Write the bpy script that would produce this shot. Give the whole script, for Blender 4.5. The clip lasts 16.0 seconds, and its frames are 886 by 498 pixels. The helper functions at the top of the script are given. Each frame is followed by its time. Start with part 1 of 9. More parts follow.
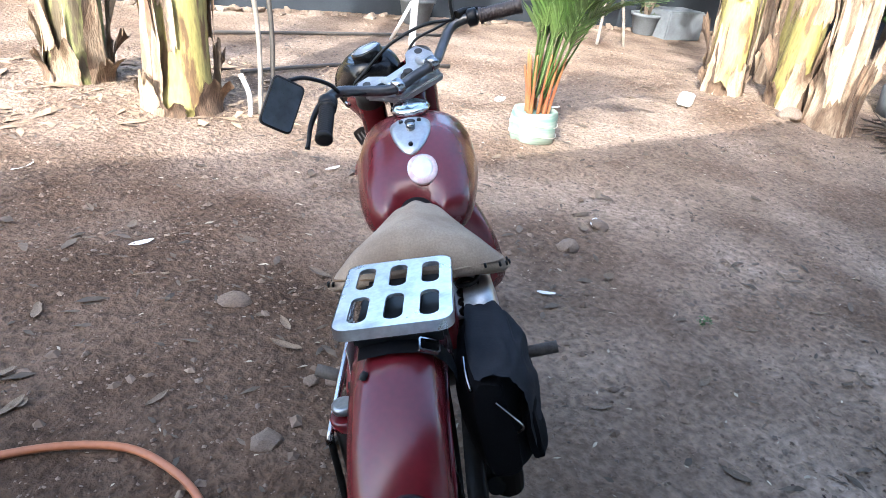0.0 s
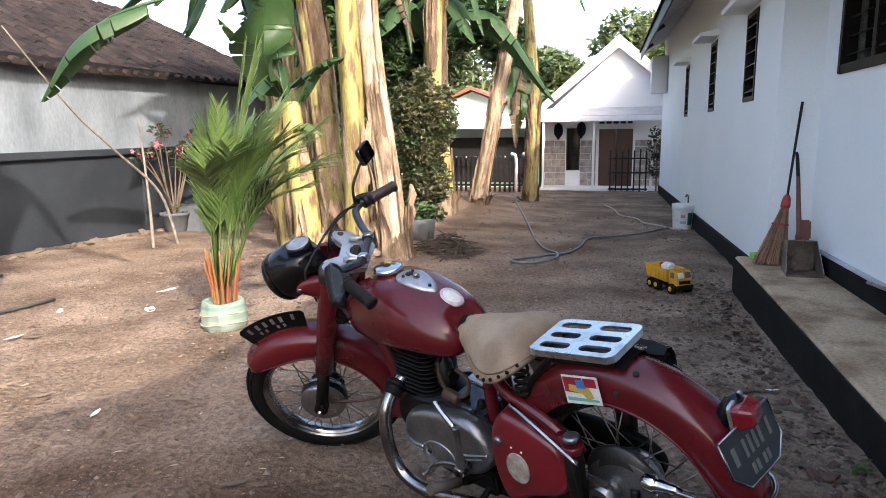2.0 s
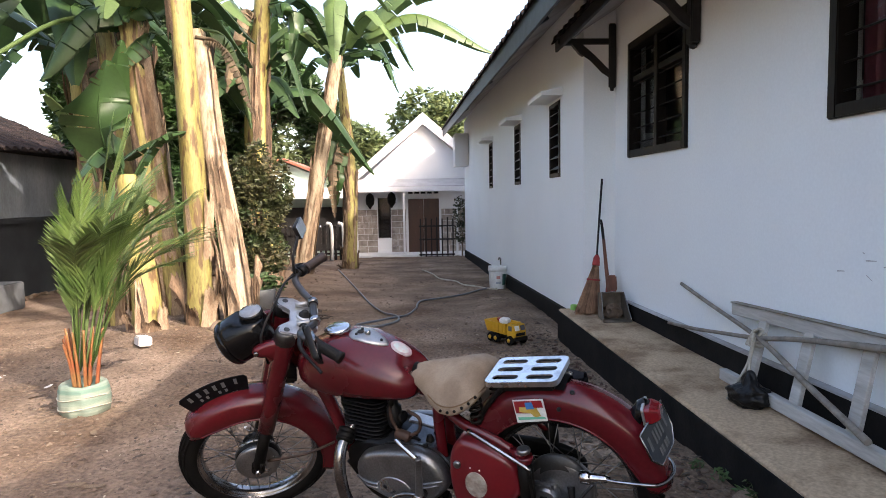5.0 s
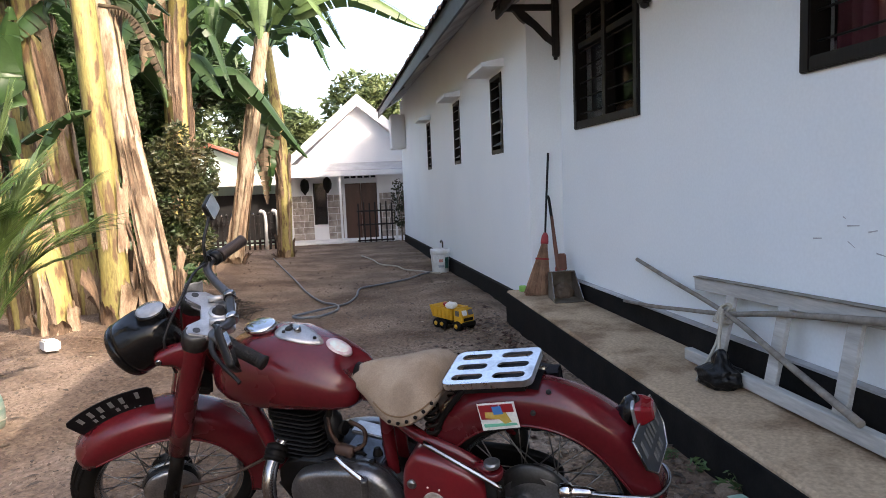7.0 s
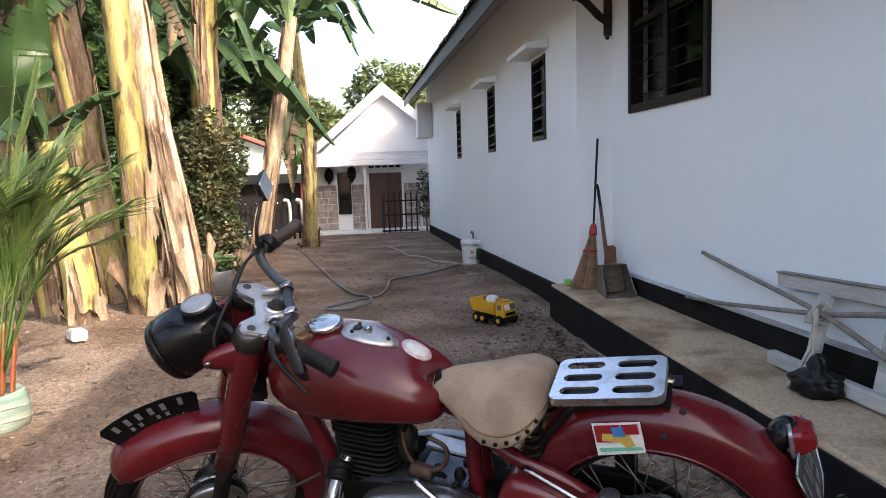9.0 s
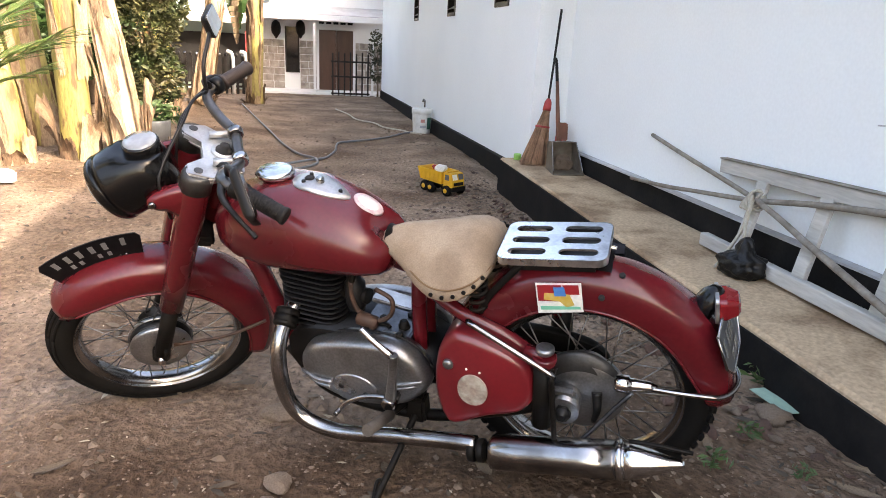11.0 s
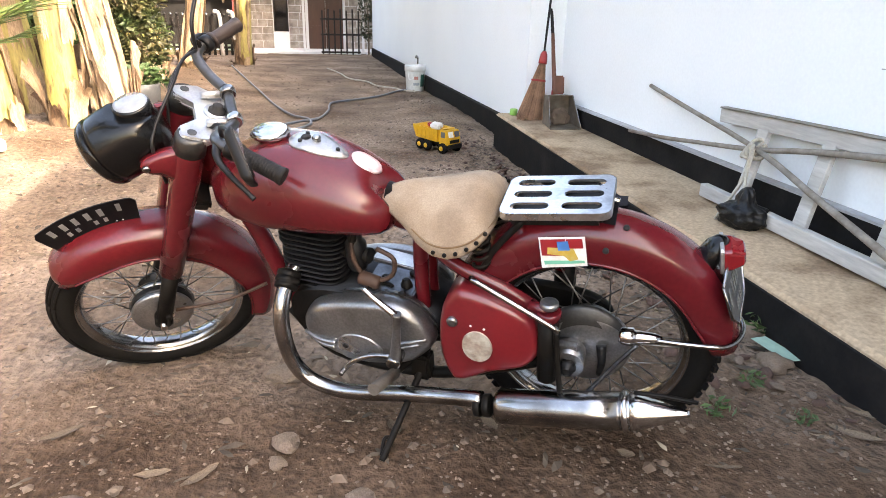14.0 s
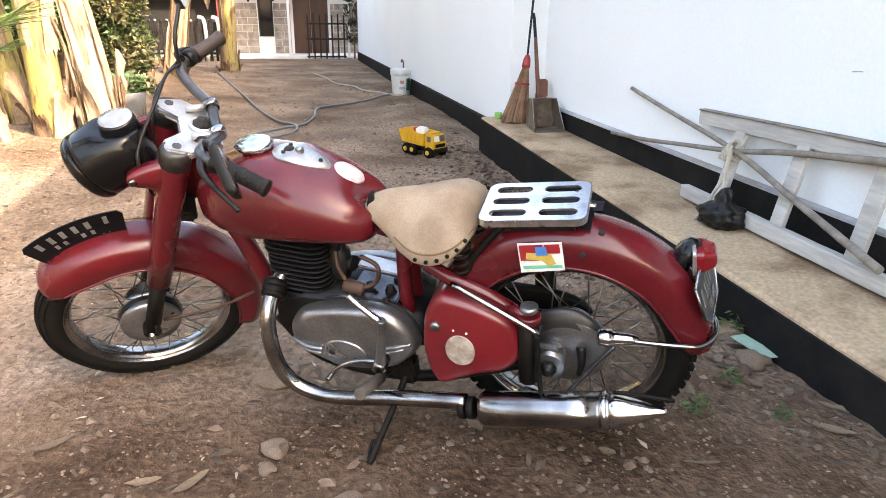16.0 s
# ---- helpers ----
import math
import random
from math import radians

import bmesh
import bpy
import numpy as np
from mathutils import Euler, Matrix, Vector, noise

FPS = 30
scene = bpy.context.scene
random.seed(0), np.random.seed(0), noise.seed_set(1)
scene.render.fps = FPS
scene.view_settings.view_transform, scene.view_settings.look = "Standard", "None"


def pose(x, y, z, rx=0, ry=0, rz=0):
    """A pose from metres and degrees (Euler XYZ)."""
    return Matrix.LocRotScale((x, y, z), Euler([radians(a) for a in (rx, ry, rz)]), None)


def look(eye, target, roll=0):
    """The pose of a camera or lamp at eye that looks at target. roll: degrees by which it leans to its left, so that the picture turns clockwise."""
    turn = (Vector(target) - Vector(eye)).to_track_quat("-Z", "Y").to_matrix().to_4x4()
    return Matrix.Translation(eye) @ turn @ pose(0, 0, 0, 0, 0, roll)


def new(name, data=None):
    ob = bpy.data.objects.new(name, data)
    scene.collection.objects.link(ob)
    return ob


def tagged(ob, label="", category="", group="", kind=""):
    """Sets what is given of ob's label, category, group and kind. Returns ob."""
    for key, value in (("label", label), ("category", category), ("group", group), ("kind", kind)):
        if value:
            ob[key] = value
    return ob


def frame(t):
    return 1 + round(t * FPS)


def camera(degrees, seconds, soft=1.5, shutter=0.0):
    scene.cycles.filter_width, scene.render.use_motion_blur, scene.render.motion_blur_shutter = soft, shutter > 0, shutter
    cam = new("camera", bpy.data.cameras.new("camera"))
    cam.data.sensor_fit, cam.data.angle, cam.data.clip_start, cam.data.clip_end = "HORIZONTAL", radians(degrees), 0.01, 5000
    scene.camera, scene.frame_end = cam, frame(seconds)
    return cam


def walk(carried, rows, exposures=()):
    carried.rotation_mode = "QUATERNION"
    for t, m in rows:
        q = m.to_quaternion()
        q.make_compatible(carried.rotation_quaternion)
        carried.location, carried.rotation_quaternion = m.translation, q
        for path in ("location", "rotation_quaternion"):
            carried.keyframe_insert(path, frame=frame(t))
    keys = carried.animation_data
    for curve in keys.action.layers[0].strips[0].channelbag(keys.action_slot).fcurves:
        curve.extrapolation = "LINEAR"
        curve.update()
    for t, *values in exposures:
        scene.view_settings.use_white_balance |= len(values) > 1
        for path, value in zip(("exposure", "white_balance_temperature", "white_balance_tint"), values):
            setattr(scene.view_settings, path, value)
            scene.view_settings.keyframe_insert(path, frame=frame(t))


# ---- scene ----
cam = camera(67.7, 16.0, soft=0.9)
PATH = [
    (0, (-0.009, 0.863, 1.373), (0.926, 2.356, 0.426), 6.76),
    (0.2, (-0.137, 0.906, 1.380), (0.988, 2.324, 0.529), 7.6),
    (0.5, (-0.363, 0.943, 1.411), (1.052, 2.117, 0.624), 6.12),
    (0.7, (-0.490, 0.960, 1.415), (1.038, 2.022, 0.690), 3.6),
    (0.9, (-0.591, 1.017, 1.415), (1.046, 1.974, 0.779), 2.69),
    (1, (-0.653, 1.086, 1.409), (1.040, 1.971, 0.819), 0.37),
    (1.2, (-0.766, 1.250, 1.336), (1.008, 2.076, 0.921), -4.6),
    (1.5, (-0.955, 1.440, 1.299), (0.890, 2.084, 0.870), -2.98),
    (1.7, (-1.094, 1.532, 1.311), (0.754, 2.219, 0.977), -1.6),
    (2, (-1.289, 1.632, 1.324), (0.616, 2.128, 0.972), -0.74),
    (2.2, (-1.308, 1.710, 1.306), (0.636, 2.044, 0.972), 0.6),
    (2.5, (-1.360, 1.845, 1.299), (0.615, 1.904, 0.991), -2.35),
    (2.8, (-1.425, 1.935, 1.322), (0.555, 1.997, 1.048), -1.7),
    (3, (-1.481, 1.963, 1.330), (0.505, 1.977, 1.098), -1.91),
    (3.2, (-1.543, 1.990, 1.347), (0.449, 2.009, 1.168), -2.62),
    (5.3, (-1.761, 2.076, 1.368), (0.229, 1.951, 1.212), -0.19),
    (5.5, (-1.767, 2.069, 1.362), (0.222, 1.919, 1.226), 0.43),
    (5.7, (-1.750, 2.066, 1.354), (0.240, 1.879, 1.296), 1.2),
    (6, (-1.713, 2.049, 1.335), (0.267, 1.774, 1.260), 1.14),
    (6.5, (-1.510, 2.051, 1.312), (0.459, 1.743, 1.134), -0.33),
    (7, (-1.348, 2.069, 1.307), (0.622, 1.793, 1.099), -2.36),
    (7.5, (-1.255, 2.132, 1.289), (0.706, 1.797, 1.087), -1.51),
    (8, (-1.127, 2.205, 1.277), (0.809, 1.765, 1.039), -3.02),
    (8.2, (-1.100, 2.215, 1.277), (0.845, 1.832, 1.040), -3.2),
    (8.5, (-1.038, 2.209, 1.271), (0.928, 1.910, 1.052), -2.14),
    (9, (-1.014, 2.232, 1.269), (0.961, 2.013, 1.038), -1.91),
    (9.5, (-1.006, 2.233, 1.270), (0.955, 1.926, 1.023), -2.03),
    (9.7, (-1.000, 2.240, 1.252), (0.950, 1.916, 0.944), -0.3),
    (10, (-1.016, 2.249, 1.229), (0.896, 1.931, 0.735), 2.39),
    (10.2, (-1.016, 2.250, 1.232), (0.873, 1.919, 0.664), 2.91),
    (12.3, (-0.998, 2.264, 1.223), (0.863, 1.861, 0.613), 2.38),
    (12.5, (-0.999, 2.259, 1.229), (0.863, 1.857, 0.618), 2.08),
    (13, (-1.003, 2.261, 1.225), (0.857, 1.863, 0.606), 2.47),
    (13.5, (-1.003, 2.261, 1.219), (0.828, 1.871, 0.516), 2.38),
    (14, (-0.992, 2.263, 1.218), (0.834, 1.885, 0.496), 1.57),
    (14.5, (-0.990, 2.262, 1.219), (0.835, 1.877, 0.499), 1.68),
    (15, (-1.001, 2.252, 1.230), (0.813, 1.850, 0.488), 0.30),
    (15.5, (-1.022, 2.240, 1.239), (0.790, 1.790, 0.520), 1.14),
    (16, (-1.030, 2.250, 1.245), (0.792, 1.842, 0.529), 0.90),
]
EXPOSE = [(0.0, 3.06, 5760, 6), (0.5, 2.70, 5760, 6), (0.9, 2.62, 5800, 7), (1.5, 2.34, 6300, 10), (2.5, 2.26, 6780, 13), (3.0, 2.18, 6950, 15), (9.5, 2.22, 7050, 15), (10.2, 2.72, 7500, 14), (12.5, 3.26, 8100, 14), (14.0, 3.5, 8100, 13), (16.0, 3.5, 8100, 13)]
walk(cam, [(t, look(eye, target, roll)) for t, eye, target, roll in PATH], EXPOSE)

# ---- light: low afternoon sun from behind the house, bright hazy sky ----
SUN_ELEV, SUN_AZ = radians(33), radians(42)      # light travels along +x, +y
world = bpy.data.worlds.new("sky")
scene.world = world
world.use_nodes = True
wn = world.node_tree.nodes
wl = world.node_tree.links
sky = wn.new("ShaderNodeTexSky")
sky.sky_type = "NISHITA"
sky.sun_disc = False
sky.sun_elevation = SUN_ELEV
sky.sun_rotation = radians(90) - SUN_AZ + radians(180)
sky.air_density, sky.dust_density, sky.ozone_density = 1.0, 4.0, 1.0
bg = wn["Background"]
bg.inputs["Strength"].default_value = 0.15
wl.new(sky.outputs["Color"], bg.inputs["Color"])

sun_data = bpy.data.lights.new("sun", "SUN")
sun_data.energy, sun_data.angle, sun_data.color = 1.5, radians(0.6), (1.0, 0.94, 0.86)
sun = new("sun", sun_data)
light_dir = Vector((math.cos(SUN_AZ) * math.cos(SUN_ELEV), math.sin(SUN_AZ) * math.cos(SUN_ELEV), -math.sin(SUN_ELEV)))
sun.matrix_world = look((0, 0, 12), Vector((0, 0, 12)) + light_dir)


# ---- small mesh kit ----
def smooth_curve(pts, n=8):
    """Catmull-Rom points through pts."""
    p = [Vector(q) for q in pts]
    if len(p) < 3:
        return p
    p = [2 * p[0] - p[1]] + p + [2 * p[-1] - p[-2]]
    out = []
    for i in range(1, len(p) - 2):
        for k in range(n):
            t = k / n
            a, b, c, d = p[i - 1], p[i], p[i + 1], p[i + 2]
            out.append(0.5 * ((2 * b) + (c - a) * t + (2 * a - 5 * b + 4 * c - d) * t * t + (3 * b - a - 3 * c + d) * t ** 3))
    out.append(p[-2])
    return out


def loft(bm, rings, closed=True, caps=True, smooth=True):
    rows = [[bm.verts.new(v) for v in ring] for ring in rings]
    n = len(rows[0])
    for a, b in zip(rows, rows[1:]):
        for i in range(n if closed else n - 1):
            k = (i + 1) % n
            try:
                f = bm.faces.new((a[i], a[k], b[k], b[i]))
                f.smooth = smooth
            except ValueError:
                pass
    if caps and closed:
        bm.faces.new(rows[0][::-1])
        bm.faces.new(rows[-1])
    return rows


def tube(bm, pts, r, seg=10, n=6, caps=True):
    """A round rod along pts; r is one radius or one for each of pts."""
    radii = r if isinstance(r, (list, tuple)) else [r] * len(pts)
    line = smooth_curve(pts, n) if len(pts) > 2 else [Vector(q) for q in pts]
    m = len(line) - 1
    rings = []
    side = None
    for i, p in enumerate(line):
        d = (line[min(i + 1, m)] - line[max(i - 1, 0)]).normalized()
        if side is None:
            side = d.cross(Vector((0, 0, 1)) if abs(d.z) < 0.9 else Vector((1, 0, 0))).normalized()
        side = (side - d * side.dot(d)).normalized()
        up = d.cross(side)
        f = i / m * (len(radii) - 1)
        k = min(int(f), len(radii) - 2)
        rad = radii[k] + (radii[k + 1] - radii[k]) * (f - k)
        rings.append([p + (side * math.cos(a) + up * math.sin(a)) * rad for a in (2 * math.pi * q / seg for q in range(seg))])
    loft(bm, rings, caps=caps)
    return bm


def lathe(bm, profile, m=None, seg=32, caps=True):
    """profile: (radius, along z) pairs, turned round the z axis, then moved by m."""
    m = m or Matrix()
    loft(bm, [[m @ Vector((r * math.cos(a), r * math.sin(a), z)) for a in (2 * math.pi * q / seg for q in range(seg))] for r, z in profile], caps=caps)
    return bm


def box(bm, size, m=None, bevel=0.0):
    m = m or Matrix()
    vs = bmesh.ops.create_cube(bm, size=1.0, matrix=m @ Matrix.Diagonal((*size, 1)))["verts"]
    if bevel:
        es = list({e for v in vs for e in v.link_edges})
        bmesh.ops.bevel(bm, geom=es, offset=bevel, segments=2, affect="EDGES")
    return bm


def slab(bm, outline, thick, m=None):
    """A flat plate with the outline (x, y) from z = 0 to thick."""
    m = m or Matrix()
    lo = [bm.verts.new(m @ Vector((x, y, 0))) for x, y in outline]
    hi = [bm.verts.new(m @ Vector((x, y, thick))) for x, y in outline]
    bm.faces.new(lo[::-1])
    bm.faces.new(hi)
    n = len(lo)
    for i in range(n):
        bm.faces.new((lo[i], lo[(i + 1) % n], hi[(i + 1) % n], hi[i]))
    return bm


def mesh_of(name, bm, material):
    bmesh.ops.recalc_face_normals(bm, faces=bm.faces)
    me = bpy.data.meshes.new(name)
    bm.to_mesh(me)
    bm.free()
    me.materials.append(material)
    return me


def part(name, bm, material, parent, label=""):
    """One mesh object under a thing or under a part."""
    ob = new(name, mesh_of(name, bm, material))
    ob.parent = parent
    return tagged(ob, label)


def solid(name, bm, material, label="", category="", group="", kind="", m=None):
    """A top-level mesh thing."""
    ob = new(name, mesh_of(name, bm, material))
    if m:
        ob.matrix_world = m
    return tagged(ob, label, category, group, kind)


def thing(name, label, category, m=None, group="", kind=""):
    ob = new(name)
    ob.empty_display_size = 0.1
    if m:
        ob.matrix_world = m
    return tagged(ob, label, category, group, kind)


# ---- materials ----
def paint(name, base, rough=0.6, metal=0.0, other=None, scale=3.0, mix=0.5, grain=40.0, bump=0.15, bump_dist=0.01, vary=0.0, coat=0.0, stretch=None, rough_vary=0.1, detail=6.0, sharp=(0.35, 0.65), fine=0.12, spec=None, trans=0.0):
    """A node material: base and other mixed by a broad noise, fine grain, roughness wear and bump."""
    mt = bpy.data.materials.new(name)
    mt.use_nodes = True
    n, l = mt.node_tree.nodes, mt.node_tree.links
    b = n["Principled BSDF"]
    tc = n.new("ShaderNodeTexCoord")
    mp = n.new("ShaderNodeMapping")
    l.new(tc.outputs["Object"], mp.inputs["Vector"])
    if stretch:
        mp.inputs["Scale"].default_value = stretch
    big = n.new("ShaderNodeTexNoise")
    big.inputs["Scale"].default_value, big.inputs["Detail"].default_value = scale, detail
    l.new(mp.outputs["Vector"], big.inputs["Vector"])
    small = n.new("ShaderNodeTexNoise")
    small.inputs["Scale"].default_value, small.inputs["Detail"].default_value = grain, 4.0
    l.new(mp.outputs["Vector"], small.inputs["Vector"])
    rmp = n.new("ShaderNodeMapRange")
    rmp.inputs["From Min"].default_value, rmp.inputs["From Max"].default_value = sharp
    rmp.inputs["To Max"].default_value = mix
    l.new(big.outputs["Fac"], rmp.inputs["Value"])
    mx = n.new("ShaderNodeMix")
    mx.data_type = "RGBA"
    mx.inputs["A"].default_value = (*base, 1)
    mx.inputs["B"].default_value = (*(other or [c * 0.7 for c in base]), 1)
    l.new(rmp.outputs["Result"], mx.inputs["Factor"])
    col = mx.outputs["Result"]
    fm = n.new("ShaderNodeMapRange")
    fm.inputs["From Min"].default_value, fm.inputs["From Max"].default_value = 0.25, 0.75
    fm.inputs["To Min"].default_value, fm.inputs["To Max"].default_value = 1 - fine, 1 + fine
    l.new(small.outputs["Fac"], fm.inputs["Value"])
    hs = n.new("ShaderNodeHueSaturation")
    l.new(col, hs.inputs["Color"])
    if vary:
        oi = n.new("ShaderNodeObjectInfo")
        ge = n.new("ShaderNodeNewGeometry")
        ad = n.new("ShaderNodeMath")
        ad.operation = "ADD"
        l.new(oi.outputs["Random"], ad.inputs[0])
        l.new(ge.outputs["Random Per Island"], ad.inputs[1])
        vm = n.new("ShaderNodeMapRange")
        vm.inputs["From Max"].default_value = 2.0
        vm.inputs["To Min"].default_value, vm.inputs["To Max"].default_value = 1 - vary, 1 + vary
        l.new(ad.outputs[0], vm.inputs["Value"])
        pr = n.new("ShaderNodeMath")
        pr.operation = "MULTIPLY"
        l.new(vm.outputs["Result"], pr.inputs[0])
        l.new(fm.outputs["Result"], pr.inputs[1])
        l.new(pr.outputs[0], hs.inputs["Value"])
    else:
        l.new(fm.outputs["Result"], hs.inputs["Value"])
    l.new(hs.outputs["Color"], b.inputs["Base Color"])
    rr = n.new("ShaderNodeMapRange")
    rr.inputs["To Min"].default_value, rr.inputs["To Max"].default_value = max(rough - rough_vary, 0.03), min(rough + rough_vary, 1)
    l.new(big.outputs["Fac"], rr.inputs["Value"])
    l.new(rr.outputs["Result"], b.inputs["Roughness"])
    b.inputs["Metallic"].default_value = metal
    b.inputs["Coat Weight"].default_value = coat
    b.inputs["Coat Roughness"].default_value = 0.12
    if spec is not None:
        b.inputs["Specular IOR Level"].default_value = spec
    if trans:
        # thin leaf: some light passes through
        tr = n.new("ShaderNodeBsdfTranslucent")
        l.new(hs.outputs["Color"], tr.inputs["Color"])
        ms = n.new("ShaderNodeMixShader")
        ms.inputs[0].default_value = trans
        l.new(b.outputs[0], ms.inputs[1])
        l.new(tr.outputs[0], ms.inputs[2])
        l.new(ms.outputs[0], n["Material Output"].inputs["Surface"])
    if bump:
        bp = n.new("ShaderNodeBump")
        bp.inputs["Strength"].default_value, bp.inputs["Distance"].default_value = bump, bump_dist
        l.new(small.outputs["Fac"], bp.inputs["Height"])
        l.new(bp.outputs["Normal"], b.inputs["Normal"])
    return mt


def glass(name, tint=(0.9, 0.95, 0.95), rough=0.02):
    mt = bpy.data.materials.new(name)
    mt.use_nodes = True
    b = mt.node_tree.nodes["Principled BSDF"]
    b.inputs["Base Color"].default_value = (*tint, 1)
    b.inputs["Roughness"].default_value = rough
    b.inputs["Transmission Weight"].default_value = 1.0
    b.inputs["IOR"].default_value = 1.45
    return mt


RED = paint("red_enamel", (0.108, 0.0080, 0.0115), 0.25, 0.0, (0.070, 0.0058, 0.0088), 4, 0.85, 90, 0.05, 0.002, coat=0.22, fine=0.10, rough_vary=0.10, spec=0.4)
RED_BOX = paint("bright_red_enamel", (0.165, 0.010, 0.014), 0.34, 0.0, (0.115, 0.008, 0.012), 6, 0.8, 90, 0.05, 0.002, coat=0.4, fine=0.08)
CHROME = paint("worn_chrome", (0.60, 0.60, 0.61), 0.14, 1.0, (0.24, 0.24, 0.25), 16, 0.75, 120, 0.05, 0.002, rough_vary=0.12, detail=8, sharp=(0.50, 0.66))
DULL_CHROME = paint("dull_chrome", (0.44, 0.44, 0.445), 0.20, 1.0, (0.11, 0.10, 0.092), 9, 0.85, 120, 0.06, 0.002, rough_vary=0.13, detail=8)
ALLOY = paint("cast_alloy", (0.345, 0.35, 0.36), 0.31, 0.9, (0.15, 0.145, 0.14), 7, 0.75, 160, 0.12, 0.002, fine=0.18, detail=7)
GEARBOX = paint("oily_grey_casting", (0.13, 0.14, 0.155), 0.36, 0.85, (0.03, 0.03, 0.032), 12, 0.8, 120, 0.2, 0.003, fine=0.2)
MID_ALLOY = paint("dull_drum_alloy", (0.085, 0.083, 0.080), 0.48, 0.8, (0.028, 0.026, 0.024), 9, 0.8, 120, 0.15, 0.003, fine=0.15)
DARK_ALLOY = paint("oily_alloy", (0.034, 0.034, 0.035), 0.42, 0.75, (0.008, 0.0075, 0.007), 9, 0.9, 120, 0.15, 0.003, spec=0.3)
BLACK = paint("black_enamel", (0.0035, 0.0035, 0.004), 0.19, 0.0, (0.007, 0.007, 0.0065), 8, 0.6, 80, 0.05, 0.002, coat=0.08, spec=0.25)
BLACK_IRON = paint("grimy_black_iron", (0.0050, 0.0046, 0.0043), 0.5, 0.0, (0.015, 0.0115, 0.008), 14, 0.5, 90, 0.2, 0.003, spec=0.12)
RUBBER = paint("tyre_rubber", (0.0075, 0.0072, 0.0070), 0.8, 0.0, (0.015, 0.013, 0.011), 9, 0.5, 120, 0.2, 0.003, spec=0.05)
BLACK_PLASTIC = paint("black_plastic", (0.006, 0.006, 0.0065), 0.45, 0.0, (0.011, 0.010, 0.009), 12, 0.5, 100, 0.08, 0.002, spec=0.25)
SUEDE = paint("tan_suede", (0.30, 0.225, 0.155), 0.9, 0.0, (0.185, 0.125, 0.08), 12, 0.75, 260, 0.3, 0.003, fine=0.16)
CANVAS = paint("black_canvas", (0.005, 0.005, 0.0058), 0.85, 0.0, (0.011, 0.010, 0.011), 10, 0.6, 400, 0.35, 0.002, spec=0.06)
WORN_STICKER = paint("worn_round_sticker", (0.56, 0.47, 0.46), 0.5, 0.0, (0.42, 0.25, 0.26), 55, 0.8, 90, 0.03, 0.001)
WHITE_STICKER = paint("white_sticker", (0.75, 0.74, 0.70), 0.4, 0.0, (0.6, 0.58, 0.54), 20, 0.5, 90, 0.03, 0.001)
STICKER_RED = paint("sticker_red", (0.32, 0.015, 0.02), 0.4, 0.0, (0.22, 0.02, 0.025), 40, 0.6, bump=0.0)
STICKER_YELLOW = paint("sticker_yellow", (0.50, 0.33, 0.05), 0.4, 0.0, (0.55, 0.45, 0.2), 60, 0.6, bump=0.0)
STICKER_BLUE = paint("sticker_blue", (0.05, 0.2, 0.5), 0.4, bump=0.0)
STICKER_GREEN = paint("sticker_green", (0.15, 0.5, 0.35), 0.4, bump=0.0)
PLATE = paint("plate_black", (0.004, 0.004, 0.005), 0.4, 0.0, (0.008, 0.008, 0.008), 14, 0.5, bump=0.05, spec=0.15)
PLATE_GREY = paint("plate_grey", (0.018, 0.021, 0.026), 0.4, 0.0, (0.011, 0.013, 0.016), 14, 0.5, bump=0.05)
PLATE_BAR = paint("plate_white", (0.16, 0.16, 0.155), 0.5, bump=0.0)
LENS_RED = paint("red_lens", (0.20, 0.008, 0.012), 0.25, 0.0, (0.14, 0.006, 0.009), 20, 0.5, bump=0.0, coat=0.4)
RUST = paint("perished_brown", (0.075, 0.038, 0.024), 0.6, 0.2, (0.035, 0.02, 0.014), 30, 0.7, 120, 0.2, 0.002)
WORN_PEG = paint("worn_peg_rubber", (0.085, 0.072, 0.060), 0.7, 0.0, (0.045, 0.038, 0.032), 30, 0.7, 180, 0.4, 0.004, spec=0.2)
GRIP = paint("grip_rubber", (0.008, 0.0078, 0.0078), 0.6, 0.0, (0.016, 0.014, 0.013), 30, 0.6, 180, 0.4, 0.004, spec=0.2)
BROWN_GRIP = paint("brown_grip", (0.030, 0.018, 0.014), 0.55, 0.0, (0.02, 0.013, 0.010), 30, 0.6, 180, 0.4, 0.004)
MIRROR = paint("mirror_glass", (0.85, 0.87, 0.9), 0.04, 1.0, (0.8, 0.82, 0.85), 4, 0.3, bump=0.0, rough_vary=0.01)
DIAL = paint("dial_glass", (0.20, 0.22, 0.25), 0.15, 0.0, (0.12, 0.13, 0.15), 30, 0.6, bump=0.0, coat=0.4)

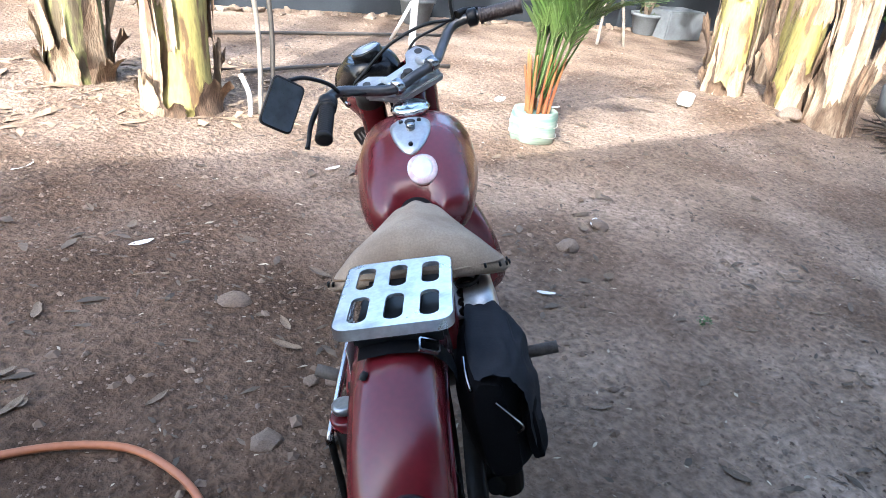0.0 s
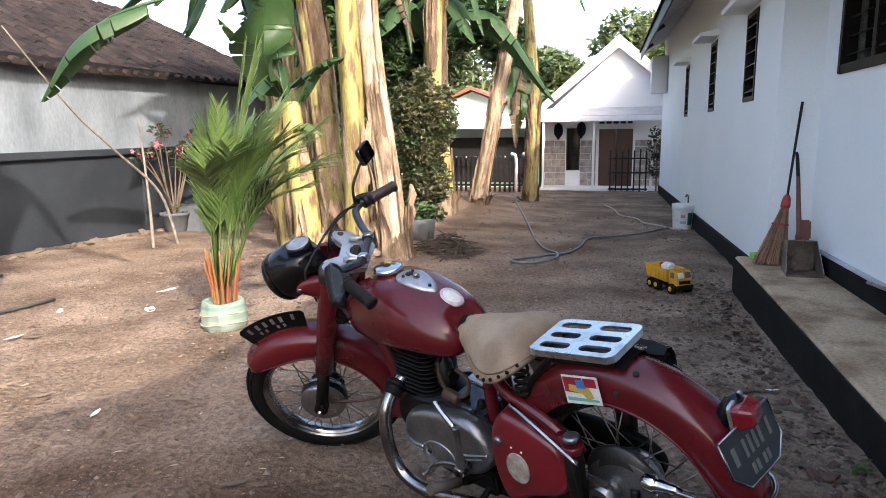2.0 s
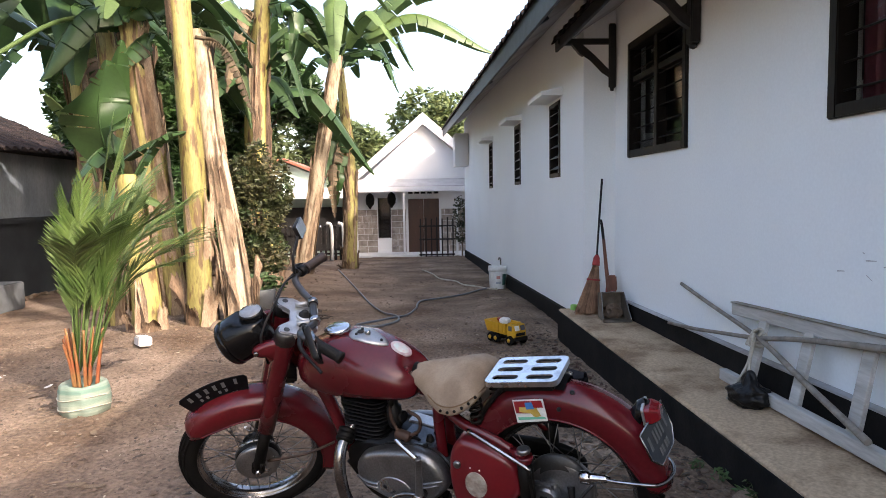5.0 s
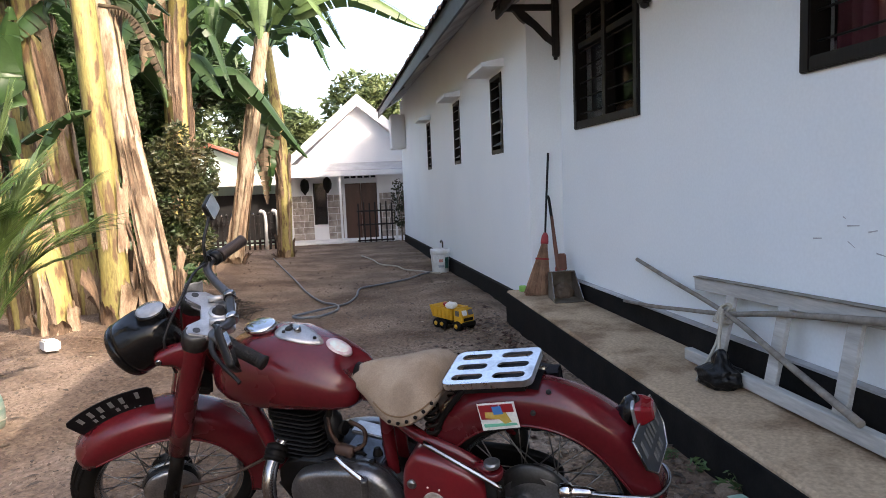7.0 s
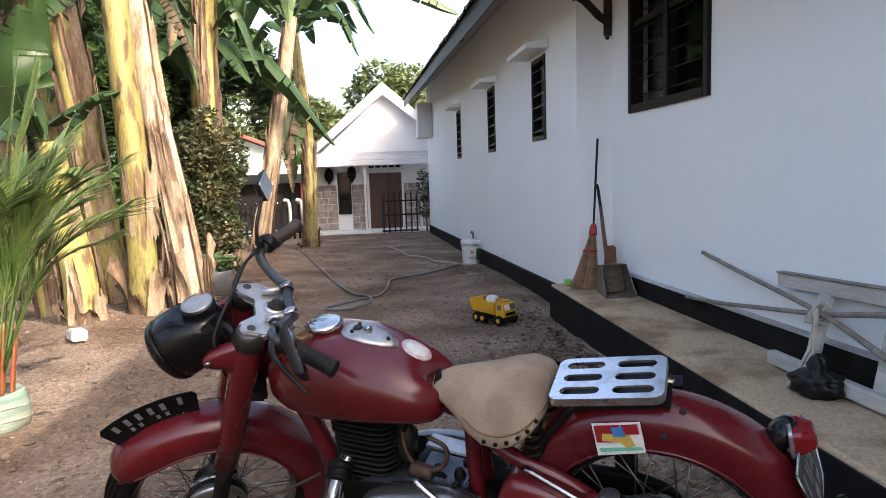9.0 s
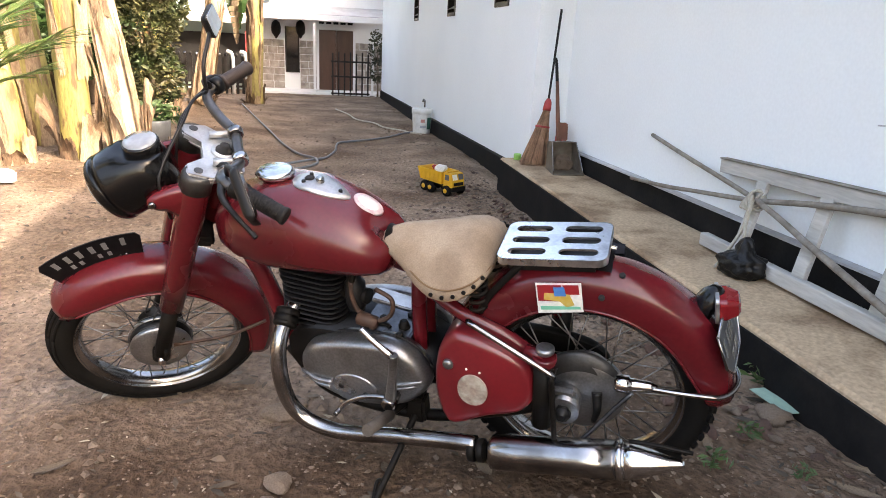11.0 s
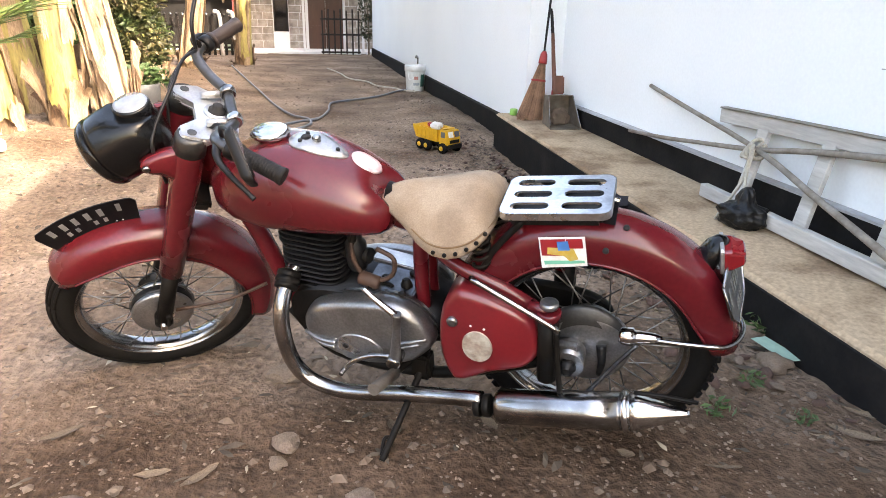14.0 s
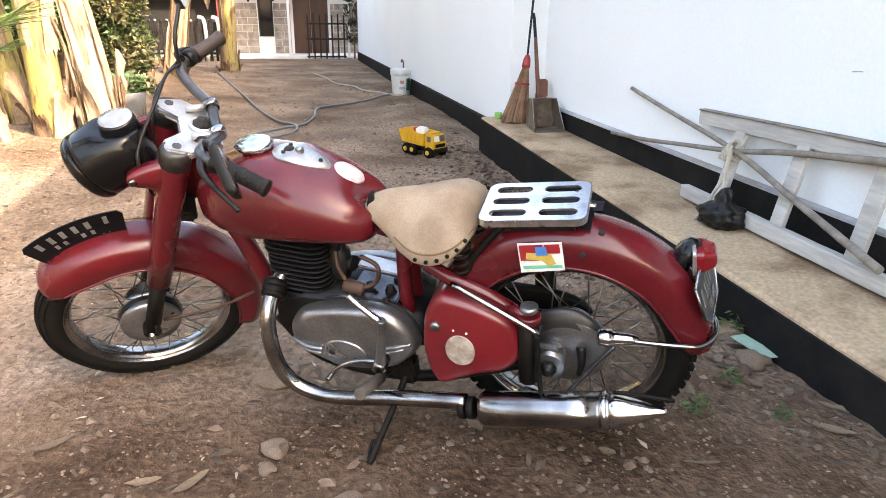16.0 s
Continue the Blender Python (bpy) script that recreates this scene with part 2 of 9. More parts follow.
WALL = paint("white_wall_paint", (0.838, 0.876, 0.888), 0.75, 0.0, (0.79, 0.825, 0.84), 0.9, 0.6, 60, 0.10, 0.004, fine=0.03)
SKIRT = paint("dark_grey_plinth_paint", (0.0085, 0.0085, 0.009), 0.8, 0.0, (0.024, 0.021, 0.019), 5, 0.6, 50, 0.25, 0.006, spec=0.08)
CEMENT = paint("dusty_cement", (0.455, 0.335, 0.222), 0.9, 0.0, (0.190, 0.120, 0.072), 3.0, 0.85, 60, 0.35, 0.006, fine=0.26, sharp=(0.46, 0.64), detail=8, spec=0.15)
SOIL_CRUMB = paint("earth_crumb", (0.118, 0.084, 0.061), 0.95, 0.0, (0.215, 0.162, 0.122), 12, 0.8, 60, 0.4, 0.006, vary=0.4, spec=0.1)
STRAW = paint("straw_bits", (0.40, 0.34, 0.25), 0.9, 0.0, (0.28, 0.22, 0.15), 12, 0.7, 60, 0.2, 0.004, vary=0.5)
LITTER_PALE = paint("pale_sheath_scrap", (0.27, 0.19, 0.12), 0.9, 0.0, (0.15, 0.10, 0.062), 8, 0.8, 60, 0.3, 0.004, vary=0.5)
DARK_WOOD = paint("dark_brown_wood", (0.0075, 0.0058, 0.0050), 0.5, 0.0, (0.014, 0.0105, 0.0085), 8, 0.6, 60, 0.2, 0.004, stretch=(1, 1, 0.15), spec=0.2)
BLACK_WOOD = paint("black_painted_wood", (0.0075, 0.007, 0.0075), 0.55, 0.0, (0.022, 0.02, 0.018), 9, 0.5, 60, 0.2, 0.004)
PALE_WOOD = paint("whitewashed_wood", (0.52, 0.51, 0.48), 0.8, 0.0, (0.27, 0.25, 0.22), 7, 0.7, 45, 0.3, 0.004, stretch=(0.25, 2, 2), fine=0.14)
STICK = paint("weathered_stick", (0.27, 0.24, 0.205), 0.85, 0.0, (0.14, 0.115, 0.09), 14, 0.7, 80, 0.4, 0.004)
ROPE = paint("pale_rope", (0.50, 0.46, 0.38), 0.9, 0.0, (0.38, 0.34, 0.27), 60, 0.7, 300, 0.6, 0.003)
TILE = paint("old_clay_tile", (0.030, 0.0205, 0.018), 0.9, 0.0, (0.009, 0.008, 0.008), 3.5, 0.9, 30, 0.5, 0.015, vary=0.55, detail=8, spec=0.2)
TILE_RED = paint("red_clay_tile", (0.34, 0.12, 0.075), 0.85, 0.0, (0.22, 0.09, 0.06), 3, 0.7, 30, 0.3, 0.01, vary=0.2)
FAR_WHITE = paint("bright_white_paint", (0.80, 0.80, 0.80), 0.7, 0.0, (0.72, 0.72, 0.73), 1.2, 0.5, 40, 0.08, 0.004, fine=0.03)
FAR_GREEN = paint("pale_green_paint", (0.52, 0.66, 0.60), 0.75, 0.0, (0.46, 0.58, 0.54), 1.5, 0.5, 40, 0.08, 0.004, fine=0.04)
STONE_TILE = paint("stone_cladding", (0.20, 0.165, 0.145), 0.7, 0.0, (0.42, 0.37, 0.33), 5, 0.85, 40, 0.3, 0.006, vary=0.35)
DOOR_WOOD = paint("red_brown_door", (0.085, 0.034, 0.020), 0.45, 0.0, (0.05, 0.02, 0.012), 5, 0.6, 60, 0.12, 0.003, stretch=(1, 1, 0.2))
BRIGHT_ALLOY = paint("polished_alloy", (0.52, 0.52, 0.515), 0.42, 0.85, (0.26, 0.255, 0.25), 14, 0.7, 160, 0.08, 0.002, fine=0.1)
# left mirror glass: a dark reflection painted in as tint
DARK_MIRROR = paint("dark_reflection_glass", (0.10, 0.105, 0.115), 0.10, 1.0, (0.06, 0.06, 0.065), 30, 0.6, bump=0.0, rough_vary=0.03)
# black canvas made greyer for the light its top catches
CANVAS_GREY = paint("toplit_canvas", (0.022, 0.022, 0.025), 0.85, 0.0, (0.010, 0.010, 0.012), 12, 0.6, 400, 0.35, 0.002, spec=0.1)
SLAT = paint("dusty_glass_slat", (0.20, 0.20, 0.19), 0.35, 0.0, (0.10, 0.10, 0.095), 9, 0.7, bump=0.0)
SPOKE = paint("dull_spoke", (0.26, 0.25, 0.24), 0.4, 1.0, (0.12, 0.10, 0.085), 30, 0.7, bump=0.0)
# near-black that stands for the shade inside openings and holes
DARK = paint("opening_shade", (0.012, 0.011, 0.011), 0.9, bump=0.0)
WIN_GLASS = paint("window_glass", (0.010, 0.011, 0.012), 0.05, 0.0, (0.014, 0.013, 0.013), 2, 0.5, bump=0.0, rough_vary=0.02, spec=0.6)
CURTAIN = paint("maroon_curtain", (0.13, 0.030, 0.038), 0.9, 0.0, (0.08, 0.020, 0.026), 6, 0.6, 100, 0.2, 0.004)
LW_DARK = paint("grey_wall_paint", (0.034, 0.040, 0.048), 0.8, 0.0, (0.020, 0.024, 0.030), 1.5, 0.8, 40, 0.12, 0.005, fine=0.1, spec=0.25)
# stained whitewash, its base lowered to stand for shade falling on the wall
LW_PALE = paint("stained_shaded_whitewash", (0.235, 0.268, 0.30), 0.85, 0.0, (0.115, 0.135, 0.155), 1.3, 0.9, 30, 0.2, 0.006, stretch=(1.2, 1.2, 0.45), fine=0.14, detail=8)
SOFFIT = paint("stained_soffit_white", (0.46, 0.47, 0.48), 0.85, 0.0, (0.25, 0.24, 0.23), 2.0, 0.85, 30, 0.2, 0.006, fine=0.12)
STONE = paint("dusty_stone", (0.175, 0.130, 0.096), 0.92, 0.0, (0.10, 0.071, 0.052), 9, 0.7, 50, 0.5, 0.01, vary=0.4)
BRICK = paint("broken_brick", (0.090, 0.047, 0.034), 0.9, 0.0, (0.055, 0.036, 0.028), 9, 0.8, 60, 0.5, 0.008, vary=0.5)
CHIP = paint("white_plastic_scrap", (0.70, 0.68, 0.63), 0.6, 0.0, (0.55, 0.5, 0.45), 9, 0.5, 60, 0.1, 0.004)
DRY_LEAF = paint("dry_leaf", (0.11, 0.075, 0.047), 0.85, 0.0, (0.20, 0.15, 0.10), 12, 0.7, 60, 0.3, 0.004, vary=0.5)
LEAF_BITS = paint("leaf_litter", (0.062, 0.045, 0.032), 0.9, 0.0, (0.15, 0.115, 0.08), 12, 0.7, 60, 0.3, 0.004, vary=0.6)
BANANA_LEAF = paint("banana_leaf", (0.042, 0.088, 0.026), 0.42, 0.0, (0.026, 0.058, 0.019), 2.5, 0.7, 30, 0.2, 0.01, vary=0.3, trans=0.22)
BANANA_PALE = paint("young_banana_leaf", (0.105, 0.165, 0.055), 0.45, 0.0, (0.075, 0.125, 0.038), 2.5, 0.7, 30, 0.15, 0.01, vary=0.25, trans=0.28)
BANANA_DRY = paint("dry_banana_leaf", (0.105, 0.072, 0.043), 0.85, 0.0, (0.20, 0.15, 0.095), 5, 0.8, 40, 0.4, 0.01, vary=0.5, trans=0.12)
STEM = paint("banana_stem", (0.285, 0.240, 0.078), 0.6, 0.0, (0.120, 0.066, 0.030), 6.0, 0.95, 26, 0.35, 0.014, stretch=(2.2, 2.2, 0.5), fine=0.3, sharp=(0.54, 0.62), vary=0.3)
STEM_PALE = paint("pale_peeling_stem", (0.41, 0.325, 0.225), 0.75, 0.0, (0.19, 0.125, 0.078), 6.0, 0.9, 26, 0.45, 0.014, stretch=(2.2, 2.2, 0.5), fine=0.3, sharp=(0.50, 0.62), vary=0.3)
# mossy stem colour, darkened further for the partial shade it stands in
STEM_MOSSY_SHADE = paint("mossy_shaded_stem", (0.165, 0.165, 0.060), 0.7, 0.0, (0.060, 0.042, 0.024), 6.0, 0.95, 26, 0.4, 0.014, stretch=(2.2, 2.2, 0.5), fine=0.3, sharp=(0.48, 0.58), vary=0.3)
SHEATH = paint("papery_sheath", (0.30, 0.222, 0.148), 0.85, 0.0, (0.17, 0.108, 0.066), 6.0, 0.9, 40, 0.6, 0.016, stretch=(2.5, 2.5, 0.7), fine=0.3, vary=0.45, sharp=(0.42, 0.60))
SHEATH_BROWN = paint("brown_sheath", (0.17, 0.108, 0.066), 0.9, 0.0, (0.070, 0.044, 0.028), 6.0, 0.9, 40, 0.6, 0.016, stretch=(2.5, 2.5, 0.6), fine=0.3, vary=0.45, sharp=(0.42, 0.60))
PALM_LEAF = paint("palm_leaflet", (0.058, 0.112, 0.026), 0.42, 0.0, (0.145, 0.200, 0.060), 3, 0.8, 40, 0.1, 0.004, vary=0.5, trans=0.25)
PALM_PALE = paint("pale_palm_leaflet", (0.165, 0.235, 0.095), 0.45, 0.0, (0.115, 0.175, 0.05), 3, 0.8, 40, 0.1, 0.004, vary=0.3, trans=0.3)
PALM_STEM = paint("red_palm_stem", (0.24, 0.065, 0.026), 0.55, 0.0, (0.21, 0.14, 0.045), 4, 0.8, 40, 0.1, 0.004, vary=0.3)
BUSH_LEAF = paint("bush_leaf", (0.022, 0.045, 0.014), 0.5, 0.0, (0.080, 0.062, 0.026), 3, 0.8, 40, 0.1, 0.004, vary=0.7, trans=0.2)
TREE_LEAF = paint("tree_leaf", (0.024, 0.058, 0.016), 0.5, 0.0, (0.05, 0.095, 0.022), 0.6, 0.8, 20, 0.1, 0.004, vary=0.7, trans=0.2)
# paler leaf green: distance haze mixed into the colour
FAR_HAZE_LEAF = paint("far_haze_leaf", (0.06, 0.095, 0.035), 0.6, 0.0, (0.11, 0.14, 0.05), 0.4, 0.8, 20, 0.1, 0.004, vary=0.5, trans=0.2)
BARK = paint("grey_bark", (0.16, 0.12, 0.085), 0.9, 0.0, (0.09, 0.065, 0.045), 6, 0.8, 40, 0.5, 0.012)
FLOWER = paint("pink_petal", (0.62, 0.10, 0.16), 0.6, 0.0, (0.75, 0.3, 0.35), 20, 0.6, bump=0.0, vary=0.2, trans=0.2)
TWIG = paint("dark_twig", (0.045, 0.033, 0.024), 0.9, 0.0, (0.09, 0.068, 0.05), 14, 0.7, 60, 0.4, 0.005, vary=0.5)
HOSE = paint("blue_grey_hose", (0.085, 0.10, 0.125), 0.45, 0.0, (0.16, 0.16, 0.155), 6, 0.7, 60, 0.1, 0.002)
HOSE_ORANGE = paint("orange_hose", (0.38, 0.13, 0.05), 0.5, 0.0, (0.25, 0.10, 0.05), 8, 0.6, 60, 0.1, 0.002)
PIPE_DARK = paint("dark_pipe", (0.04, 0.037, 0.034), 0.6, 0.0, (0.09, 0.075, 0.06), 8, 0.6, 60, 0.1, 0.002)
PAIL = paint("white_pail", (0.68, 0.70, 0.70), 0.45, 0.0, (0.52, 0.52, 0.49), 9, 0.6, 60, 0.06, 0.002)
PAIL_GREEN = paint("pail_green_print", (0.02, 0.10, 0.075), 0.45, bump=0.0)
TOY_YELLOW = paint("toy_yellow", (0.62, 0.34, 0.02), 0.4, 0.0, (0.48, 0.27, 0.03), 14, 0.6, 60, 0.06, 0.002)
TOY_GLASS = paint("toy_grey", (0.10, 0.10, 0.12), 0.3, bump=0.0)
BROOM_FIBRE = paint("broom_fibre", (0.40, 0.235, 0.145), 0.85, 0.0, (0.15, 0.085, 0.055), 12, 0.7, 60, 0.4, 0.004, vary=0.4)
BROOM_RED = paint("broom_red_collar", (0.36, 0.03, 0.03), 0.5, 0.0, (0.26, 0.025, 0.025), 12, 0.6, bump=0.05)
ORANGE_WOOD = paint("orange_brown_handle", (0.16, 0.058, 0.032), 0.6, 0.0, (0.09, 0.035, 0.02), 12, 0.7, 60, 0.2, 0.003, stretch=(1, 1, 0.3))
TIN = paint("rusty_tin", (0.11, 0.085, 0.06), 0.6, 0.4, (0.24, 0.20, 0.16), 8, 0.8, 60, 0.3, 0.004)
SACK = paint("woven_plastic_sack", (0.27, 0.31, 0.25), 0.7, 0.0, (0.10, 0.20, 0.16), 2.2, 0.8, 50, 0.3, 0.006, stretch=(0.2, 0.2, 9), sharp=(0.45, 0.6))
BAG_BLACK = paint("black_plastic_bag", (0.004, 0.004, 0.0045), 0.42, 0.0, (0.008, 0.008, 0.008), 12, 0.5, 25, 0.8, 0.012, spec=0.3)
POST_WHITE = paint("white_post_paint", (0.56, 0.56, 0.55), 0.6, 0.0, (0.38, 0.365, 0.34), 6, 0.6, 60, 0.1, 0.003)
FENCE_DARK = paint("dark_fence_paint", (0.010, 0.0085, 0.0085), 0.5, 0.0, (0.025, 0.02, 0.018), 6, 0.6, bump=0.1, spec=0.25)
POT_GREY = paint("grey_concrete_pot", (0.12, 0.13, 0.14), 0.85, 0.0, (0.07, 0.075, 0.08), 6, 0.7, 60, 0.3, 0.005)
WEED = paint("weed_leaf", (0.045, 0.088, 0.028), 0.55, 0.0, (0.075, 0.125, 0.04), 12, 0.6, bump=0.0, vary=0.5, trans=0.2)


# ---- ground: one sheet to the horizon, falling gently along the lane ----
def bump_at(x, y, cx, cy, rx, ry, h):
    return h * math.exp(-((x - cx) / rx) ** 2 - ((y - cy) / ry) ** 2)


def ground_z(x, y):
    z = -0.03 * (min(max(x, -30.0), 22.0) - 0.6)
    z += bump_at(x, y, 0.45, 1.35, 0.9, 0.7, 0.045)
    z += bump_at(x, y, 6.3, 4.7, 2.2, 1.2, 0.2)
    z += bump_at(x, y, 12.8, 5.2, 2.6, 1.3, 0.28)
    z += bump_at(x, y, 0.4, 5.6, 0.9, 0.9, 0.05)
    z += bump_at(x, y, 7.2, 0.75, 1.6, 0.35, 0.10) + bump_at(x, y, 5.5, 0.7, 0.5, 0.25, 0.06)
    return z


def ground_rough(x, y):
    p = Vector((x, y, 0.0))
    return 0.016 * noise.noise(p * 1.7) + 0.012 * noise.noise(p * 5.1) + 0.010 * noise.noise(p * 13.0) + 0.006 * noise.noise(p * 27.0)


def grade(lo, hi, step, far):
    mid = [lo + step * i for i in range(int((hi - lo) / step) + 1)]
    out, s = [], step
    x = mid[-1]
    while x < far:
        s *= 1.28
        x += s
        out.append(x)
    low, s = [], step
    x = mid[0]
    while x > -far:
        s *= 1.28
        x -= s
        low.append(x)
    return low[::-1] + mid + out


def soil_material():
    mt = paint("bare_earth", (0.147, 0.103, 0.073), 0.95, 0.0, (0.305, 0.228, 0.171), 1.3, 0.95, 34, 0.95, 0.03, fine=0.42, detail=9, spec=0.1)
    n, l = mt.node_tree.nodes, mt.node_tree.links
    b = n["Principled BSDF"]
    tc = next(k for k in n if k.type == "TEX_COORD")

    def math_node(op, a, c):
        k = n.new("ShaderNodeMath")
        k.operation = op
        for sock, v in zip(k.inputs, (a, c)):
            if isinstance(v, float):
                sock.default_value = v
            else:
                l.new(v, sock)
        return k.outputs[0]

    # speckle of small grit over the broad stains
    vor = n.new("ShaderNodeTexVoronoi")
    vor.inputs["Scale"].default_value = 60.0
    l.new(tc.outputs["Object"], vor.inputs["Vector"])
    rm = n.new("ShaderNodeMapRange")
    rm.inputs["From Min"].default_value, rm.inputs["From Max"].default_value = 0.10, 0.22
    rm.inputs["To Min"].default_value, rm.inputs["To Max"].default_value = 0.55, 0.0
    l.new(vor.outputs["Distance"], rm.inputs["Value"])
    sep = n.new("ShaderNodeSeparateColor")
    l.new(vor.outputs["Color"], sep.inputs["Color"])
    pick = math_node("MULTIPLY", rm.outputs["Result"], math_node("GREATER_THAN", sep.outputs["Red"], 0.72))
    mx = n.new("ShaderNodeMix")
    mx.data_type = "RGBA"
    mx.inputs["B"].default_value = (0.27, 0.20, 0.145, 1)
    l.new(b.inputs["Base Color"].links[0].from_socket, mx.inputs["A"])
    l.new(pick, mx.inputs["Factor"])
    # shade and oily damp put into earth colour by the motorcycle, edge broken by noise
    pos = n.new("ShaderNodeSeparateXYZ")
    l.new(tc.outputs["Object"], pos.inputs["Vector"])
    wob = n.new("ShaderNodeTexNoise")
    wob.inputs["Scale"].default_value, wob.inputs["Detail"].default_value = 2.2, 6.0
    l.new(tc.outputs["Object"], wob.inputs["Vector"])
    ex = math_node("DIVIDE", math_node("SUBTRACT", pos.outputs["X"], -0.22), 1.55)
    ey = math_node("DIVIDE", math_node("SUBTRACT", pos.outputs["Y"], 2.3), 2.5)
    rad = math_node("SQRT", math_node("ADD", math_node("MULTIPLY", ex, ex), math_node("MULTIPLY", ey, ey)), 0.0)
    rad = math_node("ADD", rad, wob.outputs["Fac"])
    damp_shade = n.new("ShaderNodeMapRange")
    damp_shade.inputs["From Min"].default_value, damp_shade.inputs["From Max"].default_value = 1.05, 1.75
    damp_shade.inputs["To Min"].default_value, damp_shade.inputs["To Max"].default_value = 0.85, 0.0
    l.new(rad, damp_shade.inputs["Value"])
    wet_shade = n.new("ShaderNodeMix")
    wet_shade.data_type, wet_shade.blend_type = "RGBA", "MULTIPLY"
    wet_shade.inputs["B"].default_value = (0.38, 0.318, 0.268, 1)
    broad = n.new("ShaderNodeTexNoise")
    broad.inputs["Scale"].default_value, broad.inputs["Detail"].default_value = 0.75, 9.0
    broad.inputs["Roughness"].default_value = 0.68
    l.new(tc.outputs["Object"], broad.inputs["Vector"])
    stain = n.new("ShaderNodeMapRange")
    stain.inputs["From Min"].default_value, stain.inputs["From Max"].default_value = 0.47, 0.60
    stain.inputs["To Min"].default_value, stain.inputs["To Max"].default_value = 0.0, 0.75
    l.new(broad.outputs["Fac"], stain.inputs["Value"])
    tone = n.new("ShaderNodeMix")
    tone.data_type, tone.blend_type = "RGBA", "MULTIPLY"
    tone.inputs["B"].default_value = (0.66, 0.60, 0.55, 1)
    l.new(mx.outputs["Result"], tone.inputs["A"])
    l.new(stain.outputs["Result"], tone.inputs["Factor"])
    l.new(tone.outputs["Result"], wet_shade.inputs["A"])
    l.new(damp_shade.outputs["Result"], wet_shade.inputs["Factor"])
    l.new(wet_shade.outputs["Result"], b.inputs["Base Color"])
    return mt


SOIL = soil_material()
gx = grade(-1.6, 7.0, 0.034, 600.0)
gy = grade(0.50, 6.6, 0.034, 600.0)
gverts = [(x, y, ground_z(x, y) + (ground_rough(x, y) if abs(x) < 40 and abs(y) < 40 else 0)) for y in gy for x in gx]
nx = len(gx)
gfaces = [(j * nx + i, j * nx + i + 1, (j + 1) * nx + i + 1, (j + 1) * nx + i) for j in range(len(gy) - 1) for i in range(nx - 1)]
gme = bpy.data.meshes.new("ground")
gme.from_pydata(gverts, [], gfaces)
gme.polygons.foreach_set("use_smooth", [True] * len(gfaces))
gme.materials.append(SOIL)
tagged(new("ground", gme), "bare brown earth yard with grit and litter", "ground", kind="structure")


# ---- walls with openings ----
def wall_mesh(x0, x1, z0, z1, y, thick, holes):
    """A wall along x with its face at y, thick towards -y; holes: (x0, x1, z0, z1)."""
    bm = bmesh.new()
    xs = sorted({x0, x1, *(h[0] for h in holes), *(h[1] for h in holes)})
    zs = sorted({z0, z1, *(h[2] for h in holes), *(h[3] for h in holes)})
    def is_open(i, k):
        if not (0 <= i < len(xs) - 1 and 0 <= k < len(zs) - 1):
            return True
        cx, cz = (xs[i] + xs[i + 1]) / 2, (zs[k] + zs[k + 1]) / 2
        return any(h[0] < cx < h[1] and h[2] < cz < h[3] for h in holes)
    cache = {}
    def v(i, k, d):
        if (i, k, d) not in cache:
            cache[i, k, d] = bm.verts.new((xs[i], y - (thick if d else 0), zs[k]))
        return cache[i, k, d]
    for i in range(len(xs) - 1):
        for k in range(len(zs) - 1):
            if is_open(i, k):
                continue
            bm.faces.new((v(i, k, 0), v(i + 1, k, 0), v(i + 1, k + 1, 0), v(i, k + 1, 0)))
            bm.faces.new((v(i, k, 1), v(i, k + 1, 1), v(i + 1, k + 1, 1), v(i + 1, k, 1)))
            for di, dk, a, b in ((-1, 0, (i, k), (i, k + 1)), (1, 0, (i + 1, k), (i + 1, k + 1)), (0, -1, (i, k), (i + 1, k)), (0, 1, (i, k + 1), (i + 1, k + 1))):
                if is_open(i + di, k + dk):
                    bm.faces.new((v(*a, 0), v(*b, 0), v(*b, 1), v(*a, 1)))
    return bm


NEAR_Y, LONG_Y = 0.03, 0.353
CORNER_X = 4.78
WB = (3.06, 4.36, 1.70, 2.74)
WC = (0.10, 1.40, 1.71, 2.75)
LOUVRES = [(5.79, 6.36, 1.575, 2.45), (8.52, 9.09, 1.54, 2.485), (12.02, 12.59, 1.53, 2.48)]

solid("wall_near", wall_mesh(-10.0, CORNER_X, -0.3, 3.6, NEAR_Y, 0.15, [WB, WC]), WALL, "smooth white painted plaster house wall", "wall", kind="structure")
solid("wall_long", wall_mesh(CORNER_X, 19.2, -1.0, 3.7, LONG_Y, 0.15, LOUVRES), WALL, "long white painted house wall with louvre windows", "wall", kind="structure")
solid("wall_return", box(bmesh.new(), (0.15, LONG_Y - 0.15 - NEAR_Y + 0.15, 4.6), pose(CORNER_X + 0.076, (LONG_Y - 0.15 + NEAR_Y - 0.15) / 2, 1.3)), WALL, "white plaster return of the house wall", "wall", kind="structure")
solid("wall_far_end", box(bmesh.new(), (0.15, 6.0, 4.6), pose(19.12, -2.8, 1.3)), WALL, "white end wall of the house", "wall", kind="structure")
solid("wall_back", box(bmesh.new(), (29.2, 0.15, 4.6), pose(4.6, -5.9, 1.3)), WALL, "plain white back wall of the house", "wall", kind="structure")
solid("wall_near_end", box(bmesh.new(), (0.15, 5.9, 4.6), pose(-9.92, -2.95, 1.3)), WALL, "plain white end wall of the house", "wall", kind="structure")
solid("floor_inside", box(bmesh.new(), (29.0, 5.7, 0.1), pose(4.6, -3.0, 0.2)), CEMENT, "dim cement floor inside the house", "floor", kind="structure")
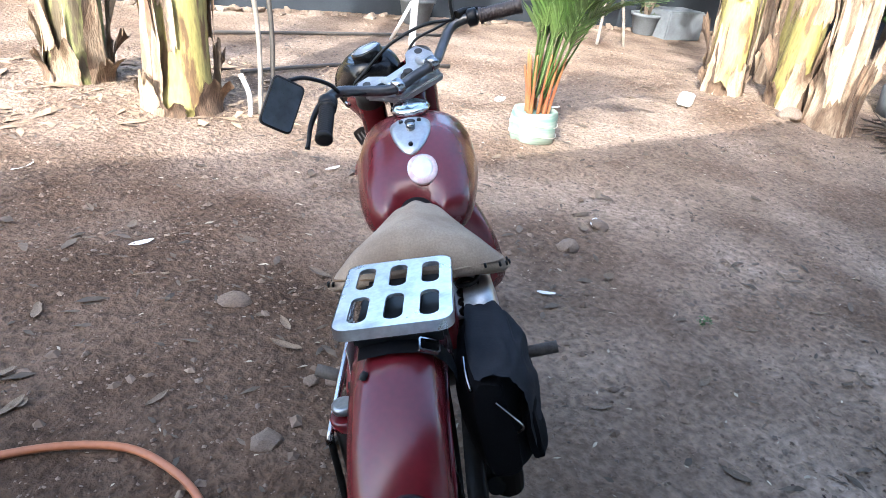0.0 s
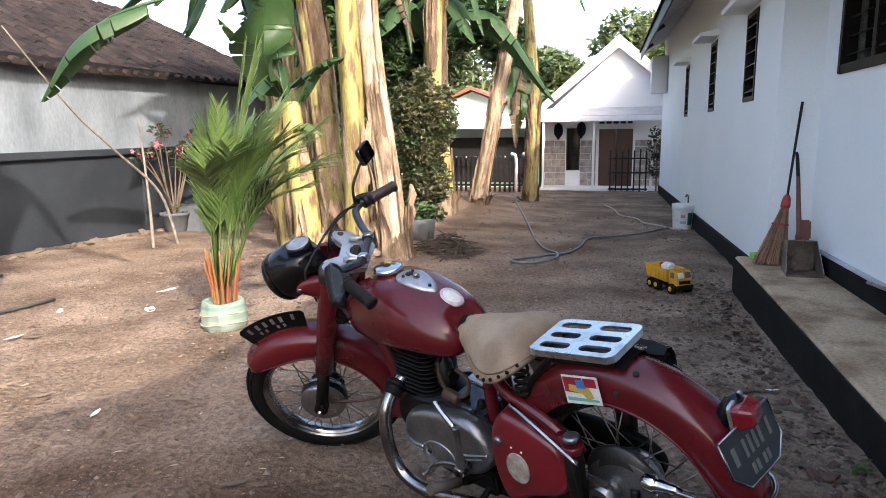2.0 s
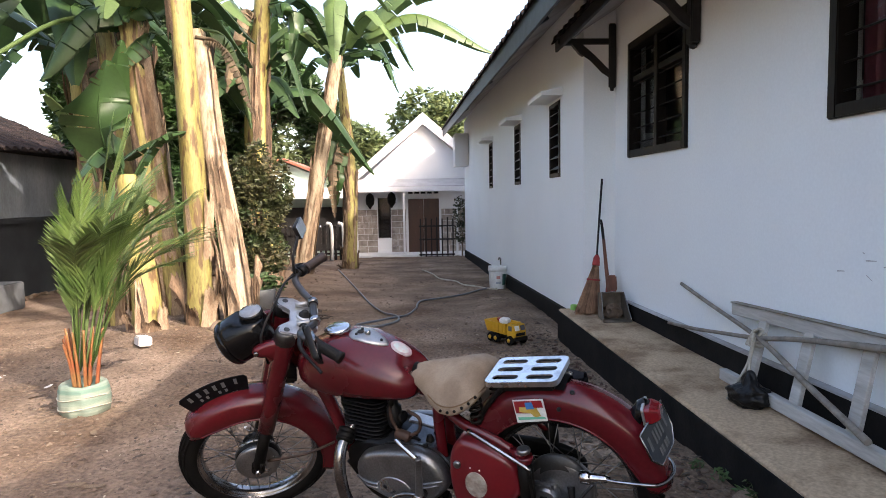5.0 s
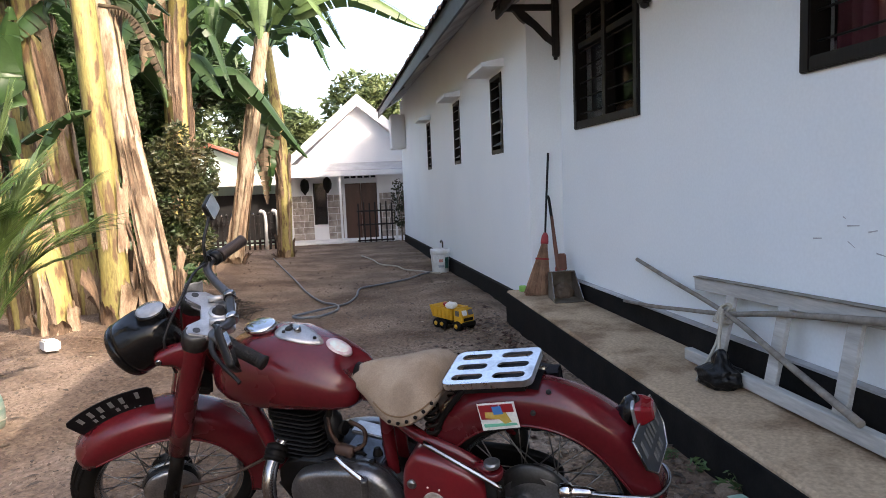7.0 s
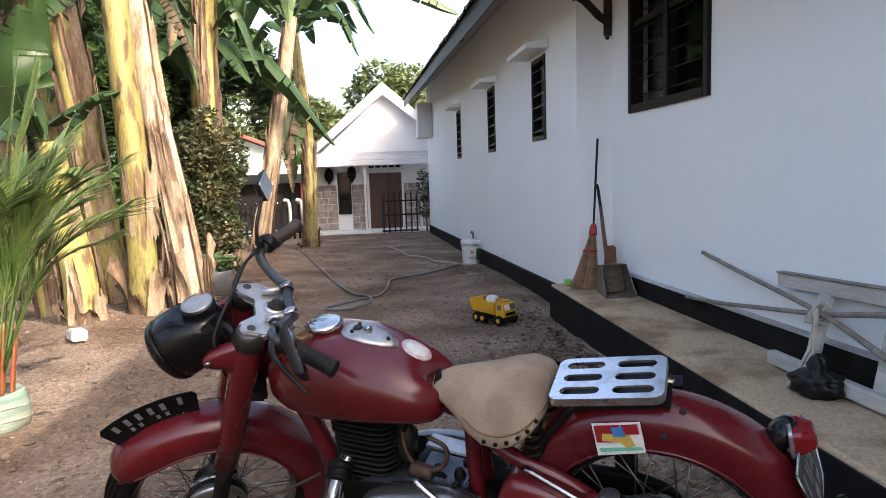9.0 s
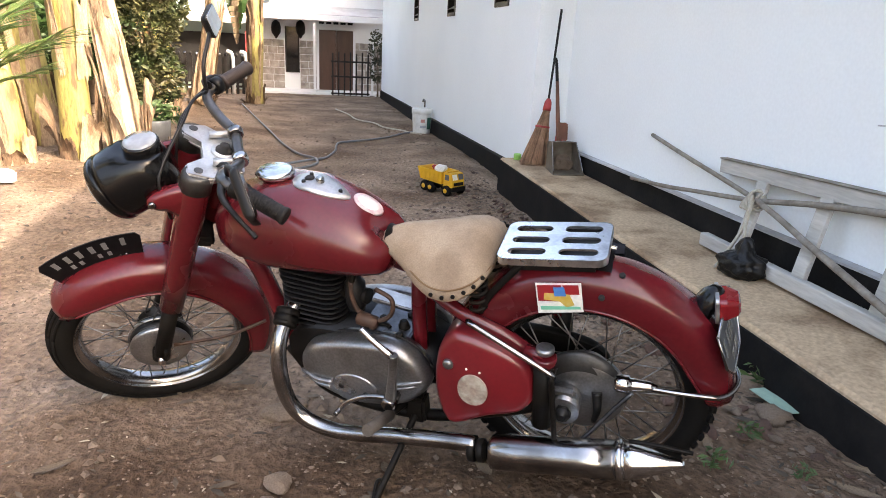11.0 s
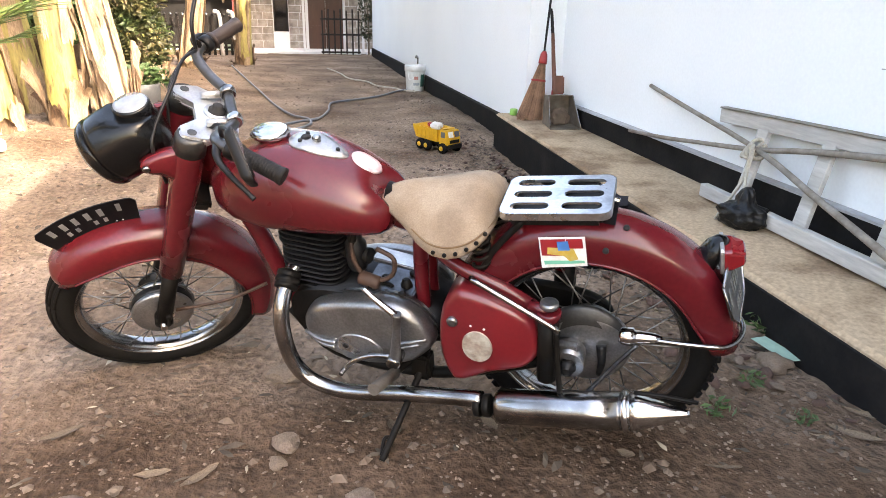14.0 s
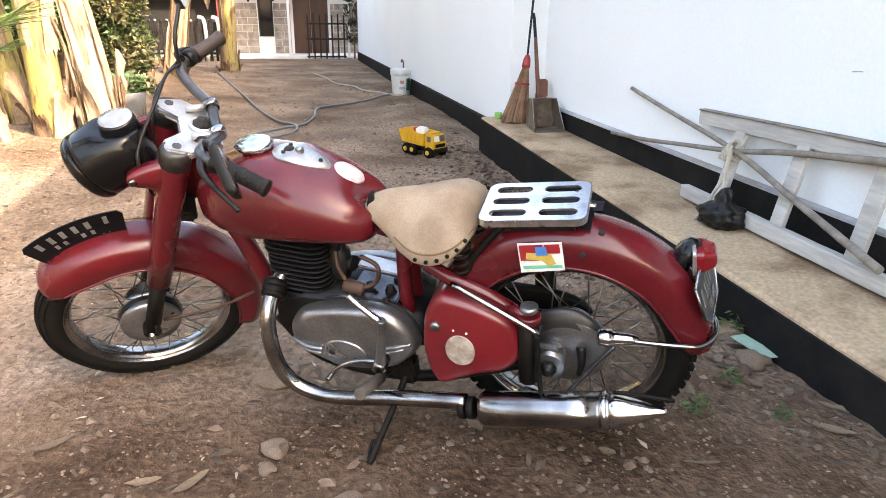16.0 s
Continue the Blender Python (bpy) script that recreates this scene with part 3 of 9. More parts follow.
solid("ceiling", box(bmesh.new(), (28.9, 5.6, 0.05), pose(4.6, -3.05, 3.3)), DARK_WOOD, "dark ceiling inside the house", "ceiling", kind="structure")

# plinth ledge along the near wall, its top falling a little with the ground
def ledge_top(x, y=NEAR_Y):
    """The ledge's top: level along its outer edge, a little higher against the wall."""
    wall = 0.262 - 0.0135 * x
    return wall + (0.205 - wall) * min(max((y - NEAR_Y) / 0.548, 0.0), 1.0)


def band_top(x):
    return 0.423 - 0.0165 * x


bm = bmesh.new()
loft(bm, [[(x, NEAR_Y, ledge_top(x)), (x, 0.56, ledge_top(x, 0.56)), (x, 0.578, ledge_top(x, 0.578) - 0.012), (x, 0.578, -0.35), (x, NEAR_Y, -0.35)] for x in [-10 + 0.4 * i for i in range(38)] + [4.9]], smooth=False)
for v in bm.verts:
    if v.co.z > 0 and 0.05 < v.co.y < 0.6:
        v.co.z += 0.006 * noise.noise(v.co * 2.3)
        v.co.y += 0.006 * noise.noise(v.co * 1.9 + Vector((5, 0, 0)))
solid("ledge", bm, CEMENT, "worn dusty cement ledge along the house wall", "ledge", kind="structure")
bm = bmesh.new()
loft(bm, [[(x, 0.580, ledge_top(x, 0.58) - 0.018), (x, 0.588, ledge_top(x, 0.58) - 0.022), (x, 0.588, -0.35), (x, 0.580, -0.35)] for x in (-10.0, 0.0, 2.5, 4.908)], smooth=False)
solid("ledge_face", bm, SKIRT, "dark grey painted face of the cement ledge", "ledge", kind="structure")
solid("ledge_end", box(bmesh.new(), (0.012, 0.545, 0.58), pose(4.908, 0.312, -0.112)), SKIRT, "dark grey painted end of the cement ledge", "ledge", kind="structure")
bm = bmesh.new()
loft(bm, [[(x, NEAR_Y + 0.002, band_top(x) - 0.004), (x, NEAR_Y + 0.028, band_top(x) - 0.008), (x, NEAR_Y + 0.030, ledge_top(x) - 0.02), (x, NEAR_Y + 0.002, ledge_top(x) - 0.02)] for x in (-10.0, 0.0, 2.5, CORNER_X)], smooth=False)
solid("baseboard_near", bm, SKIRT, "dark grey plinth band above the ledge", "baseboard", kind="structure")
bm = bmesh.new()
loft(bm, [[(x, NEAR_Y + 0.002, band_top(x) + 0.012), (x, NEAR_Y + 0.034, band_top(x) + 0.004), (x, NEAR_Y + 0.036, band_top(x) - 0.007), (x, NEAR_Y + 0.002, band_top(x) - 0.002)] for x in (-10.0, 0.0, 2.5, CORNER_X)], smooth=False)
solid("trim_near", bm, SOFFIT, "dusty pale top edge of the plinth band", "trim", kind="structure")
bm = bmesh.new()
loft(bm, [[(x, LONG_Y + 0.002, 0.25 - 0.031 * (x - 0.6)), (x, LONG_Y + 0.03, 0.238 - 0.031 * (x - 0.6)), (x, LONG_Y + 0.03, -1.0), (x, LONG_Y + 0.002, -1.0)] for x in (CORNER_X, 9.0, 14.0, 19.2)], smooth=False)
solid("baseboard_long", bm, SKIRT, "dark grey plinth band along the long wall", "baseboard", kind="structure")


# ---- house roof: eave over the lane ----
def eave_z(x):
    return 2.885 + 0.0325 * (x - 3.1)


ROOF_X0, ROOF_X1, EAVE_Y, RIDGE_Y, PITCH = -10.4, 19.7, 1.0, -2.8, 0.62
roof = thing("house_roof", "dark clay-tiled roof with black fascia over the lane", "roof", kind="structure")
bm = bmesh.new()
rows = [[(x, EAVE_Y - 0.02, eave_z(x)), (x, EAVE_Y - 0.02, eave_z(x) + 0.05), (x, RIDGE_Y, eave_z(x) + 0.05 + PITCH * (EAVE_Y - RIDGE_Y)), (x, -6.6, eave_z(x) + 0.05), (x, -6.6, eave_z(x)), (x, RIDGE_Y, eave_z(x) + PITCH * (EAVE_Y - RIDGE_Y))] for x in (ROOF_X0, 3.0, 10.0, ROOF_X1)]
loft(bm, rows, smooth=False)
part("soffit", bm, SOFFIT, roof, "stained whitewashed soffit")
bm = bmesh.new()
loft(bm, [[(x, EAVE_Y - 0.018, eave_z(x) - 0.14), (x, EAVE_Y + 0.008, eave_z(x) - 0.14), (x, EAVE_Y + 0.008, eave_z(x) + 0.09), (x, EAVE_Y - 0.018, eave_z(x) + 0.09)] for x in (ROOF_X0, 3.0, 10.0, ROOF_X1)], smooth=False)
part("fascia", bm, BLACK_WOOD, roof, "black-grey fascia board")
rafter = bmesh.new()
box(rafter, (0.06, 0.20, 0.07), pose(0, 0, 0, -31.8, 0, 0))
raf_me = mesh_of("rafter", rafter, BLACK_WOOD)
for i in range(7):
    x = ROOF_X0 + 2.5 + i * 4.1
    r = new("rafter", raf_me)
    r.parent, r.location = roof, (x, EAVE_Y - 0.12, eave_z(x) + 0.12 * PITCH - 0.05)


def tile_piece(length=0.34, width=0.2):
    """A curved clay tile, its nose towards +y."""
    tb = bmesh.new()
    prof = [(-0.5, 0.0), (-0.38, 0.03), (-0.2, 0.045), (0.0, 0.02), (0.2, 0.0), (0.4, 0.004), (0.5, 0.02)]
    top = [(u * width, w * width * 5) for u, w in prof]
    rings = []
    for yy, dz in ((0.0, 0.0), (-length, length * PITCH)):
        rings.append([(a, yy, b + dz) for a, b in top] + [(a, yy, b + dz - 0.014) for a, b in reversed(top)])
    loft(tb, rings, smooth=False)
    return tb


tile_me = mesh_of("roof_tile", tile_piece(), TILE)
rng = random.Random(3)
for i in range(147):
    x = ROOF_X0 + 0.1 + i * 0.204
    tl = new("roof_tile", tile_me)
    tl.parent, tl.location = roof, (x, EAVE_Y + 0.05 + rng.uniform(-0.01, 0.01), eave_z(x) + 0.065)
bm = bmesh.new()
for j in range(1, 14):
    for i in range(75):
        x = ROOF_X0 + 0.1 + i * 0.4
        yy = EAVE_Y + 0.05 - 0.28 * j
        zz = eave_z(x) + 0.065 + 0.28 * j * PITCH
        loft(bm, [[(x - 0.2, yy + 0.03, zz), (x - 0.1, yy + 0.03, zz + 0.04), (x, yy + 0.03, zz + 0.01), (x + 0.1, yy + 0.03, zz + 0.04), (x + 0.2, yy + 0.03, zz), (x, yy + 0.03, zz - 0.03)], [(x - 0.2, yy - 0.28, zz + 0.19), (x - 0.1, yy - 0.28, zz + 0.23), (x, yy - 0.28, zz + 0.2), (x + 0.1, yy - 0.28, zz + 0.23), (x + 0.2, yy - 0.28, zz + 0.19), (x, yy - 0.28, zz + 0.16)]], smooth=False)
tagged(part("upper_tiles", bm, TILE, roof, "weathered dark clay tiles"), kind="stuff")
# unseen raised roof slab, added to push the house shadow further into the yard
bm = bmesh.new()
loft(bm, [[(x, EAVE_Y - 0.02, eave_z(x) - 0.1), (x, EAVE_Y + 0.02, 3.22), (x, RIDGE_Y, 3.22 + PITCH * (EAVE_Y - RIDGE_Y)), (x, -6.6, 3.22), (x, -6.6, eave_z(x) - 0.1)] for x in (ROOF_X0, -2.6)], smooth=False)
part("raised_roof", bm, TILE, roof, "unseen raised roof slab added to lengthen the yard shadow")
# white box of a wall unit under the far end of the eave
bm = bmesh.new()
box(bm, (0.8, 0.40, 0.95), pose(17.9, 0.565, 2.72), 0.02)
solid("wall_unit", bm, FAR_WHITE, "white box fixed high on the long wall", "wall box")


# ---- windows of the near wall ----
def big_window(name, hole, curtain):
    x0, x1, z0, z1 = hole
    w = thing(name, "dark wooden window with iron bars in white wall", "window", kind="structure")
    y = NEAR_Y
    fr = bmesh.new()
    t = 0.065
    for sx in (x0 + t / 2, x1 - t / 2):
        box(fr, (t, 0.11, z1 - z0), pose(sx, y - 0.03, (z0 + z1) / 2), 0.006)
    for sz in (z0 + t / 2, z1 - t / 2):
        box(fr, (x1 - x0 - 2 * t, 0.11, t), pose((x0 + x1) / 2, y - 0.03, sz), 0.006)
    part("window_frame", fr, DARK_WOOD, w)
    mid = (x0 + x1) / 2
    m = bmesh.new()
    box(m, (0.07, 0.09, z1 - z0 - 2 * t), pose(mid, y - 0.04, (z0 + z1) / 2), 0.005)
    part("mullion", m, DARK_WOOD, w)
    zt = z0 + 0.68 * (z1 - z0)
    for a, b in ((x0 + t, mid - 0.035), (mid + 0.035, x1 - t)):
        tr = bmesh.new()
        box(tr, (b - a, 0.08, 0.05), pose((a + b) / 2, y - 0.045, zt), 0.004)
        part("transom", tr, DARK_WOOD, w)
        for c, d in ((z0 + t, zt - 0.025), (zt + 0.025, z1 - t)):
            g = bmesh.new()
            box(g, (b - a, 0.005, d - c), pose((a + b) / 2, y - 0.075, (c + d) / 2))
            pane = part("pane", g, WIN_PANE, w, "clear window pane")
            pane.visible_shadow = False
        for i in range(7):
            zb = z0 + t + (i + 0.5) * (z1 - z0 - 2 * t) / 7
            br = bmesh.new()
            tube(br, [(a, y - 0.018, zb), (b, y - 0.018, zb)], 0.006, 6)
            part("bar", br, BLACK_IRON, w)
    if curtain:
        cu = bmesh.new()
        n = 60
        xs = [x0 + (x1 - x0) * (0.50 + 0.47 * i / n) for i in range(n + 1)]
        loft(cu, [[(x, y - 0.15 + 0.025 * math.sin(i * 0.9) + 0.01 * math.sin(i * 2.3), z) for z in (z0 - 0.1, (z0 + z1) / 2, z1 + 0.05)] for i, x in enumerate(xs)], closed=False)
        solid("curtain", cu, CURTAIN, "maroon pleated curtain hanging behind window", "curtain")
    return w


WIN_PANE = glass("clear_pane", (0.8, 0.82, 0.82))
WIN_PANE.node_tree.nodes["Principled BSDF"].inputs["IOR"].default_value = 1.13
big_window("window_1", WB, False)
big_window("window_2", WC, True)

for k, (x0, x1, z0, z1) in enumerate(LOUVRES):
    w = thing("window_%d" % (k + 3), "narrow dark louvre window in white wall", "window", kind="structure")
    t = 0.05
    for sx in (x0 + t / 2, x1 - t / 2):
        part("window_frame", box(bmesh.new(), (t, 0.10, z1 - z0), pose(sx, LONG_Y - 0.04, (z0 + z1) / 2), 0.005), DARK_WOOD, w)
    for sz in (z0 + t / 2, z1 - t / 2):
        part("window_frame", box(bmesh.new(), (x1 - x0 - 2 * t, 0.10, t), pose((x0 + x1) / 2, LONG_Y - 0.04, sz), 0.005), DARK_WOOD, w)
    for i in range(6):
        zz = z0 + t + (i + 0.5) * (z1 - z0 - 2 * t) / 6
        part("slat", box(bmesh.new(), (x1 - x0 - 2 * t, 0.085, 0.006), pose((x0 + x1) / 2, LONG_Y - 0.03, zz, -30, 0, 0)), SLAT, w, "tilted dusty glass louvre")
    # dark sheet instead of a room: its shade is in the colour
    part("backing", box(bmesh.new(), (x1 - x0, 0.01, z1 - z0), pose((x0 + x1) / 2, LONG_Y - 0.14, (z0 + z1) / 2)), DARK, w, "dark sheet standing for the room's shade behind louvres")
    hood = bmesh.new()
    loft(hood, [[(x, LONG_Y + 0.002, z1 + 0.03), (x, LONG_Y + 0.24, z1 + 0.03), (x, LONG_Y + 0.25, z1 + 0.07), (x, LONG_Y + 0.002, z1 + 0.12)] for x in (x0 - 0.14, x1 + 0.14)], smooth=False)
    part("hood", hood, WALL, w, "white concrete hood")


# ---- tiled awnings on black brackets over the near windows ----
def awning(x0, x1):
    a = thing("awning", "small tiled awning on black carved wooden brackets", "awning", group="window awnings")
    back, lip, zb, zl = NEAR_Y + 0.003, 0.56, 3.20, 2.87
    bm = bmesh.new()
    loft(bm, [[(x, back, zb), (x, lip, zl), (x, lip, zl - 0.03), (x, back, zb - 0.03)] for x in (x0, x1)], smooth=False)
    part("deck", bm, SOFFIT, a, "stained pale underside")
    bm = bmesh.new()
    box(bm, (x1 - x0, 0.03, 0.11), pose((x0 + x1) / 2, lip + 0.016, zl - 0.015), 0.005)
    part("fascia", bm, BLACK_WOOD, a)
    n = int((x1 - x0) / 0.19)
    for i in range(n):
        tb = bmesh.new()
        cx = x0 + (i + 0.5) * (x1 - x0) / n
        rings = []
        for q in range(2):
            yy, zz = (lip + 0.07, zl + 0.005) if q == 0 else (back + 0.02, zb + 0.02)
            top = [(cx - 0.095, zz + 0.01), (cx - 0.07, zz + 0.045), (cx - 0.02, zz + 0.055), (cx + 0.03, zz + 0.02), (cx + 0.095, zz + 0.012)]
            rings.append([(u, yy, w) for u, w in top] + [(u, yy, w - 0.018) for u, w in reversed(top)])
        loft(tb, rings, smooth=False)
        part("tile", tb, TILE, a)
    for bx in (x0 + 0.18, x1 - 0.18):
        br = bmesh.new()
        box(br, (0.09, 0.07, 0.62), pose(bx, back + 0.036, 2.72), 0.008)
        part("bracket_post", br, BLACK_WOOD, a)
        br = bmesh.new()
        box(br, (0.06, 0.52, 0.06), pose(bx, back + 0.31, 2.86), 0.008)
        part("bracket_arm", br, BLACK_WOOD, a)
        br = bmesh.new()
        loft(br, [[(bx + e, back + 0.05, 2.50), (bx + e, back + 0.05, 2.57), (bx + e, back + 0.20, 2.72), (bx + e, back + 0.34, 2.84), (bx + e, back + 0.44, 2.84), (bx + e, back + 0.36, 2.745), (bx + e, back + 0.26, 2.68), (bx + e, back + 0.14, 2.56)] for e in (-0.028, 0.028)], smooth=False)
        part("bracket_brace", br, BLACK_WOOD, a)
        br = bmesh.new()
        lathe(br, [(0.008, -0.035), (0.026, -0.025), (0.030, -0.010), (0.026, 0.0)], pose(bx, back + 0.036, 2.41), 10)
        part("bracket_drop", br, BLACK_WOOD, a)
    return a


awning(2.72, 4.98)
awning(-0.24, 1.86)


# ---- boundary wall on the far side of the yard, with an old tiled house behind ----
LWY = 9.0
solid("wall_left_lower", box(bmesh.new(), (30.0, 0.22, 1.7), pose(6.0, LWY + 0.11, 0.17)), LW_DARK, "dark blue-grey painted lower boundary wall", "wall", kind="structure")
bm = bmesh.new()
box(bm, (30.0, 0.30, 0.10), pose(6.0, LWY + 0.09, 1.068), 0.01)
solid("wall_left_coping", bm, LW_DARK, "grey coping along the boundary wall", "coping", kind="structure")
solid("wall_left_upper", box(bmesh.new(), (30.0, 0.15, 1.25), pose(6.0, LWY + 0.17, 1.74)), LW_PALE, "stained pale whitewashed wall behind, darkened in colour for shade", "wall", kind="structure")
for xx in (-1.8, 1.5, 4.3, 7.9, 11.5):
    solid("wall_left_pier", box(bmesh.new(), (0.2, 0.05, 1.3), pose(xx, LWY - 0.027, 0.37), 0.01), LW_DARK, "grey pier on the boundary wall", "pier", kind="structure")
old = thing("old_house", "old house with sagging dark clay-tiled roof", "house")
bm = bmesh.new()
loft(bm, [[(x, LWY + 0.19, 2.37), (x, LWY + 4.2, 4.25), (x, LWY + 8.0, 2.4), (x, LWY + 8.0, 2.3), (x, LWY + 4.2, 4.1), (x, LWY + 0.19, 2.29)] for x in (-9.0, 6.0, 13.5)], smooth=False)
part("roof", bm, TILE, old)
bm = bmesh.new()
box(bm, (22.0, 0.05, 0.12), pose(2.2, LWY - 0.02, 2.30))
part("eave_board", bm, BLACK_WOOD, old)
bm = bmesh.new()
box(bm, (22.0, 7.2, 2.2), pose(2.2, LWY + 4.0, 1.25))
part("wall", bm, LW_PALE, old)
pitch = (4.25 - 2.37) / 4.0
rng = random.Random(8)
bm = bmesh.new()
for j in range(14):
    for i in range(88):
        x = -8.6 + i * 0.25 + rng.uniform(-0.01, 0.01)
        yy = LWY - 0.12 + j * 0.29
        zz = 2.37 + (yy - LWY - 0.19) * pitch + 0.05 + rng.uniform(-0.008, 0.012) + 0.05 * math.sin(x * 0.7)
        dz = 0.30 * pitch
        prof = [(-0.12, 0.0), (-0.07, 0.045), (0.0, 0.05), (0.06, 0.015), (0.125, 0.01)]
        loft(bm, [[(x + u, yy, zz + w) for u, w in prof] + [(x + 0.1, yy, zz - 0.03), (x - 0.1, yy, zz - 0.03)], [(x + u, yy + 0.32, zz + w + dz) for u, w in prof] + [(x + 0.1, yy + 0.32, zz + dz - 0.03), (x - 0.1, yy + 0.32, zz + dz - 0.03)]], smooth=False)
tagged(part("roof_tiles", bm, TILE, old, "mossy dark clay tiles"), kind="stuff")
# rubble footing along the wall
rng = random.Random(5)


def stone_mesh(name, seed, mat=None):
    r = random.Random(seed)
    sb = bmesh.new()
    bmesh.ops.create_icosphere(sb, subdivisions=2, radius=1.0)
    off = Vector((r.uniform(0, 50), r.uniform(0, 50), r.uniform(0, 50)))
    for v in sb.verts:
        v.co *= 1.0 + 0.40 * noise.noise(v.co * 1.15 + off) + 0.22 * noise.noise(v.co * 2.6 + off)
        v.co.z *= 0.72
    for f in sb.faces:
        f.smooth = r.random() < 0.55
    return mesh_of(name, sb, mat or STONE)


STONES = [stone_mesh("stone", s) for s in range(6)]
BRICKS = [stone_mesh("brick_bit", s + 20, BRICK) for s in range(4)]
footing = thing("stone_footing", "row of pale rubble stones at the boundary wall", "stone footing", kind="structure")
for i in range(90):
    x = -0.5 + i * 0.135 + rng.uniform(-0.04, 0.04)
    s = new("stone", rng.choice(STONES))
    yy = LWY - 0.16 - rng.uniform(0, 0.22)
    s.parent = footing
    s.matrix_basis = pose(x, yy, ground_z(x, yy) + rng.uniform(-0.02, 0.03), rng.uniform(-30, 30), rng.uniform(-30, 30), rng.uniform(0, 360)) @ Matrix.Diagonal((rng.uniform(0.03, 0.12), rng.uniform(0.03, 0.09), rng.uniform(0.03, 0.07), 1))


# ---- far house across the end of the lane ----
FX = 21.0
house = thing("house", "small white gabled house with porch and stone cladding", "house")
GZ = -0.62
bm = wall_mesh(-0.8, 3.95, GZ, 1.75, 0, 0.15, [(1.07, 2.19, GZ + 0.05, 1.34), (2.76, 3.2, -0.02, 1.37)])
bm.transform(pose(FX, 0, 0) @ Matrix(((0, -1, 0, 0), (1, 0, 0, 0), (0, 0, 1, 0), (0, 0, 0, 1))))
part("wall", bm, FAR_WHITE, house, "white front wall")
bm = bmesh.new()
loft(bm, [[(x, 1.62, 3.85), (x, 3.75, 1.93), (x, 3.75, 1.7), (x, -0.55, 1.7), (x, -0.55, 1.93)] for x in (FX - 0.02, FX + 0.12)], smooth=False)
part("gable", bm, FAR_WHITE, house, "white gable wall")
bm = bmesh.new()
box(bm, (4.0, 4.6, 2.4), pose(FX + 2.3, 1.6, 0.55))
part("body", bm, FAR_WHITE, house)
for sgn in (1, -1):
    bm = bmesh.new()
    loft(bm, [[(x, 1.62, 4.15), (x, 1.62 + sgn * 2.55, 1.93), (x, 1.62 + sgn * 2.55, 1.72), (x, 1.62, 3.82)] for x in (FX - 0.35, FX - 0.30)], smooth=False)
    part("barge_board", bm, FAR_WHITE, house, "broad white barge board")
    bm = bmesh.new()
    loft(bm, [[(x, 1.62, 4.2), (x, 1.62 + sgn * 2.65, 1.9), (x, 1.62 + sgn * 2.65, 1.84), (x, 1.62, 4.13)] for x in (FX - 0.36, FX + 4.5)], smooth=False)
    part("roof", bm, FAR_WHITE, house, "pale roof")
for k in range(7):
    bm = bmesh.new()
    zz = 2.15 + k * 0.22
    half = max(0.15, (3.85 - zz) / 0.9)
    box(bm, (0.012, half * 2, 0.012), pose(FX - 0.026, 1.62, zz))
    part("plank_line", bm, FAR_WHITE, house)
bm = bmesh.new()
loft(bm, [[(FX - 0.02, y, 2.0), (FX - 0.95, y, 1.74), (FX - 0.95, y, 1.70), (FX - 0.02, y, 1.94)] for y in (-0.7, 3.95)], smooth=False)
part("porch_roof", bm, paint("grey_sheet", (0.42, 0.42, 0.43), 0.6, 0.0, (0.3, 0.3, 0.3), 3, 0.6, bump=0.1), house, "grey porch sheet roof")
bm = bmesh.new()
box(bm, (0.05, 4.75, 0.17), pose(FX - 0.98, 1.62, 1.64), 0.006)
part("porch_fascia", bm, FAR_WHITE, house, "white porch fascia")
for yy in (3.86, 2.30, 0.55):
    bm = bmesh.new()
    box(bm, (0.07, 0.07, 2.25), pose(FX - 0.9, yy, GZ + 1.1), 0.006)
    part("porch_post", bm, FAR_WHITE, house, "thin white porch post")
bm = bmesh.new()
box(bm, (1.1, 4.75, 0.12), pose(FX - 0.5, 1.6, GZ + 0.045), 0.01)
part("porch_step", bm, FAR_WHITE, house, "pale tiled porch step")
# door leaves and window
for yy in (1.36, 1.90):
    bm = bmesh.new()
    box(bm, (0.05, 0.53, 1.86), pose(FX + 0.06, yy, GZ + 1.0), 0.008)
    d = part("door", bm, DOOR_WOOD, house, "red-brown wooden door leaf")
    for zz in (GZ + 0.5, GZ + 1.35):
        bm = bmesh.new()
        box(bm, (0.02, 0.34, 0.62), pose(FX + 0.032, yy, zz), 0.01)
        part("door_panel", bm, DOOR_WOOD, d)
for yy, w in ((1.07, 0.06), (2.19, 0.06)):
    bm = bmesh.new()
    box(bm, (0.18, w, 1.95), pose(FX + 0.02, yy, GZ + 1.0), 0.006)
    part("door_frame", bm, FAR_WHITE, house)
bm = bmesh.new()
box(bm, (0.18, 1.18, 0.06), pose(FX + 0.02, 1.63, 1.36), 0.006)
part("door_frame", bm, FAR_WHITE, house)
for i in range(5):
    bm = bmesh.new()
    box(bm, (0.03, 0.16, 0.07), pose(FX - 0.012, 1.2 + i * 0.22, 1.52))
    part("vent_hole", bm, DARK, house, "dark vent block")
bm = bmesh.new()
box(bm, (0.02, 0.42, 1.36), pose(FX + 0.06, 2.98, 0.675))
w = part("window", bm, WIN_GLASS, house, "dark narrow window")
for yy in (2.78, 3.18):
    bm = bmesh.new()
    box(bm, (0.06, 0.04, 1.38), pose(FX + 0.02, yy, 0.675), 0.005)
    part("window_frame", bm, DARK_WOOD, w)
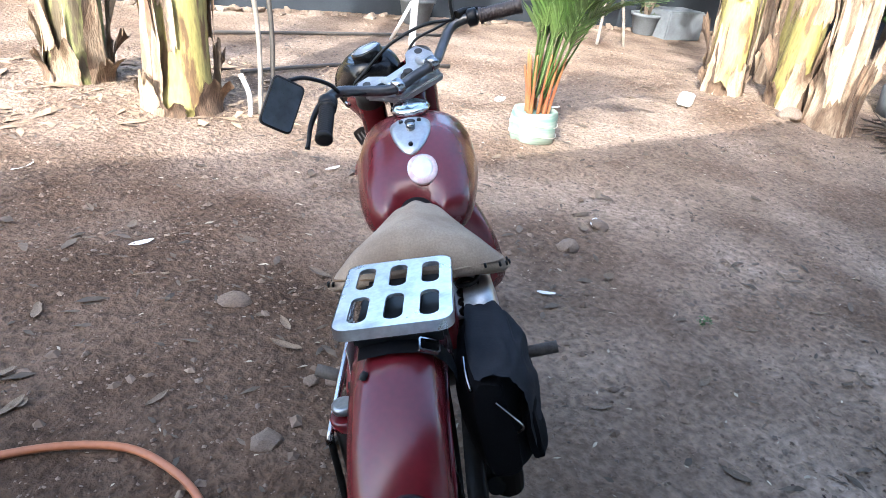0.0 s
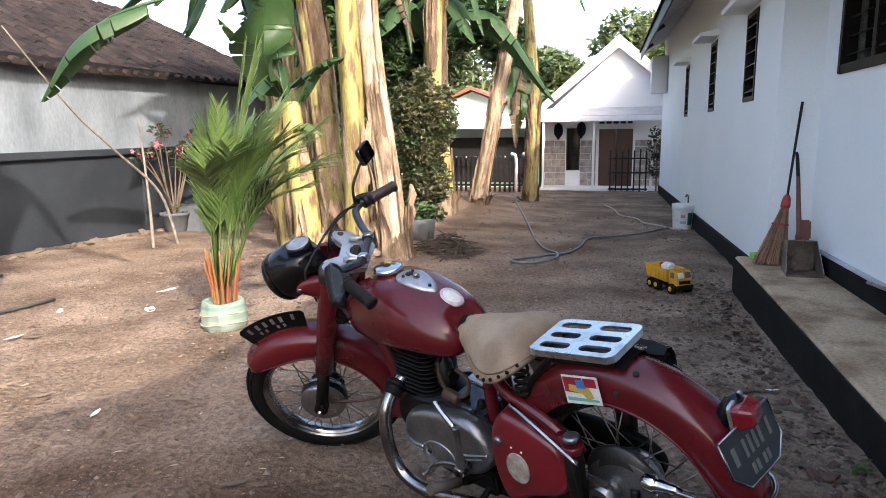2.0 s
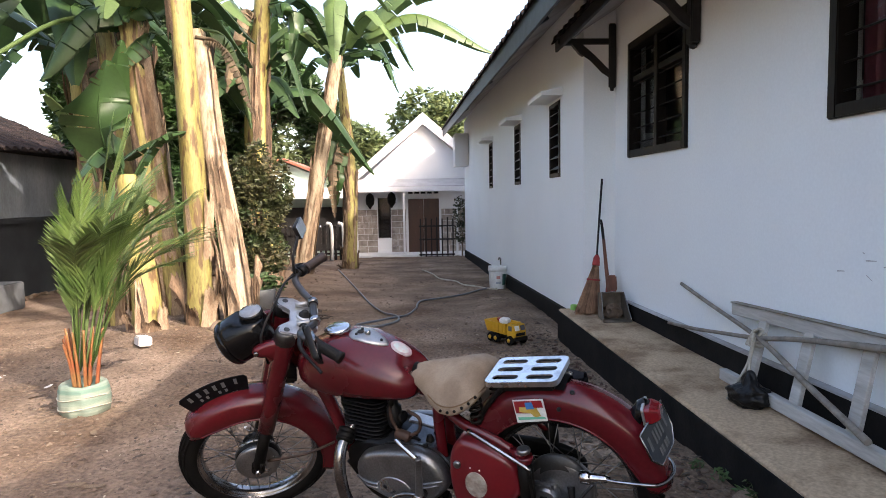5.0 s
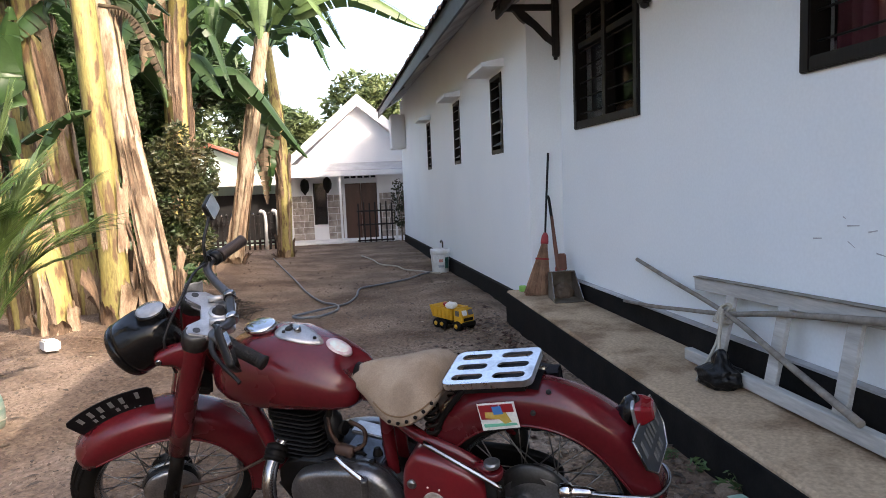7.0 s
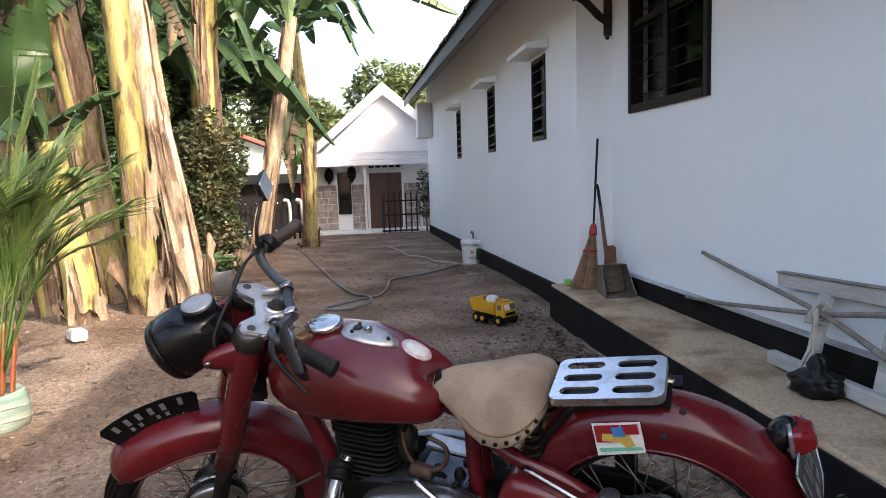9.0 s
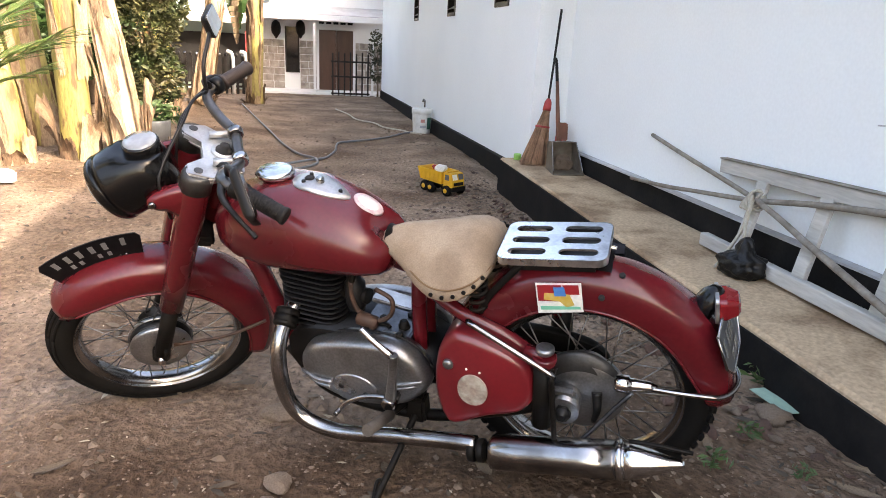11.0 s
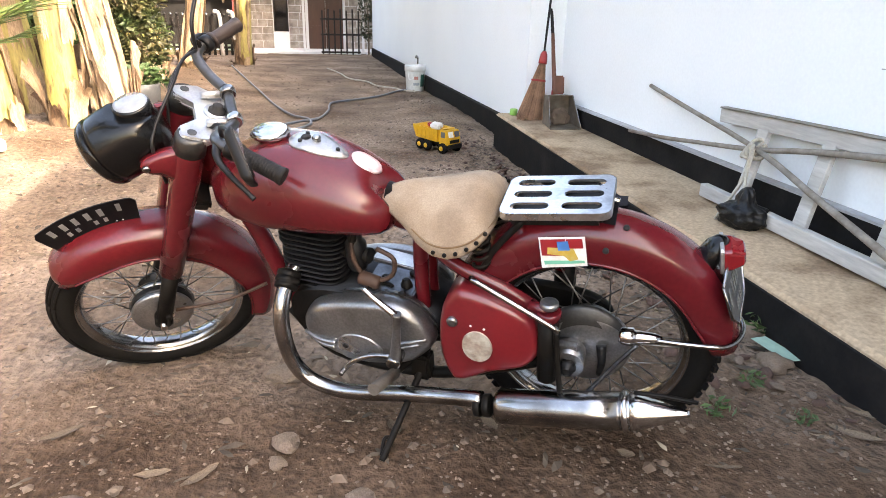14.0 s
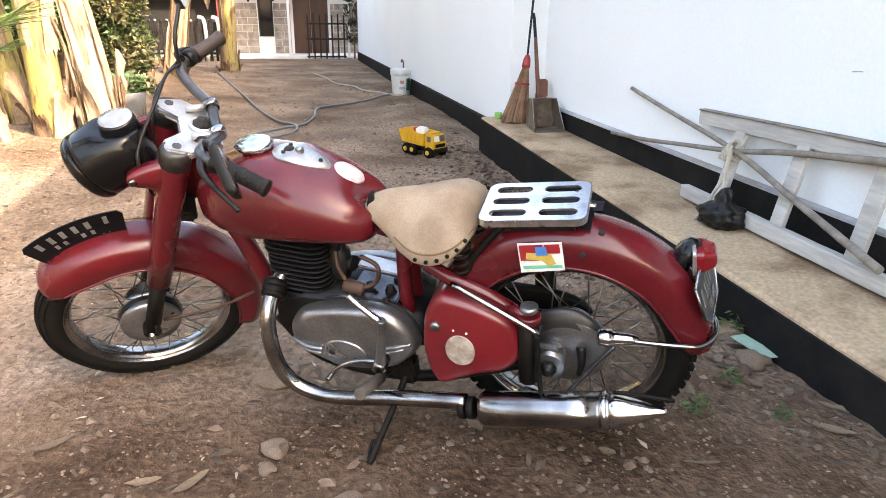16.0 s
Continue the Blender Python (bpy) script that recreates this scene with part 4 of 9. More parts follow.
# stone cladding pieces
rng = random.Random(11)
for z0 in [GZ + 0.12 + 0.21 * i for i in range(7)]:
    yy = 0.02
    while yy < 3.9:
        ln = rng.uniform(0.26, 0.42)
        a, b = yy, min(yy + ln, 3.92)
        yy += ln
        for c, d in ((a, b),):
            for lo, hi in ((0.0, 1.03), (2.24, 2.75), (3.22, 3.92)):
                e, f = max(c, lo), min(d, hi)
                if f - e > 0.06:
                    bm = bmesh.new()
                    dep = rng.uniform(0.015, 0.035)
                    box(bm, (dep, f - e - 0.012, 0.198), pose(FX - dep / 2 - 0.003, (e + f) / 2, z0 + 0.1))
                    part("stone", bm, STONE_TILE, house)
for yy, zz in ((3.45, 1.25), (2.72, 1.28)):
    lamp = bmesh.new()
    lathe(lamp, [(0.03, 0.28), (0.12, 0.2), (0.15, 0.05), (0.13, -0.1), (0.05, -0.2), (0.02, -0.26)], pose(FX - 0.2, yy, zz), 12)
    solid("wall_lantern", lamp, BLACK_IRON, "dark round lantern hanging on the house porch", "lantern", "porch lanterns")
towel = bmesh.new()
loft(towel, [[(FX - 0.75 + 0.03 * math.sin(k), 4.22 + 0.09 * k / 5, z) for z in (0.55, 0.85, 1.15)] for k in range(6)], closed=False)
solid("red_cloth", towel, BROOM_RED, "small red cloth hanging on a porch line", "cloth")
# dark iron gate
gate = thing("metal_gate", "low black iron bar gate standing before the porch", "gate")
gx0 = FX - 1.35
for i in range(7):
    yy = 0.72 + i * 0.175
    part("bar", box(bmesh.new(), (0.035, 0.045, 1.22 + (0.08 if i % 2 else 0)), pose(gx0, yy, GZ + 0.68), 0.004), FENCE_DARK, gate)
for zz in (GZ + 0.12, GZ + 0.62, GZ + 1.05):
    part("rail", box(bmesh.new(), (0.05, 1.16, 0.05), pose(gx0 + 0.003, 1.245, zz), 0.004), FENCE_DARK, gate)
# second house, pale green with red tiles, behind the banana trunks
h2 = thing("neighbour_house", "pale green gabled house with red clay-tiled roof", "house")
bm = bmesh.new()
loft(bm, [[(x, 6.4, 2.62), (x, 8.6, 1.75), (x, 8.6, GZ), (x, 4.1, GZ), (x, 4.1, 1.68)] for x in (FX + 0.2, FX + 4)], smooth=False)
part("wall", bm, FAR_GREEN, h2)
for sgn in (1, -1):
    bm = bmesh.new()
    loft(bm, [[(x, 6.4, 2.78), (x, 6.4 + sgn * 2.55, 1.72), (x, 6.4 + sgn * 2.55, 1.64), (x, 6.4, 2.68)] for x in (FX - 0.1, FX + 4.4)], smooth=False)
    part("roof", bm, TILE_RED, h2, "red clay-tiled roof")
bm = bmesh.new()
box(bm, (0.05, 4.2, 0.15), pose(FX - 0.6, 6.1, 1.45), 0.005)
part("porch_fascia", bm, FAR_WHITE, h2)
bm = bmesh.new()
loft(bm, [[(FX + 0.2, y, 1.72), (FX - 0.62, y, 1.54), (FX - 0.62, y, 1.50), (FX + 0.2, y, 1.66)] for y in (4.0, 8.3)], smooth=False)
part("porch_roof", bm, FAR_WHITE, h2)
# porch shade painted as a dark sheet before the solid wall
bm = bmesh.new()
box(bm, (0.06, 3.6, 1.5), pose(FX + 0.16, 6.2, GZ + 0.95))
part("porch_opening", bm, DARK, h2, "dark sheet on the wall standing for porch shade")
# picket fence before it
fence = thing("picket_fence", "dark wooden picket fence before the pale house", "fence")
fx0 = 18.6
for i in range(26):
    yy = 4.25 + i * 0.15
    part("picket", box(bmesh.new(), (0.03, 0.07, 1.0), pose(fx0, yy, GZ + 0.6), 0.006), FENCE_DARK, fence)
    cap = bmesh.new()
    lathe(cap, [(0.01, 0.05), (0.04, 0.02), (0.04, -0.02), (0.015, -0.04)], pose(fx0, yy, GZ + 1.14), 8)
    part("finial", cap, FENCE_DARK if i % 2 else DULL_CHROME, fence)
for zz in (GZ + 0.3, GZ + 0.85):
    part("rail", box(bmesh.new(), (0.03, 3.9, 0.06), pose(fx0 + 0.032, 6.15, zz), 0.005), FENCE_DARK, fence)
for yy in (4.15, 4.5):
    part("white_rail_post", tube(bmesh.new(), [(fx0 - 0.1, yy, GZ + 0.1), (fx0 - 0.1, yy, GZ + 1.1), (fx0 - 0.1, yy + 0.15, GZ + 1.25)], 0.05, 8), POST_WHITE, fence, "white rounded post")


# ---- the motorcycle: built upright in its own space, then leaned on its side stand ----
BK = 1.14                                           # size of the drawing's unit
BIKE = Matrix.Translation((0.535, 1.447, 0.002)) @ pose(0, 0, 0, 0, 1.718, 0) @ pose(0, 0, 0, 0, 0, 62.23) @ pose(0, 0, 0, -15, 0, 0)
RAKE, STEER = 24.97, 38.6
FORK = Matrix.Translation((0.947, 0, 0.8)) @ pose(0, 0, 0, 0, -RAKE, 0) @ pose(0, 0, 0, 0, 0, STEER)
bike = thing("motorcycle", "vintage dark red motorcycle leaning on its side stand", "motorcycle", BIKE)


def bpart(name, bm, mat, parent=None, label="", fork=False):
    """A part of the motorcycle, drawn in frame space or, with fork, in the turned fork's space."""
    if fork:
        bm.transform(FORK)
    bm.transform(Matrix.Scale(BK, 4))
    return part(name, bm, mat, parent or bike, label)


def lerp_table(table, u):
    for a, b in zip(table, table[1:]):
        if a[0] >= u >= b[0]:
            t = (a[0] - u) / (a[0] - b[0])
            return [p + (q - p) * t for p, q in zip(a[1:], b[1:])]
    return list(table[0][1:]) if u > table[0][0] else list(table[-1][1:])


# --- fuel tank ---
TANK = [(0.968, 0.695, 0.664, 0.012), (0.955, 0.715, 0.636, 0.055), (0.925, 0.739, 0.606, 0.088), (0.88, 0.762, 0.589, 0.110), (0.80, 0.785, 0.577, 0.124), (0.70, 0.778, 0.580, 0.126), (0.60, 0.739, 0.584, 0.115), (0.555, 0.712, 0.585, 0.103), (0.525, 0.694, 0.587, 0.088), (0.510, 0.682, 0.594, 0.074), (0.503, 0.668, 0.606, 0.055), (0.500, 0.652, 0.626, 0.030)]
TANK = [(u, a, b, w * 1.08) for u, a, b, w in TANK]


def tank_h(u, l):
    top, bot, w = lerp_table(TANK, u)
    mid = bot + 0.40 * (top - bot)
    c = min(abs(l) / w, 1.0) ** (1 / 0.72)
    return mid + (top - mid) * max(0.0, 1 - c * c) ** 0.42


def tank_ring(u):
    top, bot, w = lerp_table(TANK, u)
    mid = bot + 0.40 * (top - bot)
    ring = []
    for q in range(40):
        a = 2 * math.pi * q / 40
        c, s = math.cos(a), math.sin(a)
        y = w * math.copysign(abs(c) ** 0.72, c)
        if s >= 0:
            h = mid + (top - mid) * s ** 0.84
            dip = 0.10 * max(0.0, (0.56 - u) / 0.06) ** 1.3
            h -= min(dip, top - bot - 0.012) * math.exp(-(y / 0.042) ** 4)
        else:
            h = mid - (mid - bot) * abs(s) ** 0.6
            y *= 1 - 0.10 * abs(s) ** 0.7
        ring.append((u, y, h))
    return ring


bm = bmesh.new()
us = [0.968, 0.965, 0.955, 0.94, 0.925, 0.90, 0.88, 0.85, 0.82, 0.79, 0.76, 0.73, 0.70, 0.67, 0.64, 0.61, 0.58, 0.565, 0.555, 0.54, 0.525, 0.517, 0.510, 0.506, 0.503, 0.501, 0.500]
loft(bm, [tank_ring(u) for u in us])
tank = bpart("fuel_tank", bm, RED, label="dark red teardrop fuel tank")


def tank_patch(u0, outline, lift, thick=0.0):
    """A thin plate lying on the tank; outline in (along, across) round (u0, 0)."""
    pb = bmesh.new()
    cx = sum(p[0] for p in outline) / len(outline)
    cy = sum(p[1] for p in outline) / len(outline)
    rings = []
    for k in (1.0, 0.75, 0.5, 0.25, 0.02):
        rings.append([(u0 + cx + (a - cx) * k, cy + (b - cy) * k, tank_h(u0 + cx + (a - cx) * k, cy + (b - cy) * k) + lift + thick * (1 - k ** 4)) for a, b in outline])
    low = [(x, y, z - lift - 0.004) for x, y, z in rings[0]]
    loft(pb, [low] + rings)
    return pb


tear = []
for q in range(36):
    a = 2 * math.pi * q / 36
    tear.append((0.068 * math.cos(a), 0.042 * math.sin(a) * (1 + 0.35 * math.cos(a))))
bpart("tank_plate", tank_patch(0.683, tear, 0.005, 0.003), BRIGHT_ALLOY, tank, "grey teardrop alloy plate")
for du, dy, r, mt in ((0.03, 0.0, 0.012, DARK), (0.005, -0.002, 0.010, DULL_CHROME), (-0.045, 0.0, 0.005, DARK_ALLOY), (0.035, 0.020, 0.005, DARK_ALLOY), (0.035, -0.020, 0.005, DARK_ALLOY)):
    u = 0.683 + du
    bpart("screw" if r < 0.009 else ("key_slot" if mt is DARK else "knob"), lathe(bmesh.new(), [(r * 0.6, 0.0), (r, 0.001), (r, 0.006 if mt is not DULL_CHROME else 0.012), (r * 0.7, 0.009 if mt is not DULL_CHROME else 0.015)], pose(u, dy, tank_h(u, dy) + 0.004), 14), mt, tank)
disc = [(0.033 * math.cos(a), 0.031 * math.sin(a) - 0.020) for a in (2 * math.pi * q / 30 for q in range(30))]
bpart("round_sticker", tank_patch(0.580, disc, 0.0025), WORN_STICKER, tank, "round pinkish white worn sticker")
disc = [(0.024 * math.cos(a), 0.022 * math.sin(a) - 0.020) for a in (2 * math.pi * q / 24 for q in range(24))]
bpart("sticker_print", tank_patch(0.580, disc, 0.0032), paint("faded_print", (0.55, 0.62, 0.58), 0.5, 0.0, (0.62, 0.45, 0.40), 60, 0.7, bump=0.0), tank, "faded print")
cap = bmesh.new()
cm = Matrix.Translation((0.803, 0.0, 0.780)) @ pose(0, 0, 0, 0, -4, 0)
prof = [(0.034, 0.0), (0.036, 0.004), (0.043, 0.008), (0.045, 0.013), (0.043, 0.019), (0.036, 0.023), (0.010, 0.024)]
seg = 28
loft(cap, [[cm @ Vector((r * (1 + (0.03 if q % 2 else -0.03) * (0.008 <= z <= 0.02)) * math.cos(2 * math.pi * q / seg), r * (1 + (0.03 if q % 2 else -0.03) * (0.008 <= z <= 0.02)) * math.sin(2 * math.pi * q / seg), z)) for q in range(seg)] for r, z in prof])
bpart("filler_cap", cap, CHROME, tank, "knurled chrome filler cap")
bm = bmesh.new()
loft(bm, [[(0.525 - 0.07 * k, 0.036 * math.cos(a), 0.655 - 0.018 * k + 0.034 * math.sin(a)) for a in (math.pi * q / 12 for q in range(13))] + [(0.525 - 0.07 * k, -0.02, 0.632), (0.525 - 0.07 * k, 0.02, 0.632)] for k in (0, 0.5, 1)])
bpart("tank_recess", bm, BLACK_IRON, tank, "black recess behind tank")
for k in range(4):
    bm = bmesh.new()
    tube(bm, [(0.845 - 0.006 * k, 0.1135, 0.640 - 0.008 * k), (0.81 - 0.006 * k, 0.1185, 0.637 - 0.008 * k)], 0.0018, 6)
    bpart("crease", bm, RED, tank)

# --- frame ---
def btube(name, pts, r, mat, parent=None, label="", seg=12, fork=False, n=6):
    return bpart(name, tube(bmesh.new(), pts, r, seg, n), mat, parent, label, fork)


frame_ob = btube("down_tube", [(0.955, 0, 0.64), (0.90, 0, 0.52), (0.855, 0, 0.38), (0.82, 0, 0.30)], 0.024, RED, label="dark red down tube")
btube("head_tube", [(1.0, 0, 0.66), (0.945, 0, 0.80)], 0.034, RED)
btube("backbone", [(0.96, 0, 0.72), (0.75, 0, 0.655), (0.50, 0, 0.60), (0.44, 0, 0.57)], 0.026, RED)
btube("seat_tube", [(0.445, 0.03, 0.60), (0.45, 0.035, 0.46), (0.45, 0.035, 0.28)], 0.019, RED)
btube("seat_tube", [(0.445, -0.03, 0.60), (0.45, -0.035, 0.46), (0.45, -0.035, 0.28)], 0.019, RED)
for s in (1, -1):
    btube("lower_rail", [(0.83, s * 0.03, 0.30), (0.70, s * 0.06, 0.20), (0.45, s * 0.07, 0.185), (0.25, s * 0.085, 0.26), (0.10, s * 0.09, 0.33)], 0.016, BLACK_IRON)
    btube("rear_stay", [(0.44, s * 0.05, 0.585), (0.33, s * 0.095, 0.545), (0.22, s * 0.10, 0.50), (0.13, s * 0.10, 0.44)], 0.017, RED)

# --- saddle ---
SEAT = [(0.535, 0.668, 0.655, 0.020), (0.52, 0.682, 0.655, 0.042), (0.49, 0.694, 0.650, 0.062), (0.45, 0.702, 0.634, 0.086), (0.41, 0.706, 0.615, 0.116), (0.37, 0.712, 0.608, 0.140), (0.33, 0.720, 0.613, 0.154), (0.295, 0.722, 0.625, 0.156), (0.265, 0.710, 0.640, 0.140), (0.248, 0.690, 0.650, 0.110), (0.240, 0.672, 0.655, 0.070)]


SEAT = [(0.540 - (0.535 - u) * 0.94, a, b, w * 1.05) for u, a, b, w in SEAT]


def seat_ring(u):
    hc, he, w = lerp_table(SEAT, u)
    ring = []
    for q in range(25):
        x = -1 + 2 * q / 24
        sag = 0.006 * math.exp(-((abs(x) - 0.35) / 0.2) ** 2)
        ring.append((u, w * x, hc - (hc - he) * abs(x) ** 2.3 - sag))
    for q in range(25):
        x = 1 - 2 * q / 24
        ring.append((u, 0.93 * w * x, hc - (hc - he) * abs(x) ** 2.3 - 0.022 * (1 - 0.6 * abs(x) ** 4)))
    return ring


bm = bmesh.new()
loft(bm, [seat_ring(0.540 - 0.2773 * i / 30) for i in range(31)])
seat = bpart("saddle", bm, SUEDE, label="worn tan suede saddle cover")
seam = []
for u, w in ((0.44, 0.93), (0.40, 0.93), (0.36, 0.925), (0.32, 0.92), (0.285, 0.91), (0.262, 0.86)):
    hc, he, wd = lerp_table(SEAT, u)
    seam.append((u, wd * w, hc - (hc - he) * w ** 2.3 + 0.001))
btube("seam", seam, 0.0022, paint("seam_thread", (0.17, 0.10, 0.05), 0.9, bump=0.0), seat, "dark stitched seam", 6)
btube("seam", [(a, -b, c) for a, b, c in seam], 0.0022, SUEDE, seat, "", 6)
for s in (1, -1):
    for u in (0.378, 0.350, 0.325, 0.303, 0.285, 0.272):
        hc, he, wd = lerp_table(SEAT, u)
        bpart("rivet", lathe(bmesh.new(), [(0.0048, -0.002), (0.0048, 0.001), (0.003, 0.002)], Matrix.Translation((u, s * wd * 0.995, he + 0.008)) @ pose(0, 0, 0, -s * 80, 0, 0), 8), BLACK_IRON, seat)
for s in (1, -1):
    spring = [(0.29 + 0.018 * math.cos(k * 0.9), s * 0.085 + 0.018 * math.sin(k * 0.9), 0.555 + 0.0028 * k) for k in range(30)]
    btube("saddle_spring", spring, 0.0045, BLACK_IRON, seat, "coiled black spring", 6, n=3)
btube("saddle_pan", [(0.50, 0.0, 0.645), (0.42, 0.02, 0.62), (0.30, 0.08, 0.635)], 0.008, BLACK_IRON, seat, "", 6)
btube("saddle_pan", [(0.50, 0.0, 0.645), (0.42, -0.02, 0.62), (0.30, -0.08, 0.635)], 0.008, BLACK_IRON, seat, "", 6)

# --- wheels ---
def wheel(center, radius, name, m, drum_side, label):
    """A spoked wheel turning about y; m places it in the bike's drawing space."""
    bm = bmesh.new()
    minor, major = 0.042, radius - 0.044
    rings = []
    for i in range(72):
        a = 2 * math.pi * i / 72
        ring = []
        for q in range(14):
            b = 2 * math.pi * q / 14
            rr = major + minor * math.cos(b) * (1.06 if math.cos(b) > 0 else 0.75)
            ring.append((rr * math.cos(a), minor * 0.98 * math.sin(b), rr * math.sin(a)))
        rings.append(ring)
    loft(bm, rings + [rings[0]], caps=False)
    bmesh.ops.remove_doubles(bm, verts=bm.verts, dist=1e-5)
    bm.transform(m)
    tyre = bpart("wheel", bm, RUBBER, label=label)
    if not drum_side:
        tread = bmesh.new()
        for i in range(60):
            for off, b in ((0, -0.75), (0.5, -0.25), (0, 0.25), (0.5, 0.75)):
                a = 2 * math.pi * (i + off) / 60
                rr = major + minor * 1.05 * math.cos(b)
                box(tread, (0.016, 0.017, 0.007), pose(0, 0, 0, 0, -math.degrees(a), 0) @ Matrix.Translation((rr, minor * 0.98 * math.sin(b), 0)) @ pose(0, 0, 0, 0, 90, 0) @ Matrix.Rotation(b, 4, "X"))
        tread.transform(m)
        bpart("tread", tread, RUBBER, tyre, "knobbly tread")
    else:
        for b in (-0.95, -0.55, -0.18, 0.18, 0.55, 0.95):
            rb = bmesh.new()
            rr = major + minor * 1.05 * math.cos(b)
            tube(rb, [(rr * math.cos(2 * math.pi * i / 72), minor * 0.98 * math.sin(b), rr * math.sin(2 * math.pi * i / 72)) for i in range(73)], 0.0045, 6, 1)
            rb.transform(m)
            bpart("tread_rib", rb, RUBBER, tyre)
    rim = bmesh.new()
    ro = radius - 0.072
    prof = [(ro + 0.012, -0.034), (ro + 0.014, -0.03), (ro - 0.002, -0.026), (ro - 0.010, -0.012), (ro - 0.012, 0.0), (ro - 0.010, 0.012), (ro - 0.002, 0.026), (ro + 0.014, 0.03), (ro + 0.012, 0.034), (ro + 0.004, 0.03), (ro + 0.006, 0.0), (ro + 0.004, -0.03)]
    rr = [[(r * math.cos(a), y, r * math.sin(a)) for r, y in prof] for a in (2 * math.pi * i / 72 for i in range(73))]
    loft(rim, rr, caps=False)
    rim.transform(m)
    bpart("rim", rim, DULL_CHROME, tyre, "worn chrome rim")
    for i in range(36):
        a = 2 * math.pi * i / 36
        side = 0.032 if i % 2 else -0.032
        lean = 0.32 if (i // 2) % 2 else -0.32
        sp = bmesh.new()
        tube(sp, [(0.062 * math.cos(a + lean * 2), side, 0.062 * math.sin(a + lean * 2)), ((ro - 0.006) * math.cos(a), side * 0.25, (ro - 0.006) * math.sin(a))], 0.0018, 5)
        sp.transform(m)
        bpart("spoke", sp, SPOKE, tyre)
    hub = bmesh.new()
    rd = 0.082 if drum_side else 0.1
    lathe(hub, [(0.035, -0.05), (0.062, -0.045), (0.062, -0.038), (0.03, -0.03), (0.03, 0.0), (rd * 0.96, 0.004), (rd, 0.010), (rd, 0.036), (rd * 0.95, 0.044), (rd * 0.9, 0.047), (rd * 0.55, 0.052), (0.02, 0.056)], pose(0, 0, 0, -90, 0, 0), 40)
    hub.transform(m)
    h = bpart("hub", hub, DARK_ALLOY if drum_side else ALLOY, tyre, "cast drum hub")
    for rr2 in (rd * 0.98,):
        ring = bmesh.new()
        lathe(ring, [(rr2, 0.016), (rr2 + 0.006, 0.018), (rr2 + 0.006, 0.024), (rr2, 0.026)], pose(0, 0, 0, -90, 0, 0), 40, caps=False)
        ring.transform(m)
        bpart("hub_flange", ring, ALLOY, tyre)
    return tyre


REAR_C = (0.055, 0.016, 0.335)
rear = wheel(REAR_C, 0.290, "rear_wheel", Matrix.Translation(REAR_C), False, "rear wheel with knobbly dusty tyre")
front = wheel((0, 0, 0), 0.283, "front_wheel", FORK @ Matrix.Translation((0.0625, 0, -0.609)), True, "front wheel with dusty black tyre")

# --- rear mudguard ---
def guard(center, r_top, r_low, a0, a1, half, n, lowfun, mat, fork, label, thick=0.003, nose=0.0, tail=False):
    yc = center[1]
    full_top, full_half = r_top, half
    bm = bmesh.new()
    rings = []
    for i in range(n + 1):
        a = math.radians(a0 + (a1 - a0) * i / n)
        rl = lowfun(math.degrees(a))
        k = max(0.0, (nose - math.degrees(a)) / 9.0) if nose else 0.0
        w = max(0.0, math.degrees(a) - 148.0) / 24.0 if tail else 0.0
        r_top, half = full_top - 0.040 * k * k - 0.017 * min(w, 0.7), full_half * (1 - 0.30 * k * k) * (1 - 0.12 * w * w)
        outer = [(rl, -half), (rl + (r_top - rl) * 0.45, -half * 1.02), (r_top - 0.030, -half * 0.98), (r_top - 0.012, -half * 0.78), (r_top - 0.003, -half * 0.42), (r_top, 0.0), (r_top - 0.003, half * 0.42), (r_top - 0.012, half * 0.78), (r_top - 0.030, half * 0.98), (rl + (r_top - rl) * 0.45, half * 1.02), (rl, half)]
        ring = [(center[0] + r * math.cos(a), yc + y, center[2] + r * math.sin(a)) for r, y in outer]
        ring += [(center[0] + (r - thick) * math.cos(a), yc + y * 0.965, center[2] + (r - thick) * math.sin(a)) for r, y in reversed(outer)]
        rings.append(ring)
    loft(bm, rings)
    return bm


def low_rear(a):
    return 0.246 + 0.05 * max(0, (a - 150) / 35) ** 1.5 + 0.02 * max(0, (45 - a) / 25)


GUARD_L = 0.024
rg = bpart("rear_mudguard", guard((0.055, GUARD_L, 0.345), 0.337, 0.25, 22, 171, 0.063, 46, low_rear, RED, False, "", tail=True), RED, label="deep dark red rear mudguard")
edge = [(0.055 + (low_rear(a) + 0.001) * math.cos(math.radians(a)), 0.0878, 0.345 + (low_rear(a) + 0.001) * math.sin(math.radians(a))) for a in range(24, 165, 7)]
btube("rolled_edge", edge, 0.0035, RED, rg, "", 6)
btube("rolled_edge", [(x, 2 * GUARD_L - y, z) for x, y, z in edge], 0.0035, RED, rg, "", 6)
for u, h, l in ((-0.005, 0.672, 0.062), (0.03, 0.630, 0.0905)):
    bpart("bolt_hole", lathe(bmesh.new(), [(0.0065, -0.004), (0.0065, 0.0025), (0.003, 0.003)], Matrix.Translation((u, l, h)) @ (pose(0, 0, 0, -50, 0, 0) if l < 0.08 else pose(0, 0, 0, -88, 0, 0)), 12), DARK, rg, "black bolt hole")


